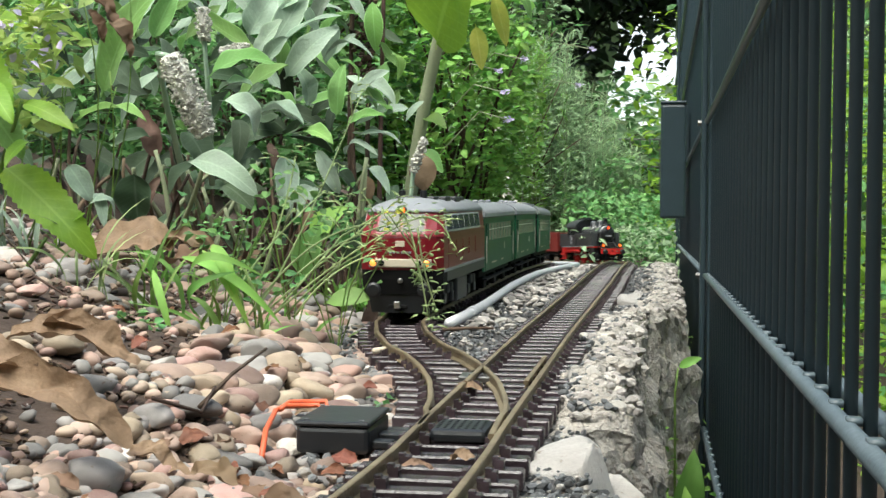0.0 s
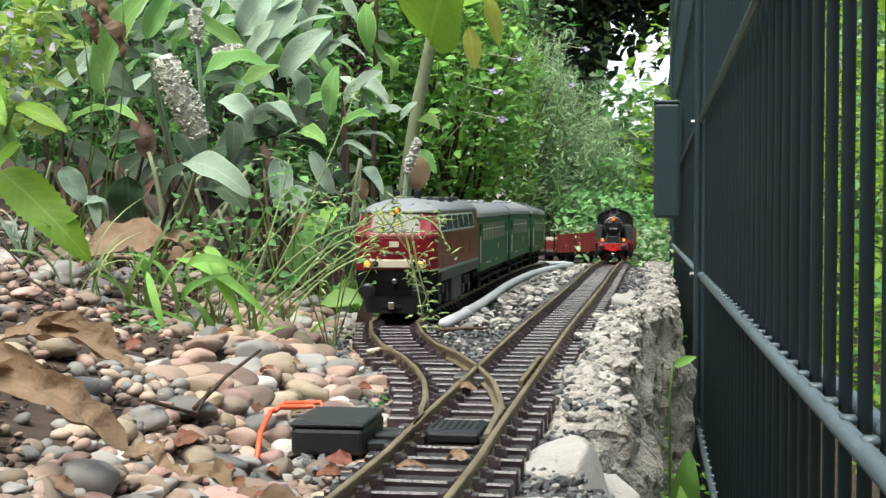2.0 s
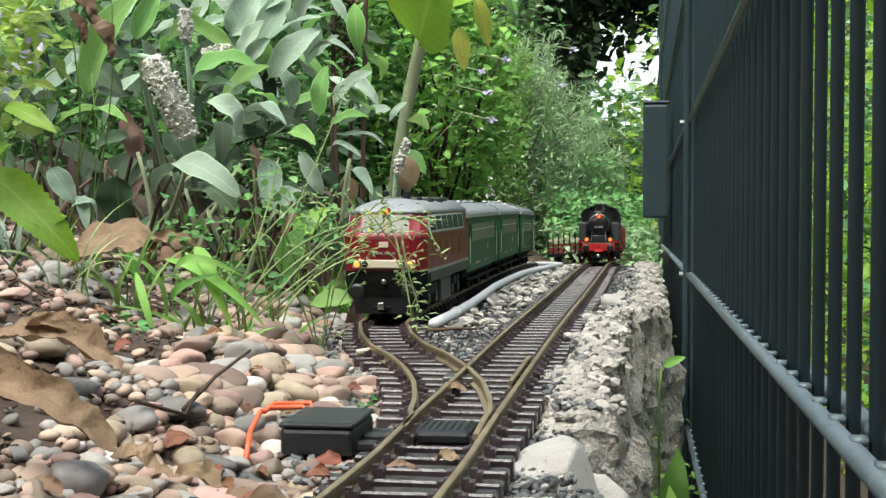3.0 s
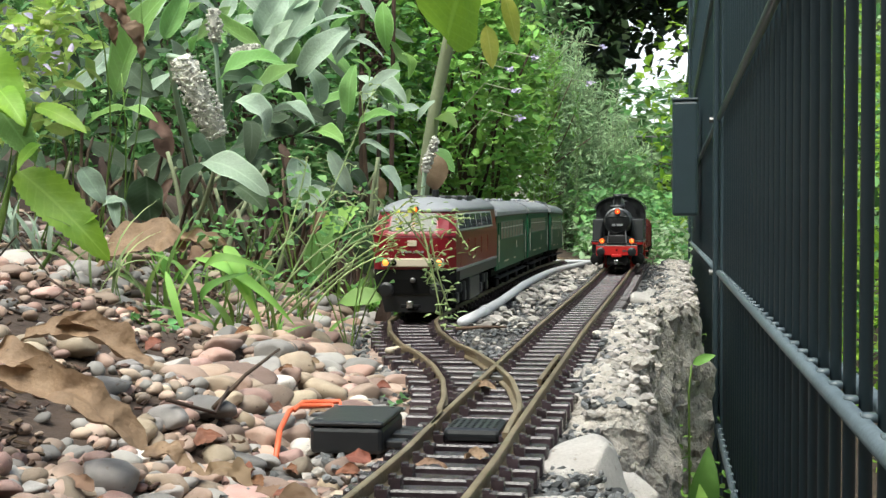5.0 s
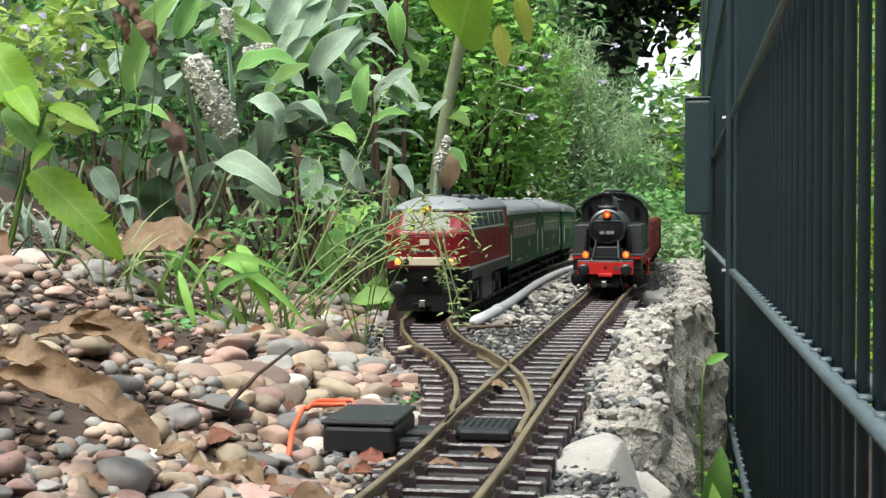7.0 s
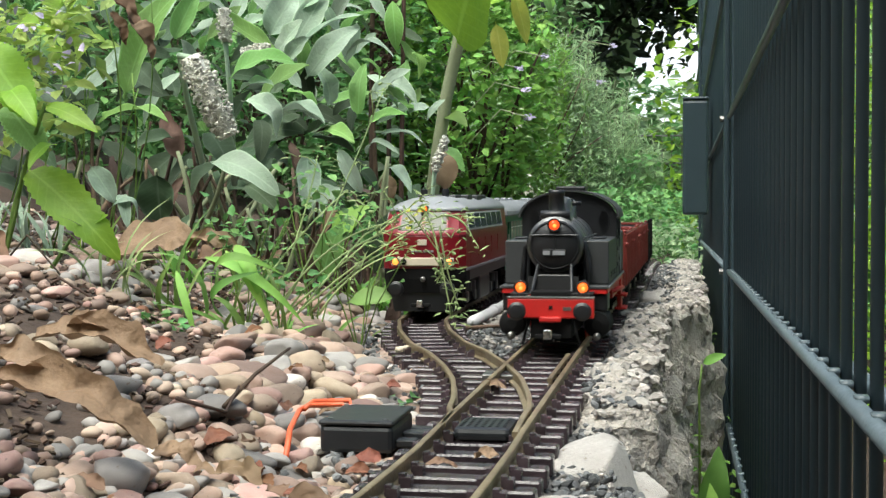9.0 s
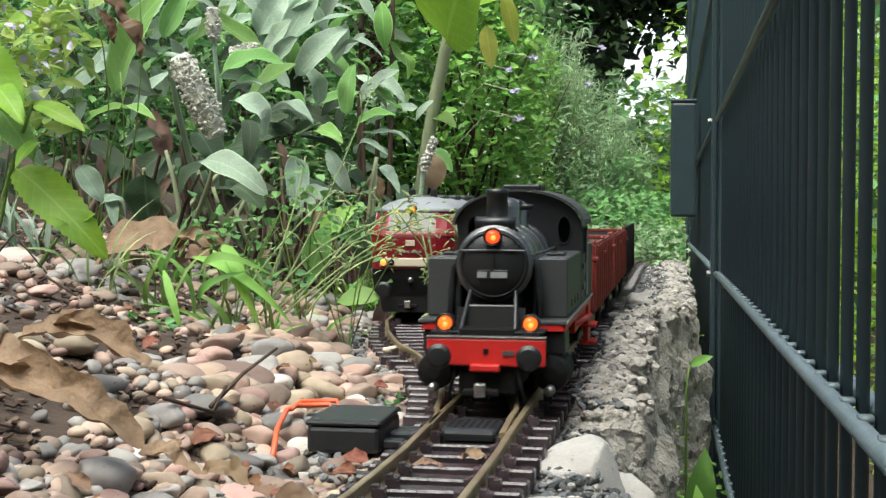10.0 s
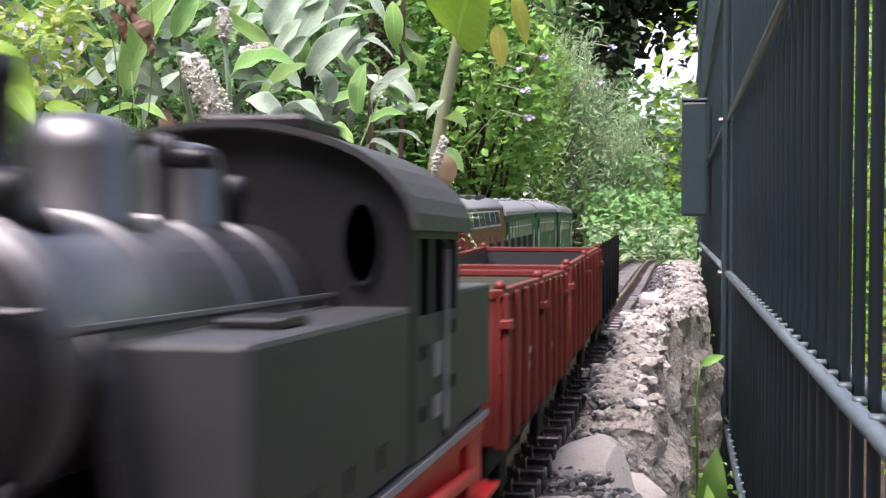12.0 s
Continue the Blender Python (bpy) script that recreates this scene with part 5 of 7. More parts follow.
def rock_mesh(seed):
    b = bmesh.new()
    bmesh.ops.create_icosphere(b, subdivisions=4, radius=1)
    off = Vector((seed * 5.3, 1.1, 2.2))
    for v in b.verts:
        p = v.co.copy()
        v.co *= 1 + 0.36 * noise.noise(p * 1.1 + off) + 0.14 * noise.noise(p * 2.7 + off) + 0.05 * noise.noise(p * 6 + off) + 0.03 * noise.noise(p * 14 + off)
    r = random.Random(seed + 40)
    for _ in range(9):
        n = Vector((r.gauss(0, 1), r.gauss(0, 1), r.gauss(0, 1))).normalized()
        cut = r.uniform(0.55, 0.85)
        for v in b.verts:
            d = v.co.dot(n)
            if d > cut:
                v.co -= n * (d - cut) * 0.9
    me = bpy.data.meshes.new("rock")
    b.to_mesh(me)
    b.free()
    me.materials.append(M["rock"])
    for f in me.polygons:
        f.use_smooth = True
    return me


ROCKS = [rock_mesh(i) for i in range(4)]


# ---- leaves ----
def leaf_into(b, base, tip, width, face=0.6, arch=0.12, fold=0.25, wave=0.0, n=9, lean=0.0, shape=0.8, stalk=0.1, blunt=0.75, teeth=0, curl=0.0):
    """One leaf: a folded, arched blade with a short stalk, from base to tip. face: how far its upper side turns to the front."""
    base, tip = Vector(base), Vector(tip)
    d = tip - base
    size = d.length
    d.normalize()
    up = Vector((lean, -face, 1.0 - face * 0.6))
    side = d.cross(up)
    if side.length < 1e-4:
        side = d.cross(Vector((1, 0.3, 0.2)))
    side.normalize()
    normal = side.cross(d)
    rows = []
    uv = b.loops.layers.uv.verify()
    ph = random.uniform(0, 6)
    for i in range(n + 1):
        t = i / n
        c = base + d * size * t + normal * (arch * size * 4 * t * (1 - t) - curl * size * max(0.0, t - 0.55) ** 2)
        if t < stalk:
            h = 0.03 + 0.1 * t
        else:
            s = (t - stalk) / (1 - stalk)
            h = max(0.03, math.sin(math.pi * min(1, s ** shape * 0.97 + 0.03)) ** blunt)
        h *= width / 2
        if teeth:
            h *= 1.0 + (0.07 if i % 2 else -0.05)
        row = []
        for k in (-1, -0.55, 0, 0.55, 1):
            z = fold * h * abs(k) + wave * width * math.sin(t * 13 + ph + k) * abs(k)
            row.append(b.verts.new(c + side * h * k + normal * z))
        rows.append(row)
    cols = (0.0, 0.225, 0.5, 0.775, 1.0)
    for j, (p, q) in enumerate(zip(rows, rows[1:])):
        for i in range(4):
            f = b.faces.new((p[i], p[i + 1], q[i + 1], q[i]))
            f.smooth = True
            for loop, (u, v) in zip(f.loops, ((cols[i], j), (cols[i + 1], j), (cols[i + 1], j + 1), (cols[i], j + 1))):
                loop[uv].uv = (u, v / n)


def crumpled(b, base, tip, width, curl=1.6, seed=0.0, rise=0.16, n=30):
    """A large dry leaf: a sheet rolled up along its length, with a torn wavy edge."""
    base, tip = Vector(base), Vector(tip)
    d = tip - base
    size = d.length
    d.normalize()
    side = d.cross(Vector((0.1, -0.5, 0.9))).normalized()
    normal = side.cross(d)
    rows = []
    for i in range(n + 1):
        t = i / n
        h = width / 2 * max(0.04, math.sin(math.pi * min(1.0, t * 0.94 + 0.04)) ** 0.6) * (1 + 0.25 * noise.noise(Vector((t * 6, seed, 0))))
        turn = curl * (0.6 + 0.5 * noise.noise(Vector((t * 2.5, seed, 4))))
        c = base + d * size * t + normal * rise * size * math.sin(math.pi * t)
        row = []
        for k in range(13):
            v = k / 6 - 1
            a = v * turn
            r = h / max(turn, 0.2)
            p = c + side * math.sin(a) * r + normal * (1 - math.cos(a)) * r
            q = Vector((p.x, p.y, p.z)) * (3.2 / width)
            p = p + Vector((noise.noise(q + Vector((seed, 0, 0))), noise.noise(q + Vector((0, seed, 3))), noise.noise(q + Vector((5, 0, seed))))) * width * 0.13
            q *= 0.42
            p = p + Vector((0.4 * noise.noise(q + Vector((0, 2, seed))), noise.noise(q + Vector((seed, 8, 0))), noise.noise(q + Vector((1, seed, 9))))) * width * 0.2
            row.append(b.verts.new(p))
        rows.append(row)
    for p, q in zip(rows, rows[1:]):
        for k in range(12):
            b.faces.new((p[k], p[k + 1], q[k + 1], q[k])).smooth = True


def leaves(name, label, category, spots, mat, size, shape=(0.42, 0.5), droop=0.3, up=0.5, kind="stuff", parent=None, level=0.7):
    """A crown or hedge of many small folded leaves at given spots, in one mesh."""
    n = len(spots)
    p = np.array(spots)
    rng = np.random.default_rng(n)
    d = rng.normal(size=(n, 3))
    d[:, 2] = d[:, 2] * 0.45 - droop + up * rng.random(n)
    d /= np.linalg.norm(d, axis=1, keepdims=True)
    a = rng.normal(size=(n, 3)) * (1 - level) + np.array((0.0, -0.35, 1.0)) * level
    s = np.cross(d, a)
    s /= np.linalg.norm(s, axis=1, keepdims=True)
    m = np.cross(s, d)
    l = (size * rng.uniform(0.6, 1.3, n))[:, None]
    w = l * rng.uniform(shape[0], shape[1], n)[:, None]
    v = np.stack([p, p + d * l * 0.35 - s * w * 0.5 + m * w * 0.16, p + d * l * 0.45, p + d * l * 0.35 + s * w * 0.5 + m * w * 0.16,
                  p + d * l * 0.75 - s * w * 0.33 + m * w * 0.02, p + d * l - m * l * 0.12, p + d * l * 0.75 + s * w * 0.33 + m * w * 0.02], 1)
    k = np.arange(n)[:, None] * 7
    quads = np.concatenate([k + (0, 1, 4, 2), k + (2, 4, 5, 5), k + (0, 2, 6, 3), k + (2, 5, 6, 6)])
    faces = []
    for q in quads.tolist():
        faces.append(q if q[2] != q[3] else q[:3])
    me = bpy.data.meshes.new(name)
    me.from_pydata(v.reshape(-1, 3).tolist(), [], faces)
    me.materials.append(M[mat])
    ob = new(name, me)
    if parent:
        ob.parent = parent
        return tagged(ob, label, kind="stuff")
    return tagged(ob, label, category, kind=kind)


def cloud(n, centre, radii, seed, gap=0.0, grain=4.0, shell=0.5, floor=-9.0):
    """Spots in a lumpy ellipsoid with gaps."""
    rng = random.Random(seed)
    out = []
    c, r = Vector(centre), radii
    while len(out) < n:
        v = Vector((rng.gauss(0, 1), rng.gauss(0, 1), rng.gauss(0, 1))).normalized() * (rng.random() ** (1 / 3) * (1 - shell) + shell * rng.random() ** 0.25)
        p = Vector((c.x + v.x * r[0], c.y + v.y * r[1], c.z + v.z * r[2]))
        k = noise.noise(p * grain + Vector((seed, 0, 0)))
        if k < gap - 0.25 * rng.random() or p.z < floor:
            continue
        out.append(p[:])
    return out


# ---- plants ----
def stems(b, base, tips, r0, r1, bend=0.15, seg=6):
    for t in tips:
        p, q = Vector(base), Vector(t)
        mid = p.lerp(q, 0.5) + Vector((random.uniform(-bend, bend), random.uniform(-bend, bend), 0.0)) * (q - p).length
        pts = [(1 - s) ** 2 * p + 2 * s * (1 - s) * mid + s * s * q for s in [i / 6 for i in range(7)]]
        rod(pts, r0, seg, b, r1)


def make_lambs_ear():
    """A felted grey-green clump: single large leaves, stems, dry stalks beneath and woolly flower spikes."""
    t = thing("lambs_ear", "felted grey-green leafy plant with woolly flower spikes", "plant", m=pose(0, 0, 0))

    def felt_leaf(base, tip, width, mat, arch, face):
        b = bmesh.new()
        leaf_into(b, base, tip, width * 1.12, face, arch, random.uniform(0.3, 0.75), 0.07, 16, random.uniform(-0.35, 0.35), 0.85, 0.08, 0.55, curl=random.choice((0.0, 0.0, 0.5, 1.0)))
        part("leaf", b, mat, t)

    felt_leaf((-0.376, 1.500, 0.244), (-0.316, 1.461, 0.362), 0.033, "felt_green", 0.05, 0.8)
    felt_leaf((-0.332, 1.550, 0.312), (-0.305, 1.559, 0.371), 0.022, "felt_green", 0.05, 0.7)
    felt_leaf((-0.399, 1.480, 0.218), (-0.315, 1.441, 0.223), 0.026, "felt_green", 0.10, 0.2)
    felt_leaf((-0.260, 1.500, 0.266), (-0.188, 1.497, 0.288), 0.031, "felt_green", 0.12, 0.5)
    felt_leaf((-0.231, 1.550, 0.240), (-0.173, 1.523, 0.282), 0.028, "felt_green", 0.12, 0.6)
    felt_leaf((-0.249, 1.500, 0.250), (-0.208, 1.485, 0.257), 0.019, "felt", 0.15, 0.3)
    felt_leaf((-0.243, 1.480, 0.240), (-0.201, 1.489, 0.206), 0.027, "felt", 0.25, 0.5)
    felt_leaf((-0.210, 1.520, 0.225), (-0.154, 1.505, 0.214), 0.023, "felt", 0.22, 0.3)
    felt_leaf((-0.189, 1.620, 0.275), (-0.130, 1.617, 0.340), 0.028, "felt", 0.06, 0.7)
    felt_leaf((-0.147, 1.660, 0.302), (-0.084, 1.633, 0.301), 0.018, "felt", 0.30, 0.3)
    felt_leaf((-0.121, 1.550, 0.225), (-0.116, 1.547, 0.287), 0.019, "felt_green", 0.04, 0.9)
    felt_leaf((-0.110, 1.600, 0.240), (-0.062, 1.597, 0.284), 0.021, "felt", 0.08, 0.6)
    felt_leaf((-0.111, 1.550, 0.216), (-0.065, 1.559, 0.228), 0.016, "felt_green", 0.12, 0.4)
    felt_leaf((-0.101, 1.550, 0.203), (-0.044, 1.559, 0.192), 0.012, "felt", 0.20, 0.3)
    felt_leaf((-0.244, 1.700, 0.333), (-0.211, 1.709, 0.391), 0.034, "felt", 0.06, 0.9)
    felt_leaf((-0.223, 1.620, 0.303), (-0.187, 1.593, 0.342), 0.023, "felt", 0.06, 0.8)
    felt_leaf((-0.210, 1.600, 0.293), (-0.183, 1.597, 0.322), 0.017, "felt", 0.06, 0.7)
    felt_leaf((-0.209, 1.660, 0.302), (-0.123, 1.633, 0.353), 0.015, "felt", 0.12, 0.4)
    felt_leaf((-0.272, 1.450, 0.173), (-0.192, 1.411, 0.136), 0.028, "felt", 0.18, 0.7)
    felt_leaf((-0.336, 1.480, 0.163), (-0.334, 1.489, 0.109), 0.038, "felt_dark_shaded", 0.04, 0.9)
    felt_leaf((-0.286, 1.520, 0.210), (-0.254, 1.481, 0.166), 0.029, "felt_dark_shaded", 0.05, 0.9)
    felt_leaf((-0.371, 1.340, 0.167), (-0.346, 1.337, 0.130), 0.020, "felt", 0.10, 0.7)
    felt_leaf((-0.343, 1.300, 0.123), (-0.314, 1.309, 0.112), 0.012, "felt", 0.50, 0.3)
    felt_leaf((-0.336, 1.320, 0.138), (-0.322, 1.293, 0.105), 0.011, "felt", 0.20, 0.5)
    felt_leaf((-0.181, 1.560, 0.184), (-0.176, 1.521, 0.121), 0.026, "felt", 0.06, 0.9)
    felt_leaf((-0.142, 1.520, 0.191), (-0.116, 1.529, 0.139), 0.016, "felt", 0.12, 0.7)
    felt_leaf((-0.221, 1.500, 0.178), (-0.197, 1.509, 0.167), 0.019, "felt_dark_shaded", 0.20, 0.5)
    felt_leaf((-0.171, 1.720, 0.250), (-0.177, 1.681, 0.296), 0.024, "felt", 0.10, 0.7)
    felt_leaf((-0.089, 1.600, 0.169), (-0.061, 1.561, 0.139), 0.013, "felt", 0.20, 0.6)
    felt_leaf((-0.114, 1.580, 0.181), (-0.079, 1.541, 0.192), 0.011, "felt", 0.25, 0.4)
    felt_leaf((-0.102, 1.700, 0.276), (-0.058, 1.661, 0.249), 0.018, "felt", 0.20, 0.5)
    felt_leaf((-0.317, 1.580, 0.279), (-0.321, 1.541, 0.314), 0.017, "felt", 0.10, 0.7)
    felt_leaf((-0.384, 1.600, 0.288), (-0.349, 1.561, 0.258), 0.023, "felt_dark_shaded", 0.10, 0.7)
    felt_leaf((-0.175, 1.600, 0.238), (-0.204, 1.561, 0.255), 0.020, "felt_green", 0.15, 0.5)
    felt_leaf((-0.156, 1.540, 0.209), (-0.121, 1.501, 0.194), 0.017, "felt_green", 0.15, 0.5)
    felt_leaf((-0.275, 1.560, 0.168), (-0.306, 1.521, 0.138), 0.020, "felt_dark_shaded", 0.20, 0.6)
    felt_leaf((-0.259, 1.600, 0.149), (-0.217, 1.561, 0.119), 0.024, "felt_dark_shaded", 0.12, 0.8)
    felt_leaf((-0.338, 1.580, 0.204), (-0.374, 1.541, 0.192), 0.020, "felt_dark_shaded", 0.10, 0.5)
    felt_leaf((-0.067, 1.720, 0.239), (-0.094, 1.681, 0.255), 0.020, "felt_green", 0.10, 0.6)
    felt_leaf((-0.155, 1.660, 0.149), (-0.178, 1.621, 0.105), 0.024, "felt", 0.10, 0.8)
    # the mass of leaves behind and below, in rosettes; dark ones paint inner shade
    rng = random.Random(21)
    for mat, n, low in (("felt", 80, 0.225), ("felt_green", 60, 0.22), ("felt_dark_shaded", 260, 0.07)):
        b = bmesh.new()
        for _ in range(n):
            y = rng.uniform(1.66, 2.0) if mat != "felt_dark_shaded" else rng.uniform(1.70, 2.15)
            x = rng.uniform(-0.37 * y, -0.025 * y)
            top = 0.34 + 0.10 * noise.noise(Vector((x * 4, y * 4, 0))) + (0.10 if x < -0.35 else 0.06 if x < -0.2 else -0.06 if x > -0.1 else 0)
            z = low + (top - low) * rng.random() ** (0.8 if mat != "felt_dark_shaded" else 1.6)
            # paler leaves left out here, so shade-coloured ones make a dark hollow
            if mat != "felt_dark_shaded" and -0.46 < x < -0.24 and z < 0.33:
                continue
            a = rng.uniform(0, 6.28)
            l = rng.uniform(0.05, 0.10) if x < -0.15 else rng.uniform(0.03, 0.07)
            tip = (x + l * math.cos(a) * 0.8, y + l * math.sin(a) * 0.6 - 0.01, z + l * (rng.uniform(0.0, 1.0) if mat != "felt_dark_shaded" else rng.uniform(-0.9, 0.3)))
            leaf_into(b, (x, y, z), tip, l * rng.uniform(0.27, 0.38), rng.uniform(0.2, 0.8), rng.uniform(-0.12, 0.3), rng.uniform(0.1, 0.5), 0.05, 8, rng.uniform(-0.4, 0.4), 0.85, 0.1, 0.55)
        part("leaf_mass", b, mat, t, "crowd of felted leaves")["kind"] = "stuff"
    for _ in range(32):
        b = bmesh.new()
        y = rng.uniform(1.62, 1.9)
        x = rng.uniform(-0.3 * y, -0.04 * y)
        stems(b, (x, y, ground_z(x, y) - 0.01), [(x + rng.uniform(-0.06, 0.08), y + rng.uniform(-0.08, 0.05), rng.uniform(0.12, 0.20))], 0.004, 0.0026)
        part("stem", b, "stalk", t, "pale woolly stem", True)
    for _ in range(55):
        b = bmesh.new()
        y = rng.uniform(1.58, 1.85)
        x = rng.uniform(-0.30 * y, -0.03 * y)
        stems(b, (x, y, ground_z(x, y) - 0.01), [(x + rng.uniform(-0.05, 0.05), y + rng.uniform(-0.05, 0.05), ground_z(x, y) + rng.uniform(0.05, 0.15))], 0.0034, 0.002, 0.3)
        part("dry_stalk", b, "brown_stalk", t, "brown dry stalk", True)
    for _ in range(22):
        b = bmesh.new()
        y = rng.uniform(1.52, 1.85)
        x = rng.uniform(-0.30 * y, -0.02 * y)
        z = ground_z(x, y) + rng.uniform(0.02, 0.18)
        crumpled(b, (x, y, z), (x + rng.uniform(-0.03, 0.03), y - 0.01, z - rng.uniform(0.03, 0.07)), rng.uniform(0.012, 0.03), 1.1, x * 9, 0.1, 8)
        part("dry_leaf", b, "brown_stalk" if rng.random() < 0.75 else "dry_leaf", t, "withered brown hanging leaf")
    # flower spikes
    for a, c, r, n in (((-0.292, 1.45, 0.284), (-0.252, 1.45, 0.200), 0.0150, 900), ((-0.274, 1.55, 0.350), (-0.271, 1.55, 0.312), 0.008, 120),
                       ((-0.262, 1.60, 0.304), (-0.228, 1.60, 0.312), 0.006, 220), ((-0.022, 1.60, 0.205), (-0.035, 1.60, 0.165), 0.005, 200)):
        p, q = Vector(a), Vector(c)
        spots = []
        d = (q - p).normalized()
        for i in range(n):
            s = rng.random()
            w = r * (0.55 + 0.45 * math.sin(math.pi * min(1, s * 0.85 + 0.1)))
            v = Vector((rng.gauss(0, 1), rng.gauss(0, 1), rng.gauss(0, 1)))
            v = (v - d * v.dot(d)).normalized()
            u = p.lerp(q, s) + v * w * rng.uniform(0.7, 1.2)
            spots.append((*u, rng.uniform(0.0010, 0.0024)))
        o = scatter("flower_spike", "woolly white flower spike", spots, "bloom", 0, 0.6)
        del o["category"]
        o.parent = t
        b = bmesh.new()
        rod([p, p.lerp(q, 0.5), q], r * 0.75, 10, b, r * 0.6)
        part("spike_core", b, "bloom", t, "woolly core of the spike", True)
    b = bmesh.new()
    for pts in (((-0.30, 1.62, 0.12), (-0.315, 1.55, 0.24), (-0.31, 1.48, 0.29), (-0.292, 1.45, 0.284)), ((-0.28, 1.65, 0.15), (-0.272, 1.58, 0.25), (-0.272, 1.55, 0.312)),
                ((-0.05, 1.66, 0.06), (-0.04, 1.62, 0.12), (-0.035, 1.60, 0.165))):
        part("spike_stem", rod(pts, 0.004, 8, None, 0.003), "felt", t, "woolly stem of the spike", True)


def make_side_plants():
    """Fresh green leaves and small lilac flowers at the bank's near end."""
    t = thing("broadleaf_weed", "fresh yellow-green broad-leaved weed on the bank", "plant", m=pose(0, 0, 0))

    def lime_leaf(base, tip, width, mat, arch, face):
        b = bmesh.new()
        leaf_into(b, base, tip, width, face, arch, 0.3, 0.06, 34, teeth=1, blunt=0.6)
        part("leaf", b, mat, t)

    lime_leaf((-0.366, 1.120, 0.162), (-0.277, 1.085, 0.085), 0.036, "lime", 0.12, 0.8)
    lime_leaf((-0.392, 1.090, 0.262), (-0.340, 1.070, 0.196), 0.040, "lime", 0.10, 0.8)
    lime_leaf((-0.378, 1.110, 0.215), (-0.336, 1.090, 0.165), 0.028, "felt_green", 0.10, 0.8)
    lime_leaf((-0.335, 1.080, 0.208), (-0.285, 1.053, 0.185), 0.016, "lime", 0.10, 0.7)
    lime_leaf((-0.365, 1.080, 0.224), (-0.329, 1.041, 0.190), 0.020, "lime", 0.10, 0.7)
    lime_leaf((-0.319, 1.120, 0.093), (-0.285, 1.081, 0.121), 0.012, "lime", 0.10, 0.7)
    lime_leaf((-0.367, 1.100, 0.267), (-0.332, 1.061, 0.271), 0.018, "lime", 0.10, 0.6)
    lime_leaf((-0.331, 1.100, 0.178), (-0.342, 1.061, 0.157), 0.012, "lime", 0.15, 0.5)
    b = bmesh.new()
    for a, c in (((-0.40, 1.12, 0.04), (-0.366, 1.12, 0.157)), ((-0.40, 1.14, 0.04), (-0.334, 1.08, 0.21)), ((-0.37, 1.12, 0.04), (-0.33, 1.13, 0.10)), ((-0.40, 1.1, 0.05), (-0.37, 1.08, 0.225))):
        b = bmesh.new()
        stems(b, a, [c], 0.003, 0.0015)
        part("stem", b, "grass", t, "green stem", True)
    c = thing("flowering_herb", "pale green herb with tiny lilac flowers", "plant", m=pose(0, 0, 0))
    spots = cloud(300, (-0.420, 1.30, 0.30), (0.075, 0.03, 0.10), 5, 0.0, 18)
    leaves("foliage", "small pale green leaves", "", spots, "herb", 0.022, (0.4, 0.6), parent=c)
    leaves("fresh_foliage", "small fresh green leaves", "", cloud(170, (-0.44, 1.36, 0.29), (0.09, 0.03, 0.13), 6, 0.0, 16), "herb", 0.024, (0.4, 0.6), parent=c)
    leaves("blossom", "tiny lilac flowers", "", cloud(60, (-0.40, 1.26, 0.29), (0.06, 0.01, 0.07), 7, -0.3, 8), "lilac", 0.009, (0.8, 1.0), parent=c)
    rng = random.Random(4)
    for _ in range(14):
        b = bmesh.new()
        x, y = rng.uniform(-0.52, -0.36), rng.uniform(1.38, 1.5)
        stems(b, (x, y, ground_z(x, y) - 0.01), [(x + rng.uniform(-0.04, 0.06), y - 0.03, rng.uniform(0.22, 0.38))], 0.0011, 0.0007)
        part("stem", b, "grass", c, "thin green stem", True)


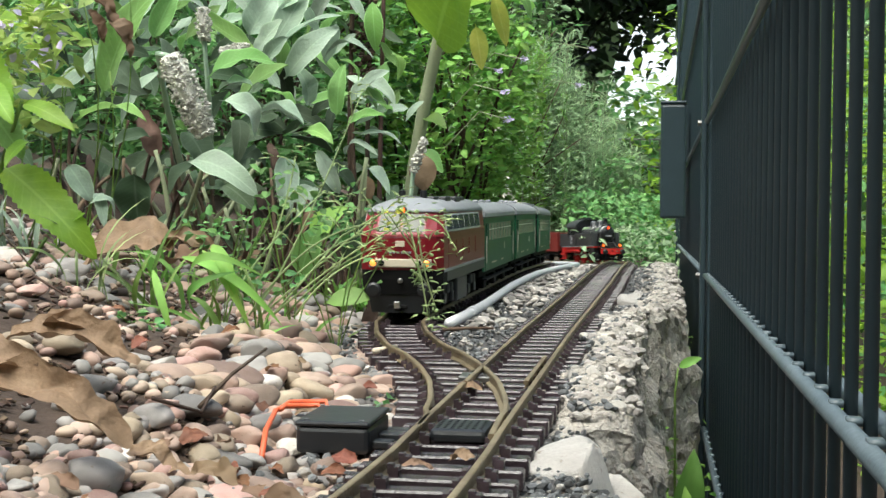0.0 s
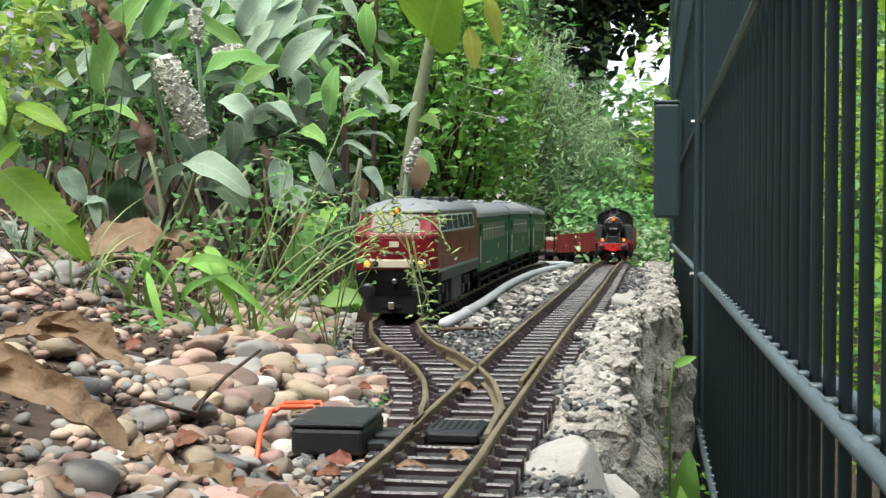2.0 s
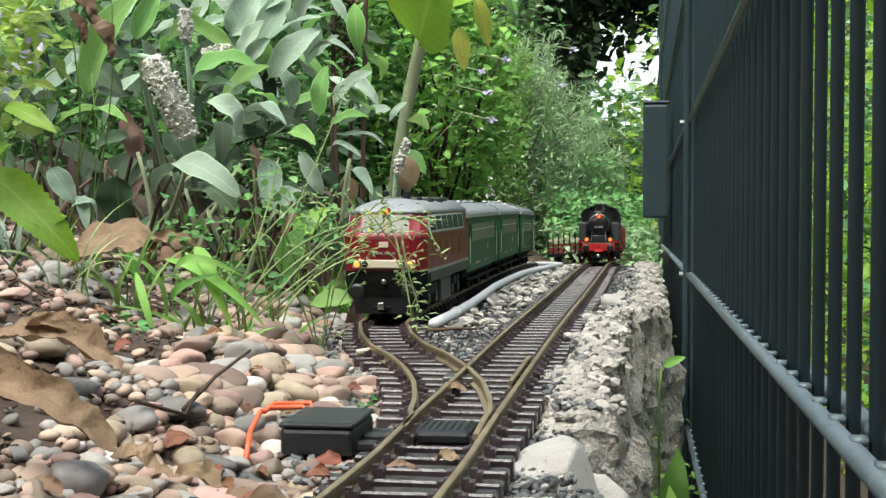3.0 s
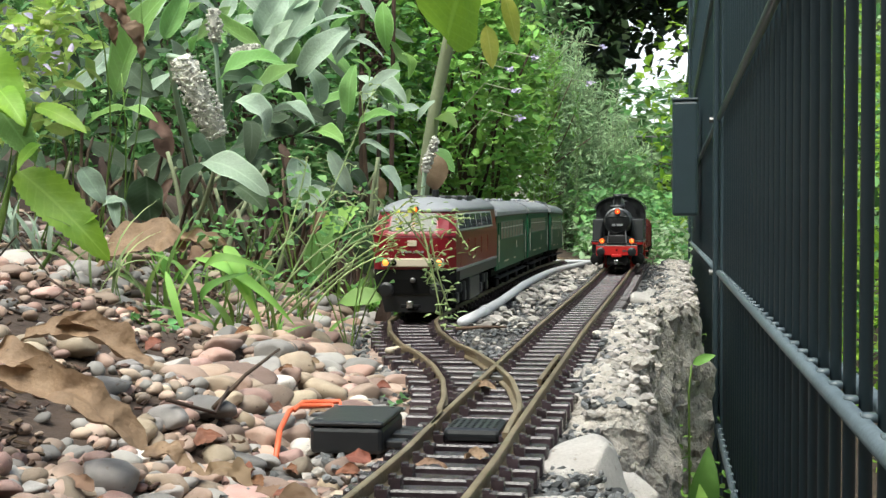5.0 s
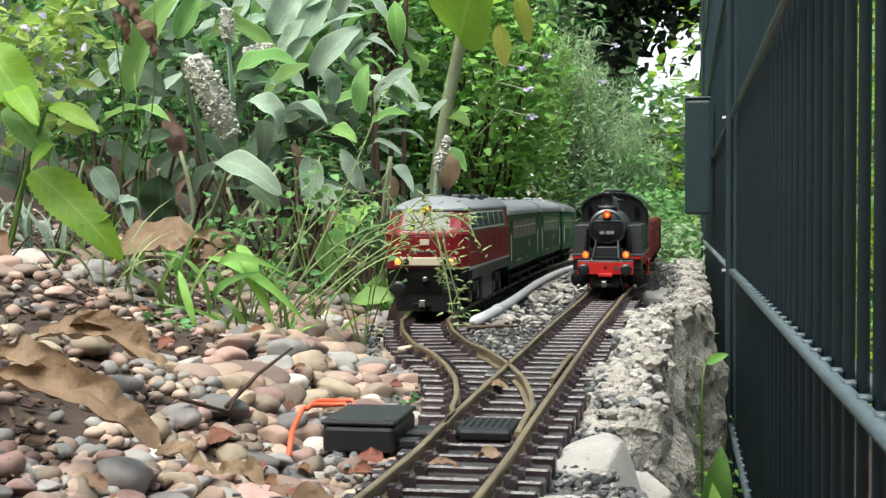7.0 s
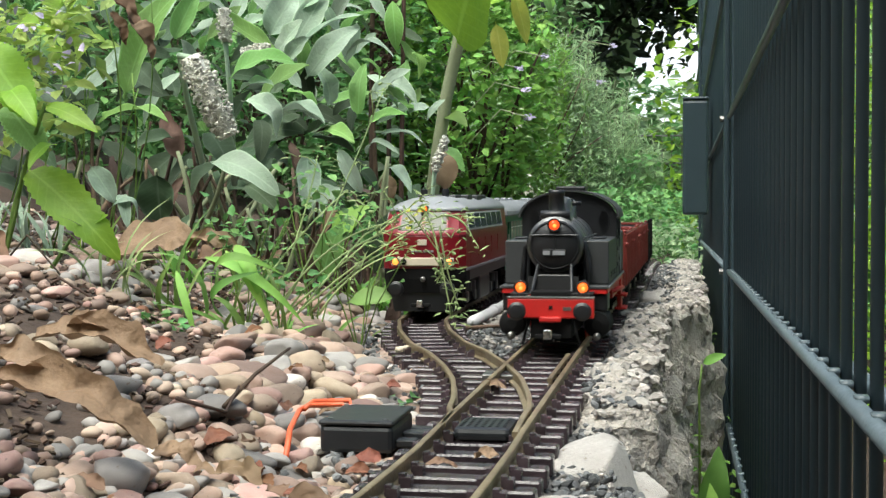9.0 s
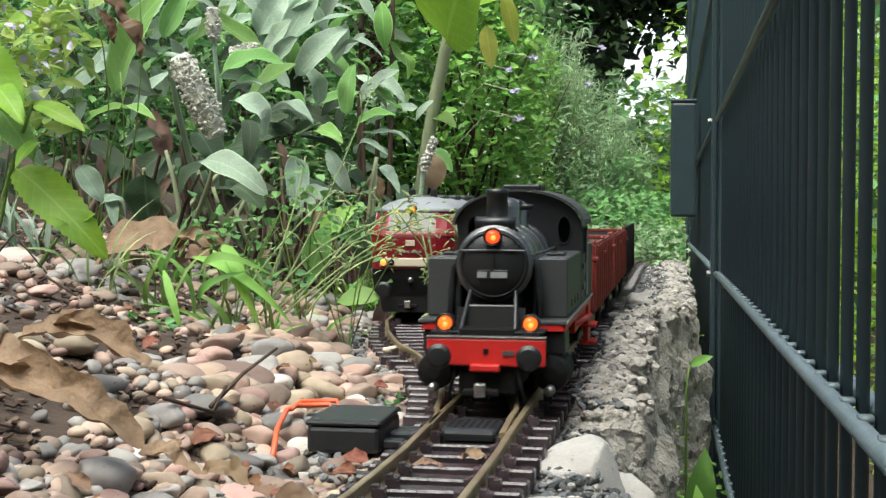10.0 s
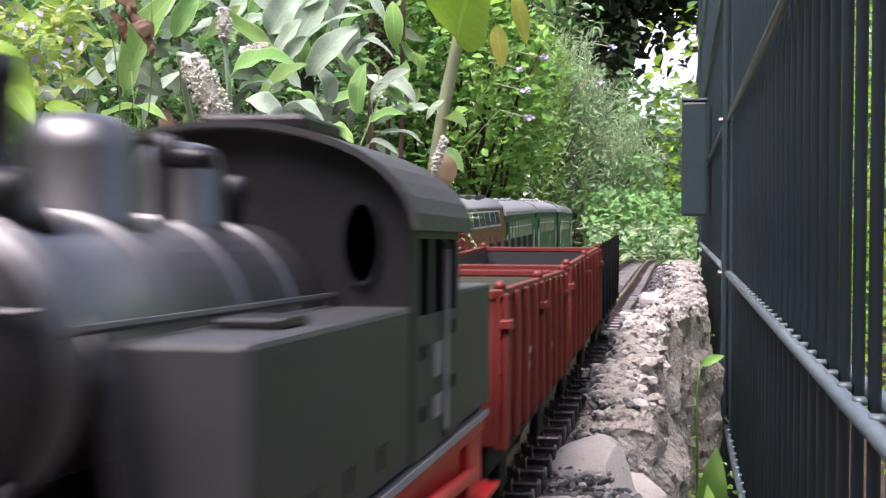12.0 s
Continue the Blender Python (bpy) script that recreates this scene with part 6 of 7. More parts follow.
def make_tall_plant():
    """A thick pale stem that carries a huge soft leaf and yellowing ones."""
    t = thing("mullein", "tall plant with a thick pale stem and huge soft leaves", "plant", m=pose(0, 0, 0))
    b = bmesh.new()
    rod([(-0.07, 2.02, 0.03), (-0.05, 2.01, 0.12), (-0.041, 2.0, 0.19), (-0.027, 2.0, 0.277), (-0.007, 2.0, 0.368), (0.0, 1.98, 0.44), (0.0, 2.0, 0.6)], 0.0105, 12, b, 0.0085)
    part("stem", b, "stalk", t, "thick pale stem", True)
    for a, c, w, mat, arch, face in (((-0.012, 1.99, 0.352), (0.035, 1.84, 0.475), 0.125, "lime", 0.05, 0.9), ((0.02, 1.98, 0.40), (0.125, 1.90, 0.425), 0.045, "lime", 0.15, 0.8),
                                     ((0.070, 1.95, 0.43), (0.090, 1.95, 0.352), 0.024, "yellow_leaf", 0.08, 0.9), ((0.045, 1.95, 0.385), (0.055, 1.95, 0.318), 0.026, "yellow_leaf", 0.1, 0.9),
                                     ((0.10, 1.95, 0.45), (0.125, 1.93, 0.385), 0.014, "felt_green", 0.15, 0.9),
                                     ((-0.04, 2.0, 0.2), (0.0, 1.95, 0.17), 0.03, "felt_green", 0.15, 0.7), ((-0.03, 2.0, 0.25), (0.005, 1.96, 0.235), 0.025, "leaf_fresh", 0.15, 0.6)):
        b = bmesh.new()
        leaf_into(b, a, c, w, face, arch, 0.3, 0.03, 12)
        part("leaf", b, mat, t, "yellowing leaf" if mat == "yellow_leaf" else "")
    b = bmesh.new()
    leaf_into(b, (-0.028, 1.75, 0.196), (-0.024, 1.74, 0.143), 0.036, 0.9, 0.1, 0.3, 0.05, 8, shape=1.0)
    part("dry_leaf", b, "dry_leaf", t, "dry brown leaf")
    b = bmesh.new()
    leaf_into(b, (-0.10, 1.75, 0.165), (-0.095, 1.74, 0.125), 0.022, 0.9, 0.1, 0.6, 0.1, 8)
    part("dry_leaf", b, "dry_leaf", t, "dry brown leaf")
    s = thing("withered_stalks", "grey-brown withered flower stalks with a hanging pod", "plant", m=pose(0, 0, 0))
    b = bmesh.new()
    for x in (-0.115, -0.105, -0.09, -0.125):
        b = bmesh.new()
        stems(b, (x, 1.9, 0.05), [(x + random.uniform(-0.01, 0.01), 1.88, 0.46)], 0.004, 0.003, 0.04)
        part("stalk", b, "brown_stalk", s, "", True)
    rng = random.Random(9)
    o = scatter("seed_mass", "rough dry seed heads", [(-0.108 + rng.gauss(0, 0.008), 1.88 + rng.gauss(0, 0.006), rng.uniform(0.30, 0.42), rng.uniform(0.002, 0.005)) for _ in range(160)], "brown_stalk", 0, 0.4)
    del o["category"]
    o.parent = s
    b = bmesh.new()
    leaf_into(b, (-0.097, 1.85, 0.40), (-0.092, 1.85, 0.333), 0.026, 0.9, 0.15, 0.5, 0.0, 10, shape=0.9, stalk=0.05)
    part("pod", b, "felt_green", s, "hanging pale green pod leaf")


def make_grass():
    """Wiry weeds with seed heads that lean over the siding, strap-leaved grass and clover on the bank."""
    rng = random.Random(31)
    w = thing("wiry_weed", "wiry flowering weed leaning across the siding", "plant", m=pose(0, 0, 0))
    b = bmesh.new()
    heads = []
    for base, mids, tip in (((-0.165, 1.20, 0.035), [(-0.13, 1.22, 0.09)], (-0.075, 1.27, 0.235)), ((-0.16, 1.20, 0.03), [(-0.10, 1.22, 0.105)], (0.005, 1.23, 0.119)),
                            ((-0.15, 1.20, 0.03), [(-0.09, 1.21, 0.10), (-0.05, 1.20, 0.123)], (-0.012, 1.20, 0.070)), ((-0.15, 1.2, 0.03), [(-0.08, 1.2, 0.09)], (-0.02, 1.2, 0.118)),
                            ((-0.17, 1.19, 0.03), [(-0.12, 1.2, 0.10)], (-0.06, 1.21, 0.112)), ((-0.14, 1.21, 0.03), [(-0.09, 1.2, 0.08)], (-0.052, 1.2, 0.092)),
                            ((-0.16, 1.22, 0.03), [(-0.10, 1.23, 0.085)], (-0.04, 1.24, 0.133)), ((-0.13, 1.2, 0.03), [(-0.10, 1.19, 0.07)], (-0.06, 1.19, 0.085)),
                            ((-0.042, 1.2, 0.124), [(-0.030, 1.2, 0.122)], (-0.020, 1.2, 0.062)), ((-0.022, 1.2, 0.108), [(-0.018, 1.19, 0.075)], (-0.005, 1.19, 0.036)),
                            ((-0.03, 1.2, 0.11), [(-0.022, 1.19, 0.085)], (-0.012, 1.19, 0.028)), ((-0.018, 1.2, 0.118), [(0.0, 1.2, 0.115)], (0.008, 1.2, 0.095)),
                            ((-0.17, 1.2, 0.04), [(-0.14, 1.2, 0.12)], (-0.13, 1.2, 0.17)), ((-0.19, 1.19, 0.04), [(-0.15, 1.2, 0.10)], (-0.105, 1.21, 0.14))):
        pts = [Vector(base)] + [Vector(m) for m in mids] + [Vector(tip)]
        line = []
        for i in range(13):
            s = i / 12
            if len(pts) == 3:
                line.append((1 - s) ** 2 * pts[0] + 2 * s * (1 - s) * (pts[1] * 1.25 - (pts[0] + pts[2]) * 0.125) + s * s * pts[2])
            else:
                k = min(int(s * 3), 2)
                line.append(pts[k].lerp(pts[k + 1], s * 3 - k))
        b = bmesh.new()
        rod(line, 0.0011, 5, b, 0.0006)
        for s in (5, 7, 9, 11):
            if rng.random() < 0.75:
                q = line[s] + Vector((rng.uniform(-0.02, 0.02), rng.uniform(-0.01, 0.01), rng.uniform(-0.004, 0.022)))
                rod([line[s], line[s].lerp(q, 0.5) + Vector((0, 0, 0.003)), q], 0.0006, 4, b, 0.0004)
                heads.append(q)
        part("stem", b, "straw", w, "thin pale green stem", True)
        heads += [line[-1], line[-1] + Vector((0.002, 0, -0.006)), line[-1] + Vector((-0.003, 0, 0.005))]
    o = scatter("seed_mass", "small green and buff seed heads", [(q.x, q.y, q.z, rng.uniform(0.0012, 0.0024)) for q in heads], "straw", 0, 0.3)
    del o["category"]
    o.parent = w
    leaves("foliage", "narrow pale green leaflets", "", [(h.x + rng.uniform(-0.008, 0.008), h.y, h.z + rng.uniform(-0.01, 0.008)) for h in heads for _ in range(3)], "straw", 0.011, (0.12, 0.2), parent=w)
    leaves("buds", "tiny yellow flower buds", "", [(-0.045 + rng.uniform(-0.01, 0.008), 1.195, 0.118 + rng.uniform(-0.012, 0.01)) for _ in range(12)], "yellow_leaf", 0.006, (0.8, 1.0), parent=w)
    # broad leaves at the foot of the weed, by the diesel
    for a, c, wd, mat, face in (((-0.140, 1.33, 0.055), (-0.118, 1.31, 0.110), 0.030, "felt_green", 0.9), ((-0.128, 1.46, 0.020), (-0.070, 1.455, 0.028), 0.024, "grass", 0.7),
                                ((-0.135, 1.36, 0.09), (-0.095, 1.35, 0.125), 0.028, "leaf_fresh", 0.7), ((-0.10, 1.5, 0.05), (-0.075, 1.48, 0.12), 0.04, "felt_dark_shaded", 0.8)):
        b = bmesh.new()
        leaf_into(b, a, c, wd, face, 0.1, 0.2, 0.03, 10)
        o = link("ground_leaf", b, mat)
        tagged(o, "broad green leaf growing beside the siding", "leaf", "broad ground leaves")
    # strap-leaved clumps
    for k, (cx, cy, n, mat, l0, l1) in enumerate(((-0.185, 1.14, 9, "grass", 0.04, 0.09), (-0.155, 1.17, 12, "leaf_fresh", 0.02, 0.05), (-0.24, 1.14, 8, "grass", 0.05, 0.11),
                                                  (-0.285, 1.12, 9, "straw", 0.06, 0.13), (-0.14, 1.38, 8, "leaf_fresh", 0.02, 0.05), (-0.36, 1.36, 14, "grass", 0.04, 0.08),
                                                  (-0.43, 1.30, 16, "felt", 0.05, 0.09), (-0.11, 1.60, 40, "leaf_fresh", 0.04, 0.08), (-0.22, 1.42, 22, "grass", 0.03, 0.07), (-0.30, 1.46, 18, "leaf_fresh", 0.03, 0.07))):
        b = bmesh.new()
        for _ in range(n):
            x, y = cx + rng.gauss(0, 0.018), cy + rng.gauss(0, 0.015)
            a, l = rng.uniform(0, 6.28), rng.uniform(l0, l1)
            z = ground_z(x, y)
            h = rng.uniform(0.35, 0.95)
            leaf_into(b, (x, y, z), (x + l * math.cos(a) * (1.2 - h), y + l * math.sin(a) * (1.0 - h * 0.7), z + l * h), rng.uniform(0.002, 0.0055) * (2.0 if rng.random() < 0.15 else 1), rng.uniform(0, 0.8), rng.uniform(0.1, 0.35), 0.3, 0, 7, shape=0.7, stalk=0.0)
        tagged(link("grass_tuft", b, mat), "green tuft of narrow strap leaves among pebbles", "grass", "grass tufts", "stuff")
    # the drooping arched leaves of the near clump
    b = bmesh.new()
    for a, c, wd, arch in (((-0.20, 1.12, 0.035), (-0.165, 1.09, 0.075), 0.010, 0.4), ((-0.21, 1.12, 0.06), (-0.145, 1.10, 0.070), 0.009, 0.5), ((-0.215, 1.12, 0.085), (-0.13, 1.10, 0.03), 0.009, 0.2),
                           ((-0.20, 1.13, 0.09), (-0.155, 1.1, 0.025), 0.008, 0.2), ((-0.235, 1.1, 0.075), (-0.215, 1.08, 0.02), 0.007, 0.15), ((-0.19, 1.12, 0.095), (-0.165, 1.1, 0.05), 0.012, 0.25)):
        leaf_into(b, a, c, wd, 0.7, arch, 0.3, 0, 9, shape=0.75, stalk=0)
    tagged(link("strap_leaves", b, "leaf_fresh"), "arching bright green grass leaves on the bank", "grass")
    # clover and small seedlings
    for cx, cy, cz, n, r in ((-0.195, 1.20, 0.105, 60, 0.022), (-0.165, 1.21, 0.06, 50, 0.02), (-0.31, 1.0, 0.035, 12, 0.012), (-0.235, 1.02, 0.035, 60, 0.014), (-0.14, 1.27, 0.13, 70, 0.03), (-0.10, 1.28, 0.10, 70, 0.03), (-0.045, 0.905, -0.004, 9, 0.006)):
        cl = thing("clover", "small bright green seedling with rounded leaflets", "plant", "small seedlings", pose(0, 0, 0))
        pts = [(cx + rng.gauss(0, r), cy + rng.gauss(0, r * 0.6), cz + rng.gauss(0, r * 0.5)) for _ in range(n)]
        leaves("foliage", "", "", pts, "leaf_mid", 0.010, (0.7, 0.95), parent=cl)
        for p in pts[::14]:
            b = bmesh.new()
            rod([(cx, cy, ground_z(cx, cy) - 0.003), (p[0] * 0.4 + cx * 0.6, p[1], (p[2] + ground_z(cx, cy)) / 2), p], 0.0007, 4, b)
            part("stem", b, "grass", cl)


def make_bushes():
    """Shrubs behind the trains, feathery fronds, the far hedge, and the dark tree."""
    rng = random.Random(77)
    for name, label, mats, n, c, r, size, shape, gap, grain in (
            ("shrub", "fresh green shrub with small lobed leaves", ("leaf_fresh", "leaf_fresh"), 5200, (-0.01, 2.75, 0.34), (0.22, 0.26, 0.34), 0.022, (0.5, 0.8), -0.1, 9),
            ("shrub", "dark green shrub behind the felted plant", ("leaf_mid", "leaf_mid"), 13000, (-0.52, 2.75, 0.40), (0.56, 0.42, 0.50), 0.032, (0.3, 0.5), -0.3, 6),
            ("shrub", "tangled pale green shrub beyond the coaches", ("leaf_pale", "leaf_pale"), 7000, (0.18, 4.95, 0.24), (0.40, 0.30, 0.46), 0.026, (0.15, 0.3), -0.1, 6),
            ("shrub", "tall green shrub at the garden's end", ("leaf_mid", "leaf_pale"), 7000, (-0.25, 5.8, 0.75), (0.9, 0.5, 0.95), 0.045, (0.3, 0.5), -0.15, 3)):
        t = thing(name, label, "shrub", "shrubs", pose(0, 0, 0))
        for k, m in enumerate(mats):
            leaves("foliage", "", "", cloud(n // 2, c, r, 13 + k + int(c[1] * 10), gap, grain), m, size, shape, parent=t)
        for _ in range(26):
            b = bmesh.new()
            x, y = c[0] + rng.uniform(-0.4, 0.4) * r[0], c[1] + rng.uniform(-0.3, 0.3) * r[1]
            stems(b, (x, y, ground_z(x, y) - 0.02), [(c[0] + rng.uniform(-0.8, 0.8) * r[0], c[1] + rng.uniform(-0.7, 0.5) * r[1], c[2] + rng.uniform(-0.2, 0.7) * r[2])], 0.005, 0.002)
            part("branch", b, "brown_stalk", t, "", True)
    # feathery upright fronds
    for k, (cx, cy, top, n) in enumerate(((0.27, 4.95, 0.74, 95), (0.37, 5.10, 0.72, 95), (0.47, 5.2, 0.60, 80), (0.16, 5.0, 0.66, 70), (0.58, 5.4, 0.44, 70), (0.68, 5.6, 0.34, 60))):
        t = thing("feathery_shrub", "tall feathery grey-green shrub with upright fronds", "shrub", "feathery shrubs", pose(0, 0, 0))
        b = bmesh.new()
        spots = []
        for _ in range(n):
            x, y = cx + rng.gauss(0, 0.05), cy + rng.gauss(0, 0.08)
            g = ground_z(x, y)
            tip = Vector((x + rng.gauss(0, 0.04), y + rng.gauss(0, 0.04), g + (top - g) * rng.uniform(0.6, 1.05)))
            rod([(x, y, g), (x, y, (g + tip.z) / 2), tip], 0.0018, 4, b, 0.0008)
            for i in range(90):
                s = 0.2 + 0.8 * i / 90
                spots.append((x + (tip.x - x) * s + rng.gauss(0, 0.010), y + (tip.y - y) * s + rng.gauss(0, 0.010), g + (tip.z - g) * s))
        part("stem_mass", b, "stalk", t)["kind"] = "stuff"
        leaves("fronds", "fine feathery needles", "", spots, "leaf_pale" if k % 3 else "leaf_fresh", 0.036, (0.10, 0.18), droop=-0.5, up=0.6, parent=t)
    # pale flower clusters and lilac blooms
    leaves("pale_blossom", "small creamy blossom clusters in the shrubs", "blossom", [p for c in ((0.205, 4.5, 0.22), (0.22, 4.5, 0.16), (0.25, 4.5, 0.10), (0.185, 4.6, 0.36), (0.17, 4.6, 0.42)) for p in cloud(50, c, (0.025, 0.02, 0.035), 3, -0.5)], "cream", 0.012, (0.5, 0.9))
    for x, y, z in ((0.10, 2.45, 0.365), (0.145, 2.45, 0.385), (0.105, 2.35, 0.318), (0.115, 2.35, 0.27), (0.285, 2.6, 0.42), (0.30, 3.0, 0.385)):
        f = thing("lilac_flower", "small lilac flower on a thin stem", "flower", "lilac flowers", pose(x, y, z))
        leaves("petals", "", "", [(rng.gauss(0, 0.003), rng.gauss(0, 0.003), rng.gauss(0, 0.002)) for _ in range(22)], "lilac", 0.008, (0.5, 0.8), parent=f)
        b = bmesh.new()
        rod([(0, 0, 0), (-0.05, 0.08, 0.02), (-0.13, 0.2, -0.06)], 0.0011, 5, b)
        part("stem", b, "stalk", f)
    # the hedge that closes the garden, and the growth beyond the fence
    low, mid, high = [], [], []
    for _ in range(30000):
        x = rng.uniform(-5.5, 6.5)
        y = 7.6 + rng.gauss(0, 0.35)
        px = x / y
        top = 2.6 if px < 0.07 else (0.89 if px < 0.19 else 1.1 if px < 0.4 else 1.9)
        top += 0.25 * noise.noise(Vector((x * 1.3, 0, 0)))
        z = -0.3 + (top + 0.3) * rng.random() ** 0.9
        if noise.noise(Vector((x * 2.2, y * 2.2, z * 2.2))) < -0.18:
            continue
        (low if rng.random() < 0.5 else mid).append((x, y, z))
    hd = thing("hedge", "tall mixed green hedge closing the garden's end", "hedge", m=pose(0, 0, 0))
    for spots, m in ((low, "leaf_mid"), (mid, "leaf_pale")):
        leaves("foliage", "", "", spots, m, 0.085, (0.3, 0.6), parent=hd)
    for name, label, n, xs, ys, zs, mat, size in (
            ("undergrowth", "leafy green undergrowth at the wall's far end", 5000, (0.42, 1.05), (4.3, 6.2), (-0.10, 0.16), "leaf_mid", 0.030),
            ("undergrowth", "mixed green undergrowth behind the track's bend", 6000, (-0.6, 0.75), (5.0, 6.6), (-0.10, 0.30), "leaf_mid", 0.034),
            ("undergrowth", "pale weeds around the end of the wall", 3500, (0.40, 0.95), (3.9, 6.0), (-0.14, 0.05), "leaf_pale", 0.026),
            ("undergrowth", "bright leafy growth on the far side of the fence", 9000, (0.75, 1.9), (0.6, 6.5), (-0.35, 1.1), "lime", 0.045),
            ("undergrowth", "darker leafy growth on the far side of the fence", 5000, (0.9, 2.2), (0.8, 6.5), (-0.35, 1.4), "leaf_mid", 0.05),
            ("undergrowth", "green weeds in the gap between wall and fence", 700, (0.0, 0.06), (0.9, 3.4), (-0.32, -0.12), "leaf_fresh", 0.014)):
        spots = []
        while len(spots) < n:
            x, y = rng.uniform(*xs), rng.uniform(*ys)
            if xs[1] < 0.1:
                x = wall_edge(y) + 0.012 + x
            z = zs[0] + (zs[1] - zs[0]) * rng.random() ** 1.3
            if zs[1] > 1 and rng.random() < z * 0.6:
                continue
            if noise.noise(Vector((x * 7, y * 5, z * 7))) < -0.15:
                continue
            spots.append((x, y, z))
        leaves(name, label, "undergrowth", spots, mat, size, (0.35, 0.7))
    # the bright overcast sky low behind the trees
    b = bmesh.new()
    b.faces.new([b.verts.new(p) for p in ((-70, 80, -4), (70, 80, -4), (70, 80, 45), (-70, 80, 45))])
    tagged(link("backdrop_sky", b, "overcast"), "bright white overcast sky low behind the trees", "sky", kind="structure")
    # the dark tree
    t = thing("tree", "dark-leaved tree overhanging the garden's end", "tree", m=pose(0, 0, 0))
    b = bmesh.new()
    rod([(1.55, 7.0, -0.3), (1.35, 6.8, 0.6), (1.13, 6.5, 1.15), (1.05, 6.4, 1.6), (0.9, 6.4, 2.4)], 0.06, 12, b, 0.03)
    part("trunk", b, "bark", t, "", True)
    spots = []
    for k in range(26):
        s = Vector((1.08 + rng.uniform(-0.05, 0.1), 6.45, rng.uniform(1.05, 2.0)))
        e = Vector((rng.uniform(0.15, 1.35), 6.2 + rng.uniform(-0.5, 0.5), rng.uniform(0.62, 1.9)))
        mid = s.lerp(e, 0.5) + Vector((0, 0, 0.12))
        b = bmesh.new()
        rod([s, mid, e], 0.016, 6, b, 0.004)
        part("limb", b, "bark", t, "", True)
        for i in range(400):
            u = 0.25 + 0.8 * rng.random()
            p = (1 - u) ** 2 * s + 2 * u * (1 - u) * mid + u * u * e
            q = p + Vector((rng.gauss(0, 0.09), rng.gauss(0, 0.12), rng.gauss(0, 0.07) - 0.02))
            if q.z > 0.50:
                spots.append(q[:])
    leaves("crown", "dark purplish green leaves", "", spots, "leaf_dark", 0.072, (0.5, 0.7), droop=0.5, parent=t)


def make_litter():
    """Large dry leaves, twigs, the switch motor with its orange wire, the white conduit."""
    for k, (mat, label, pieces) in enumerate((
            ("dry_pale", "large curled dry brown leaf on the bank", [((-0.318, 1.21, 0.080), (-0.235, 1.20, 0.088), 0.062, 0.9), ((-0.25, 1.20, 0.094), (-0.200, 1.21, 0.086), 0.026, 1.3)]),
            ("dry_pale", "crumpled light brown leaf on the pebbles", [((-0.232, 0.72, 0.062), (-0.160, 0.715, 0.044), 0.024, 1.7), ((-0.215, 0.725, 0.066), (-0.185, 0.72, 0.062), 0.016, 1.9)]),
            ("dry_pale", "big rolled light brown leaf on the pebbles", [((-0.220, 0.60, 0.054), (-0.139, 0.592, 0.026), 0.030, 1.5), ((-0.225, 0.61, 0.060), (-0.172, 0.605, 0.050), 0.018, 1.9)]),
            ("dry_leaf", "dark brown withered leaf hanging in the plants", [((-0.340, 1.25, 0.335), (-0.300, 1.25, 0.288), 0.022, 1.2), ((-0.308, 1.25, 0.300), (-0.287, 1.25, 0.264), 0.020, 1.4), ((-0.324, 1.25, 0.305), (-0.312, 1.25, 0.274), 0.013, 1.4)]),
            ("dry_leaf", "curled dry brown fallen leaf", [((-0.255, 1.24, 0.072), (-0.215, 1.22, 0.075), 0.03, 1.2)]),
            ("dry_leaf", "curled dry brown fallen leaf", [((-0.40, 1.08, 0.110), (-0.365, 1.07, 0.085), 0.03, 1.6)]),
            ("dry_pale", "small dry brown leaf scrap between the rails", [((0.008, 0.925, 0.004), (0.028, 0.918, 0.004), 0.009, 1.0)]),
            ("dry_leaf", "small dry brown leaf scrap", [((-0.112, 0.600, 0.012), (-0.090, 0.592, 0.008), 0.014, 1.2)]),
            ("dry_pale", "small dry brown leaf scrap", [((-0.140, 0.605, 0.020), (-0.118, 0.600, 0.014), 0.012, 1.2)]),
            ("dry_leaf", "small dry brown leaf scrap", [((-0.078, 0.575, 0.004), (-0.056, 0.57, 0.003), 0.013, 1.2)]),
            ("dry_pale", "small dry brown leaf scrap between the rails", [((0.004, 0.675, 0.004), (0.016, 0.67, 0.005), 0.008, 1.4)]),
            ("dry_leaf", "small dry brown leaf scrap", [((-0.02, 0.66, 0.003), (-0.004, 0.655, 0.003), 0.006, 1.0)]),
            ("dry_leaf", "curled dry brown fallen leaf", [((-0.17, 0.79, 0.028), (-0.150, 0.76, 0.016), 0.008, 1.5)]))):
        b = bmesh.new()
        for a, c, w, curl in pieces:
            crumpled(b, a, c, w, curl, k * 1.7 + w * 40)
        tagged(link("dry_leaf", b, mat), label, "leaf", "dry leaves")
    rng = random.Random(58)
    for k in range(34):
        y = rng.uniform(0.52, 0.74) if k < 22 else rng.uniform(0.8, 1.15)
        x = left_edge(y) + (rng.uniform(-0.075, 0.028) if k < 22 else rng.uniform(-0.24, -0.02))
        l, a = rng.uniform(0.009, 0.018), rng.uniform(0, 6.28)
        z = ground_z(x, y) + rng.uniform(0.006, 0.010)
        b = bmesh.new()
        crumpled(b, (x, y, z), (x + l * math.cos(a), y + l * math.sin(a), z + rng.uniform(0.0, 0.004)), l * rng.uniform(0.5, 0.8), rng.uniform(0.8, 1.8), k * 2.3, 0.15, 10)
        tagged(link("dry_leaf", b, "rust_leaf" if k % 3 else "dry_leaf"), "small curled russet leaf scrap among the pebbles", "leaf", "dry leaves")
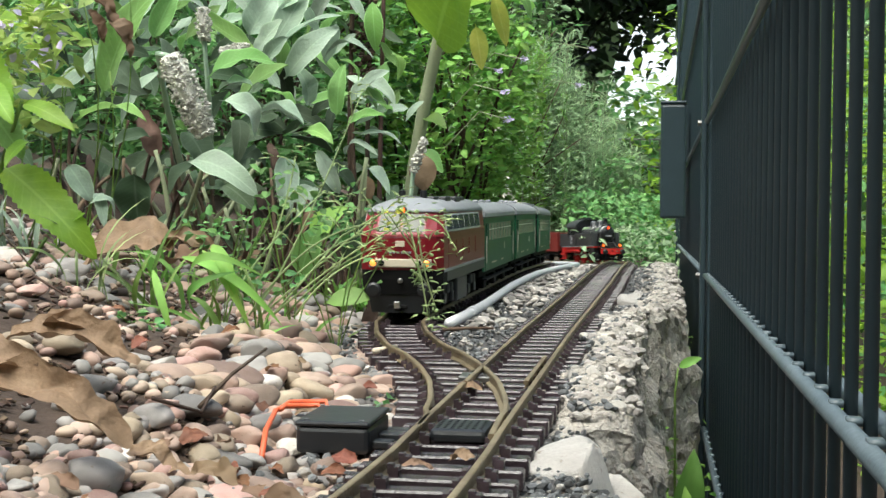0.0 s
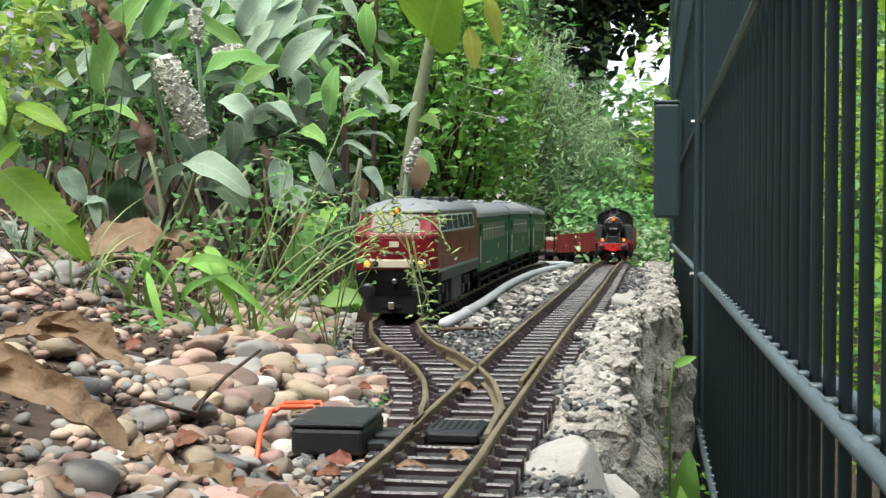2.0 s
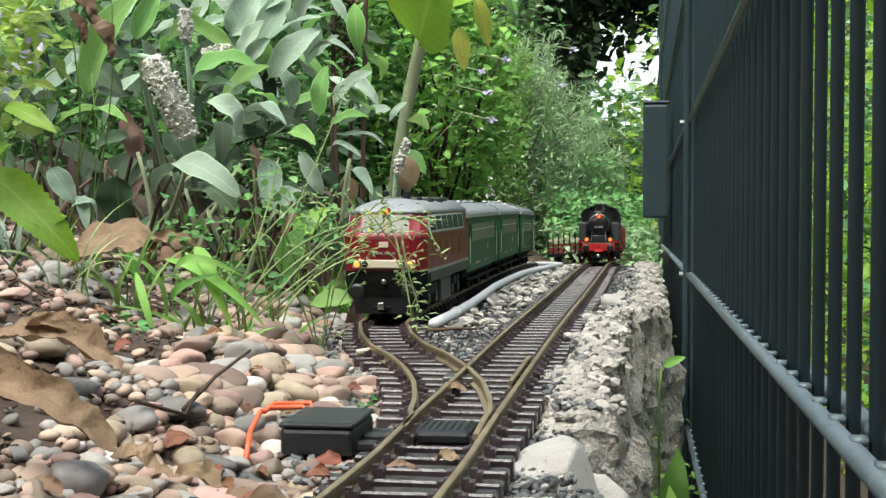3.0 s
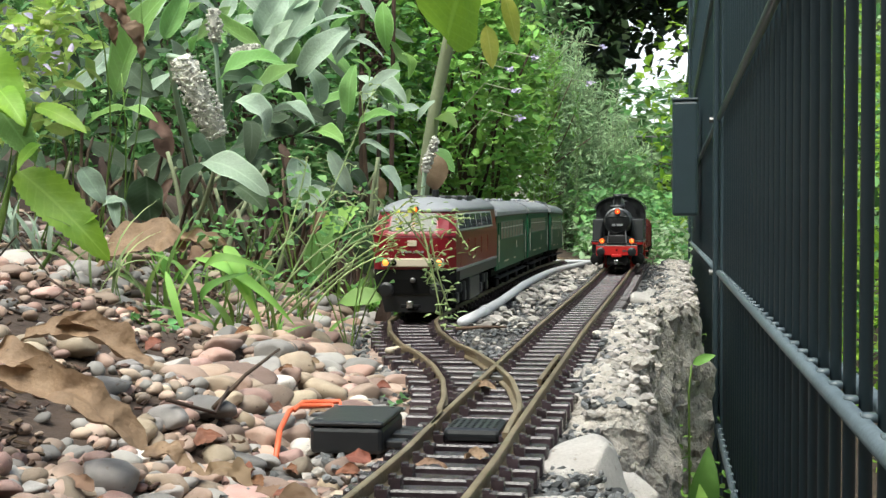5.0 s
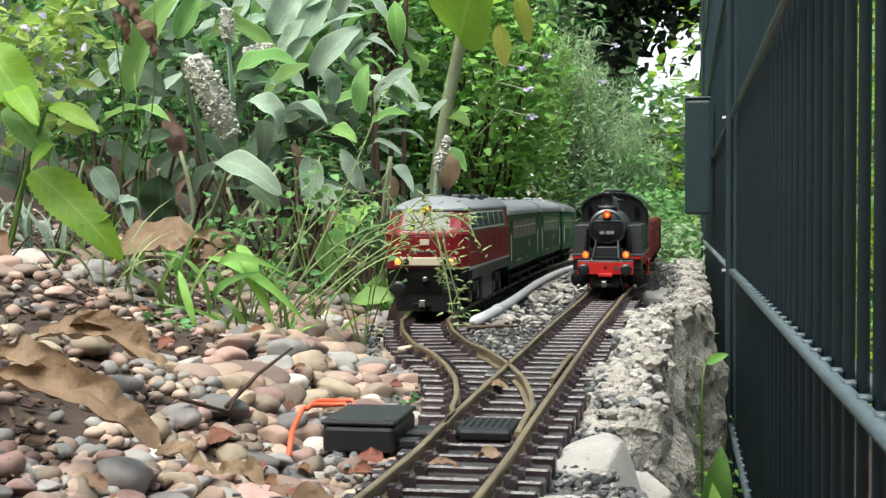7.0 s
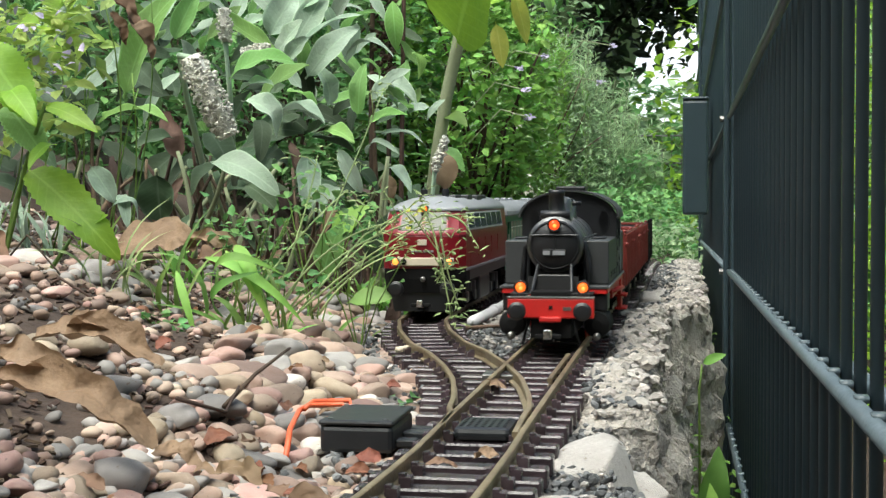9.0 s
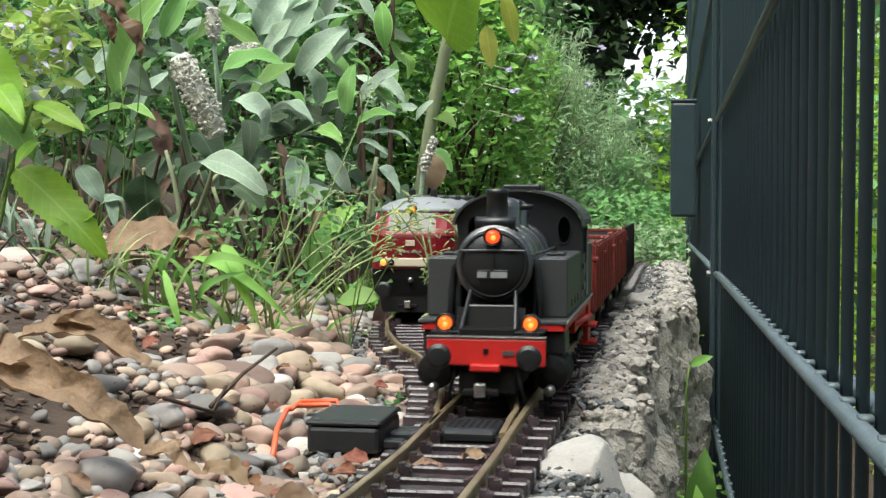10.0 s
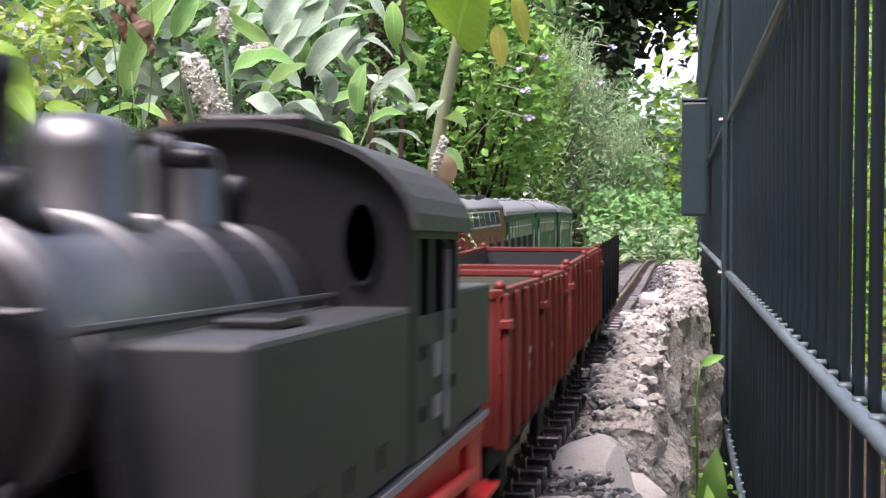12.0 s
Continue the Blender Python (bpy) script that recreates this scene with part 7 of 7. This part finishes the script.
    # broad weeds in the gap between wall and fence
    for base, tip, width in (((0.214, 1.20, -0.165), (0.222, 1.185, -0.085), 0.027), ((0.205, 1.12, -0.19), (0.199, 1.10, -0.10), 0.026), ((0.262, 1.50, -0.052), (0.287, 1.49, -0.040), 0.011)):
        w = thing("gap_weed", "broad bright green weed in the gap behind the wall", "plant", "gap weeds", pose(0, 0, 0))
        b = bmesh.new()
        leaf_into(b, base, tip, width, 0.9, 0.12, 0.3, 0.05, 14)
        part("leaf", b, "leaf_fresh", w)
        part("stem", rod([(base[0], base[1], -0.40), (base[0] - 0.003, base[1], base[2] - 0.03), base], 0.0016, 6, None, 0.001), "grass", w, "", True)
    for pts, r in ((((-0.132, 0.735, 0.020), (-0.118, 0.76, 0.035), (-0.104, 0.80, 0.045)), 0.0014), (((-0.15, 0.70, 0.03), (-0.13, 0.73, 0.018), (-0.125, 0.745, 0.030)), 0.0013),
                   (((0.001, 1.377, 0.001), (0.03, 1.385, 0.002), (0.053, 1.392, 0.001)), 0.0022), (((-0.058, 1.16, 0.003), (-0.040, 1.19, 0.004)), 0.003),
                   (((-0.33, 1.02, 0.06), (-0.30, 1.0, 0.075), (-0.26, 1.0, 0.05)), 0.0014), (((-0.35, 1.05, 0.05), (-0.31, 1.02, 0.04), (-0.24, 1.04, 0.045)), 0.0013),
                   (((-0.42, 1.1, 0.03), (-0.35, 1.08, 0.105), (-0.285, 1.07, 0.03)), 0.0013), (((-0.36, 0.95, 0.09), (-0.345, 0.93, 0.05), (-0.30, 0.92, 0.04)), 0.002)):
        tagged(link("twig", rod(pts, r, 6, None, r * 0.6), "brown_stalk" if r < 0.0029 else "beige", smooth=True), "thin dry brown twig lying on the stones", "twig", "dry twigs")
    m = thing("switch_motor", "black plastic switch motor box beside the turnout", "motor", m=pose(-0.050, 0.764, -0.006, 0, 0, -9))
    part("housing", box(-0.026, 0.0150, -0.029, 0.029, 0, 0.0150, 0.0026), "plastic", m)
    lid = part("lid", box(-0.0265, 0.0155, -0.0295, 0.0295, 0.0152, 0.0182, 0.0014), "plastic", m)
    for x, y in ((-0.021, -0.024), (0.010, -0.024), (-0.021, 0.024), (0.010, 0.024)):
        part("screw", lathe([(0.0017, 0.0180), (0.0017, 0.0186), (0.0008, 0.0188)], "z", (x, y, 0), 10), "steel", lid)
    part("front_lug", box(0.0156, 0.027, -0.024, -0.015, 0.003, 0.0075, 0.001), "plastic", m)
    part("cable_gland", lathe([(0.0024, 0.0), (0.0024, 0.008), (0.0016, 0.010)], "x", (-0.0355, 0.012, 0.008), 10), "plastic", m)
    part("arm", box(0.0156, 0.036, -0.006, 0.006, 0.004, 0.0085, 0.001), "plastic", m, "black throw arm")
    part("screw_lug", box(0.0156, 0.030, 0.014, 0.024, 0.003, 0.0075, 0.001), "plastic", m)
    w = thing("orange_wire", "bright orange insulated wire at the switch motor", "wire", m=pose(0, 0, 0))
    part("strand", rod([(-0.070, 0.79, 0.006), (-0.073, 0.80, 0.0115), (-0.092, 0.792, 0.012), (-0.0965, 0.785, 0.0105), (-0.097, 0.745, 0.006), (-0.0955, 0.715, -0.004)], 0.0016, 8), "orange", w, "", True)
    part("strand", rod([(-0.066, 0.79, 0.006), (-0.069, 0.805, 0.013), (-0.090, 0.797, 0.0135), (-0.094, 0.785, 0.011)], 0.0016, 8), "orange", w, "", True)
    c = thing("conduit", "white plastic cable conduit lying between the tracks", "pipe", m=pose(0, 0, 0))
    pts = [Vector((base_x(y) - off, y, dip(y) + 0.0035)) for y, off in ((1.42, 0.112), (1.55, 0.108), (1.708, 0.108), (2.033, 0.115), (2.25, 0.113), (2.416, 0.110), (2.6, 0.100), (2.8, 0.085), (2.98, 0.075), (3.08, 0.10), (3.12, 0.16))]
    part("pipe", rod(pts, 0.0056, 12), "conduit", c, "", True)
    part("sleeve", rod([pts[1] + Vector((0, 0, 0.0005)), pts[1].lerp(pts[2], 0.12) + Vector((0, 0, 0.0005))], 0.0064, 14), "conduit", c, "", True)
    # far wire fence
    f = thing("wire_fence", "thin grey wire fence far behind the shrubs", "fence", m=pose(0.85, 6.9, 0, 0, 0, 0))
    for i in range(12):
        part("upright", rod([(i * 0.05 - 0.3, 0, -0.3), (i * 0.05 - 0.3, 0, 0.44)], 0.003, 5), "steel", f)
    for z in (0.44, 0.30):
        part("rail", rod([(-0.36, 0, z), (0.32, 0, z)], 0.004, 5), "steel", f)


make_grit()
make_pebbles()
make_lambs_ear()
make_side_plants()
make_tall_plant()
make_grass()
make_bushes()
make_litter()


# ---- what moves ----
SPEED, PASS = 0.3106 / math.cos(LEAN), 12.65


def on_rails(front, length):
    """The pose of a vehicle whose front is that far along the main track, standing on two axles."""
    a, _ = main_track(front + length * 0.22)
    b, _ = main_track(front + length * 0.78)
    d = b - a
    turn = pose(0, 0, 0, math.degrees(math.atan2(d.z, math.hypot(d.x, d.y))), 0, -math.degrees(math.atan2(d.x, d.y)))
    return Matrix.Translation(a) @ turn @ Matrix.Translation((0, -length * 0.22, 0))


def motions():
    def lead(t):
        return SPEED * (PASS - t) - 0.018 + float(np.interp(t, (10.4, 11.0, 11.3, 11.5, 11.6, 11.8, 12.0), (0, 0.017, 0.022, 0.016, 0.007, -0.014, -0.031)))

    times = [i * 0.2 for i in range(51)] + [10.1 + i * 0.1 for i in range(20)]
    walk(engine, [(t, on_rails(lead(t), 0.30)) for t in times])
    back = 0.322
    for (wagon, wheels), length in zip(wagons, (0.283, 0.283, 0.30)):
        walk(wagon, [(t, on_rails(lead(t) + back, length)) for t in times])
        for w in wheels:
            spin(w, 0.0145)
        back += length + 0.020
    for w in engine_wheels:
        spin(w, 0.0172)
    for r, side in engine_rods:
        rows = []
        for i in range(181):
            a = SPEED * i / 15 / 0.0172 + (0 if side > 0 else math.pi / 2)
            rows.append((i / 15, pose(0, 0.158 + 0.008 * math.cos(a), RAIL_TOP + 0.0172 + 0.008 * math.sin(a))))
        walk(r, rows)


def spin(wheel, radius):
    place = wheel.matrix_basis.to_translation()
    walk(wheel, [(i / 15, pose(*place, math.degrees(SPEED * i / 15 / radius) % 360)) for i in range(181)])


motions()
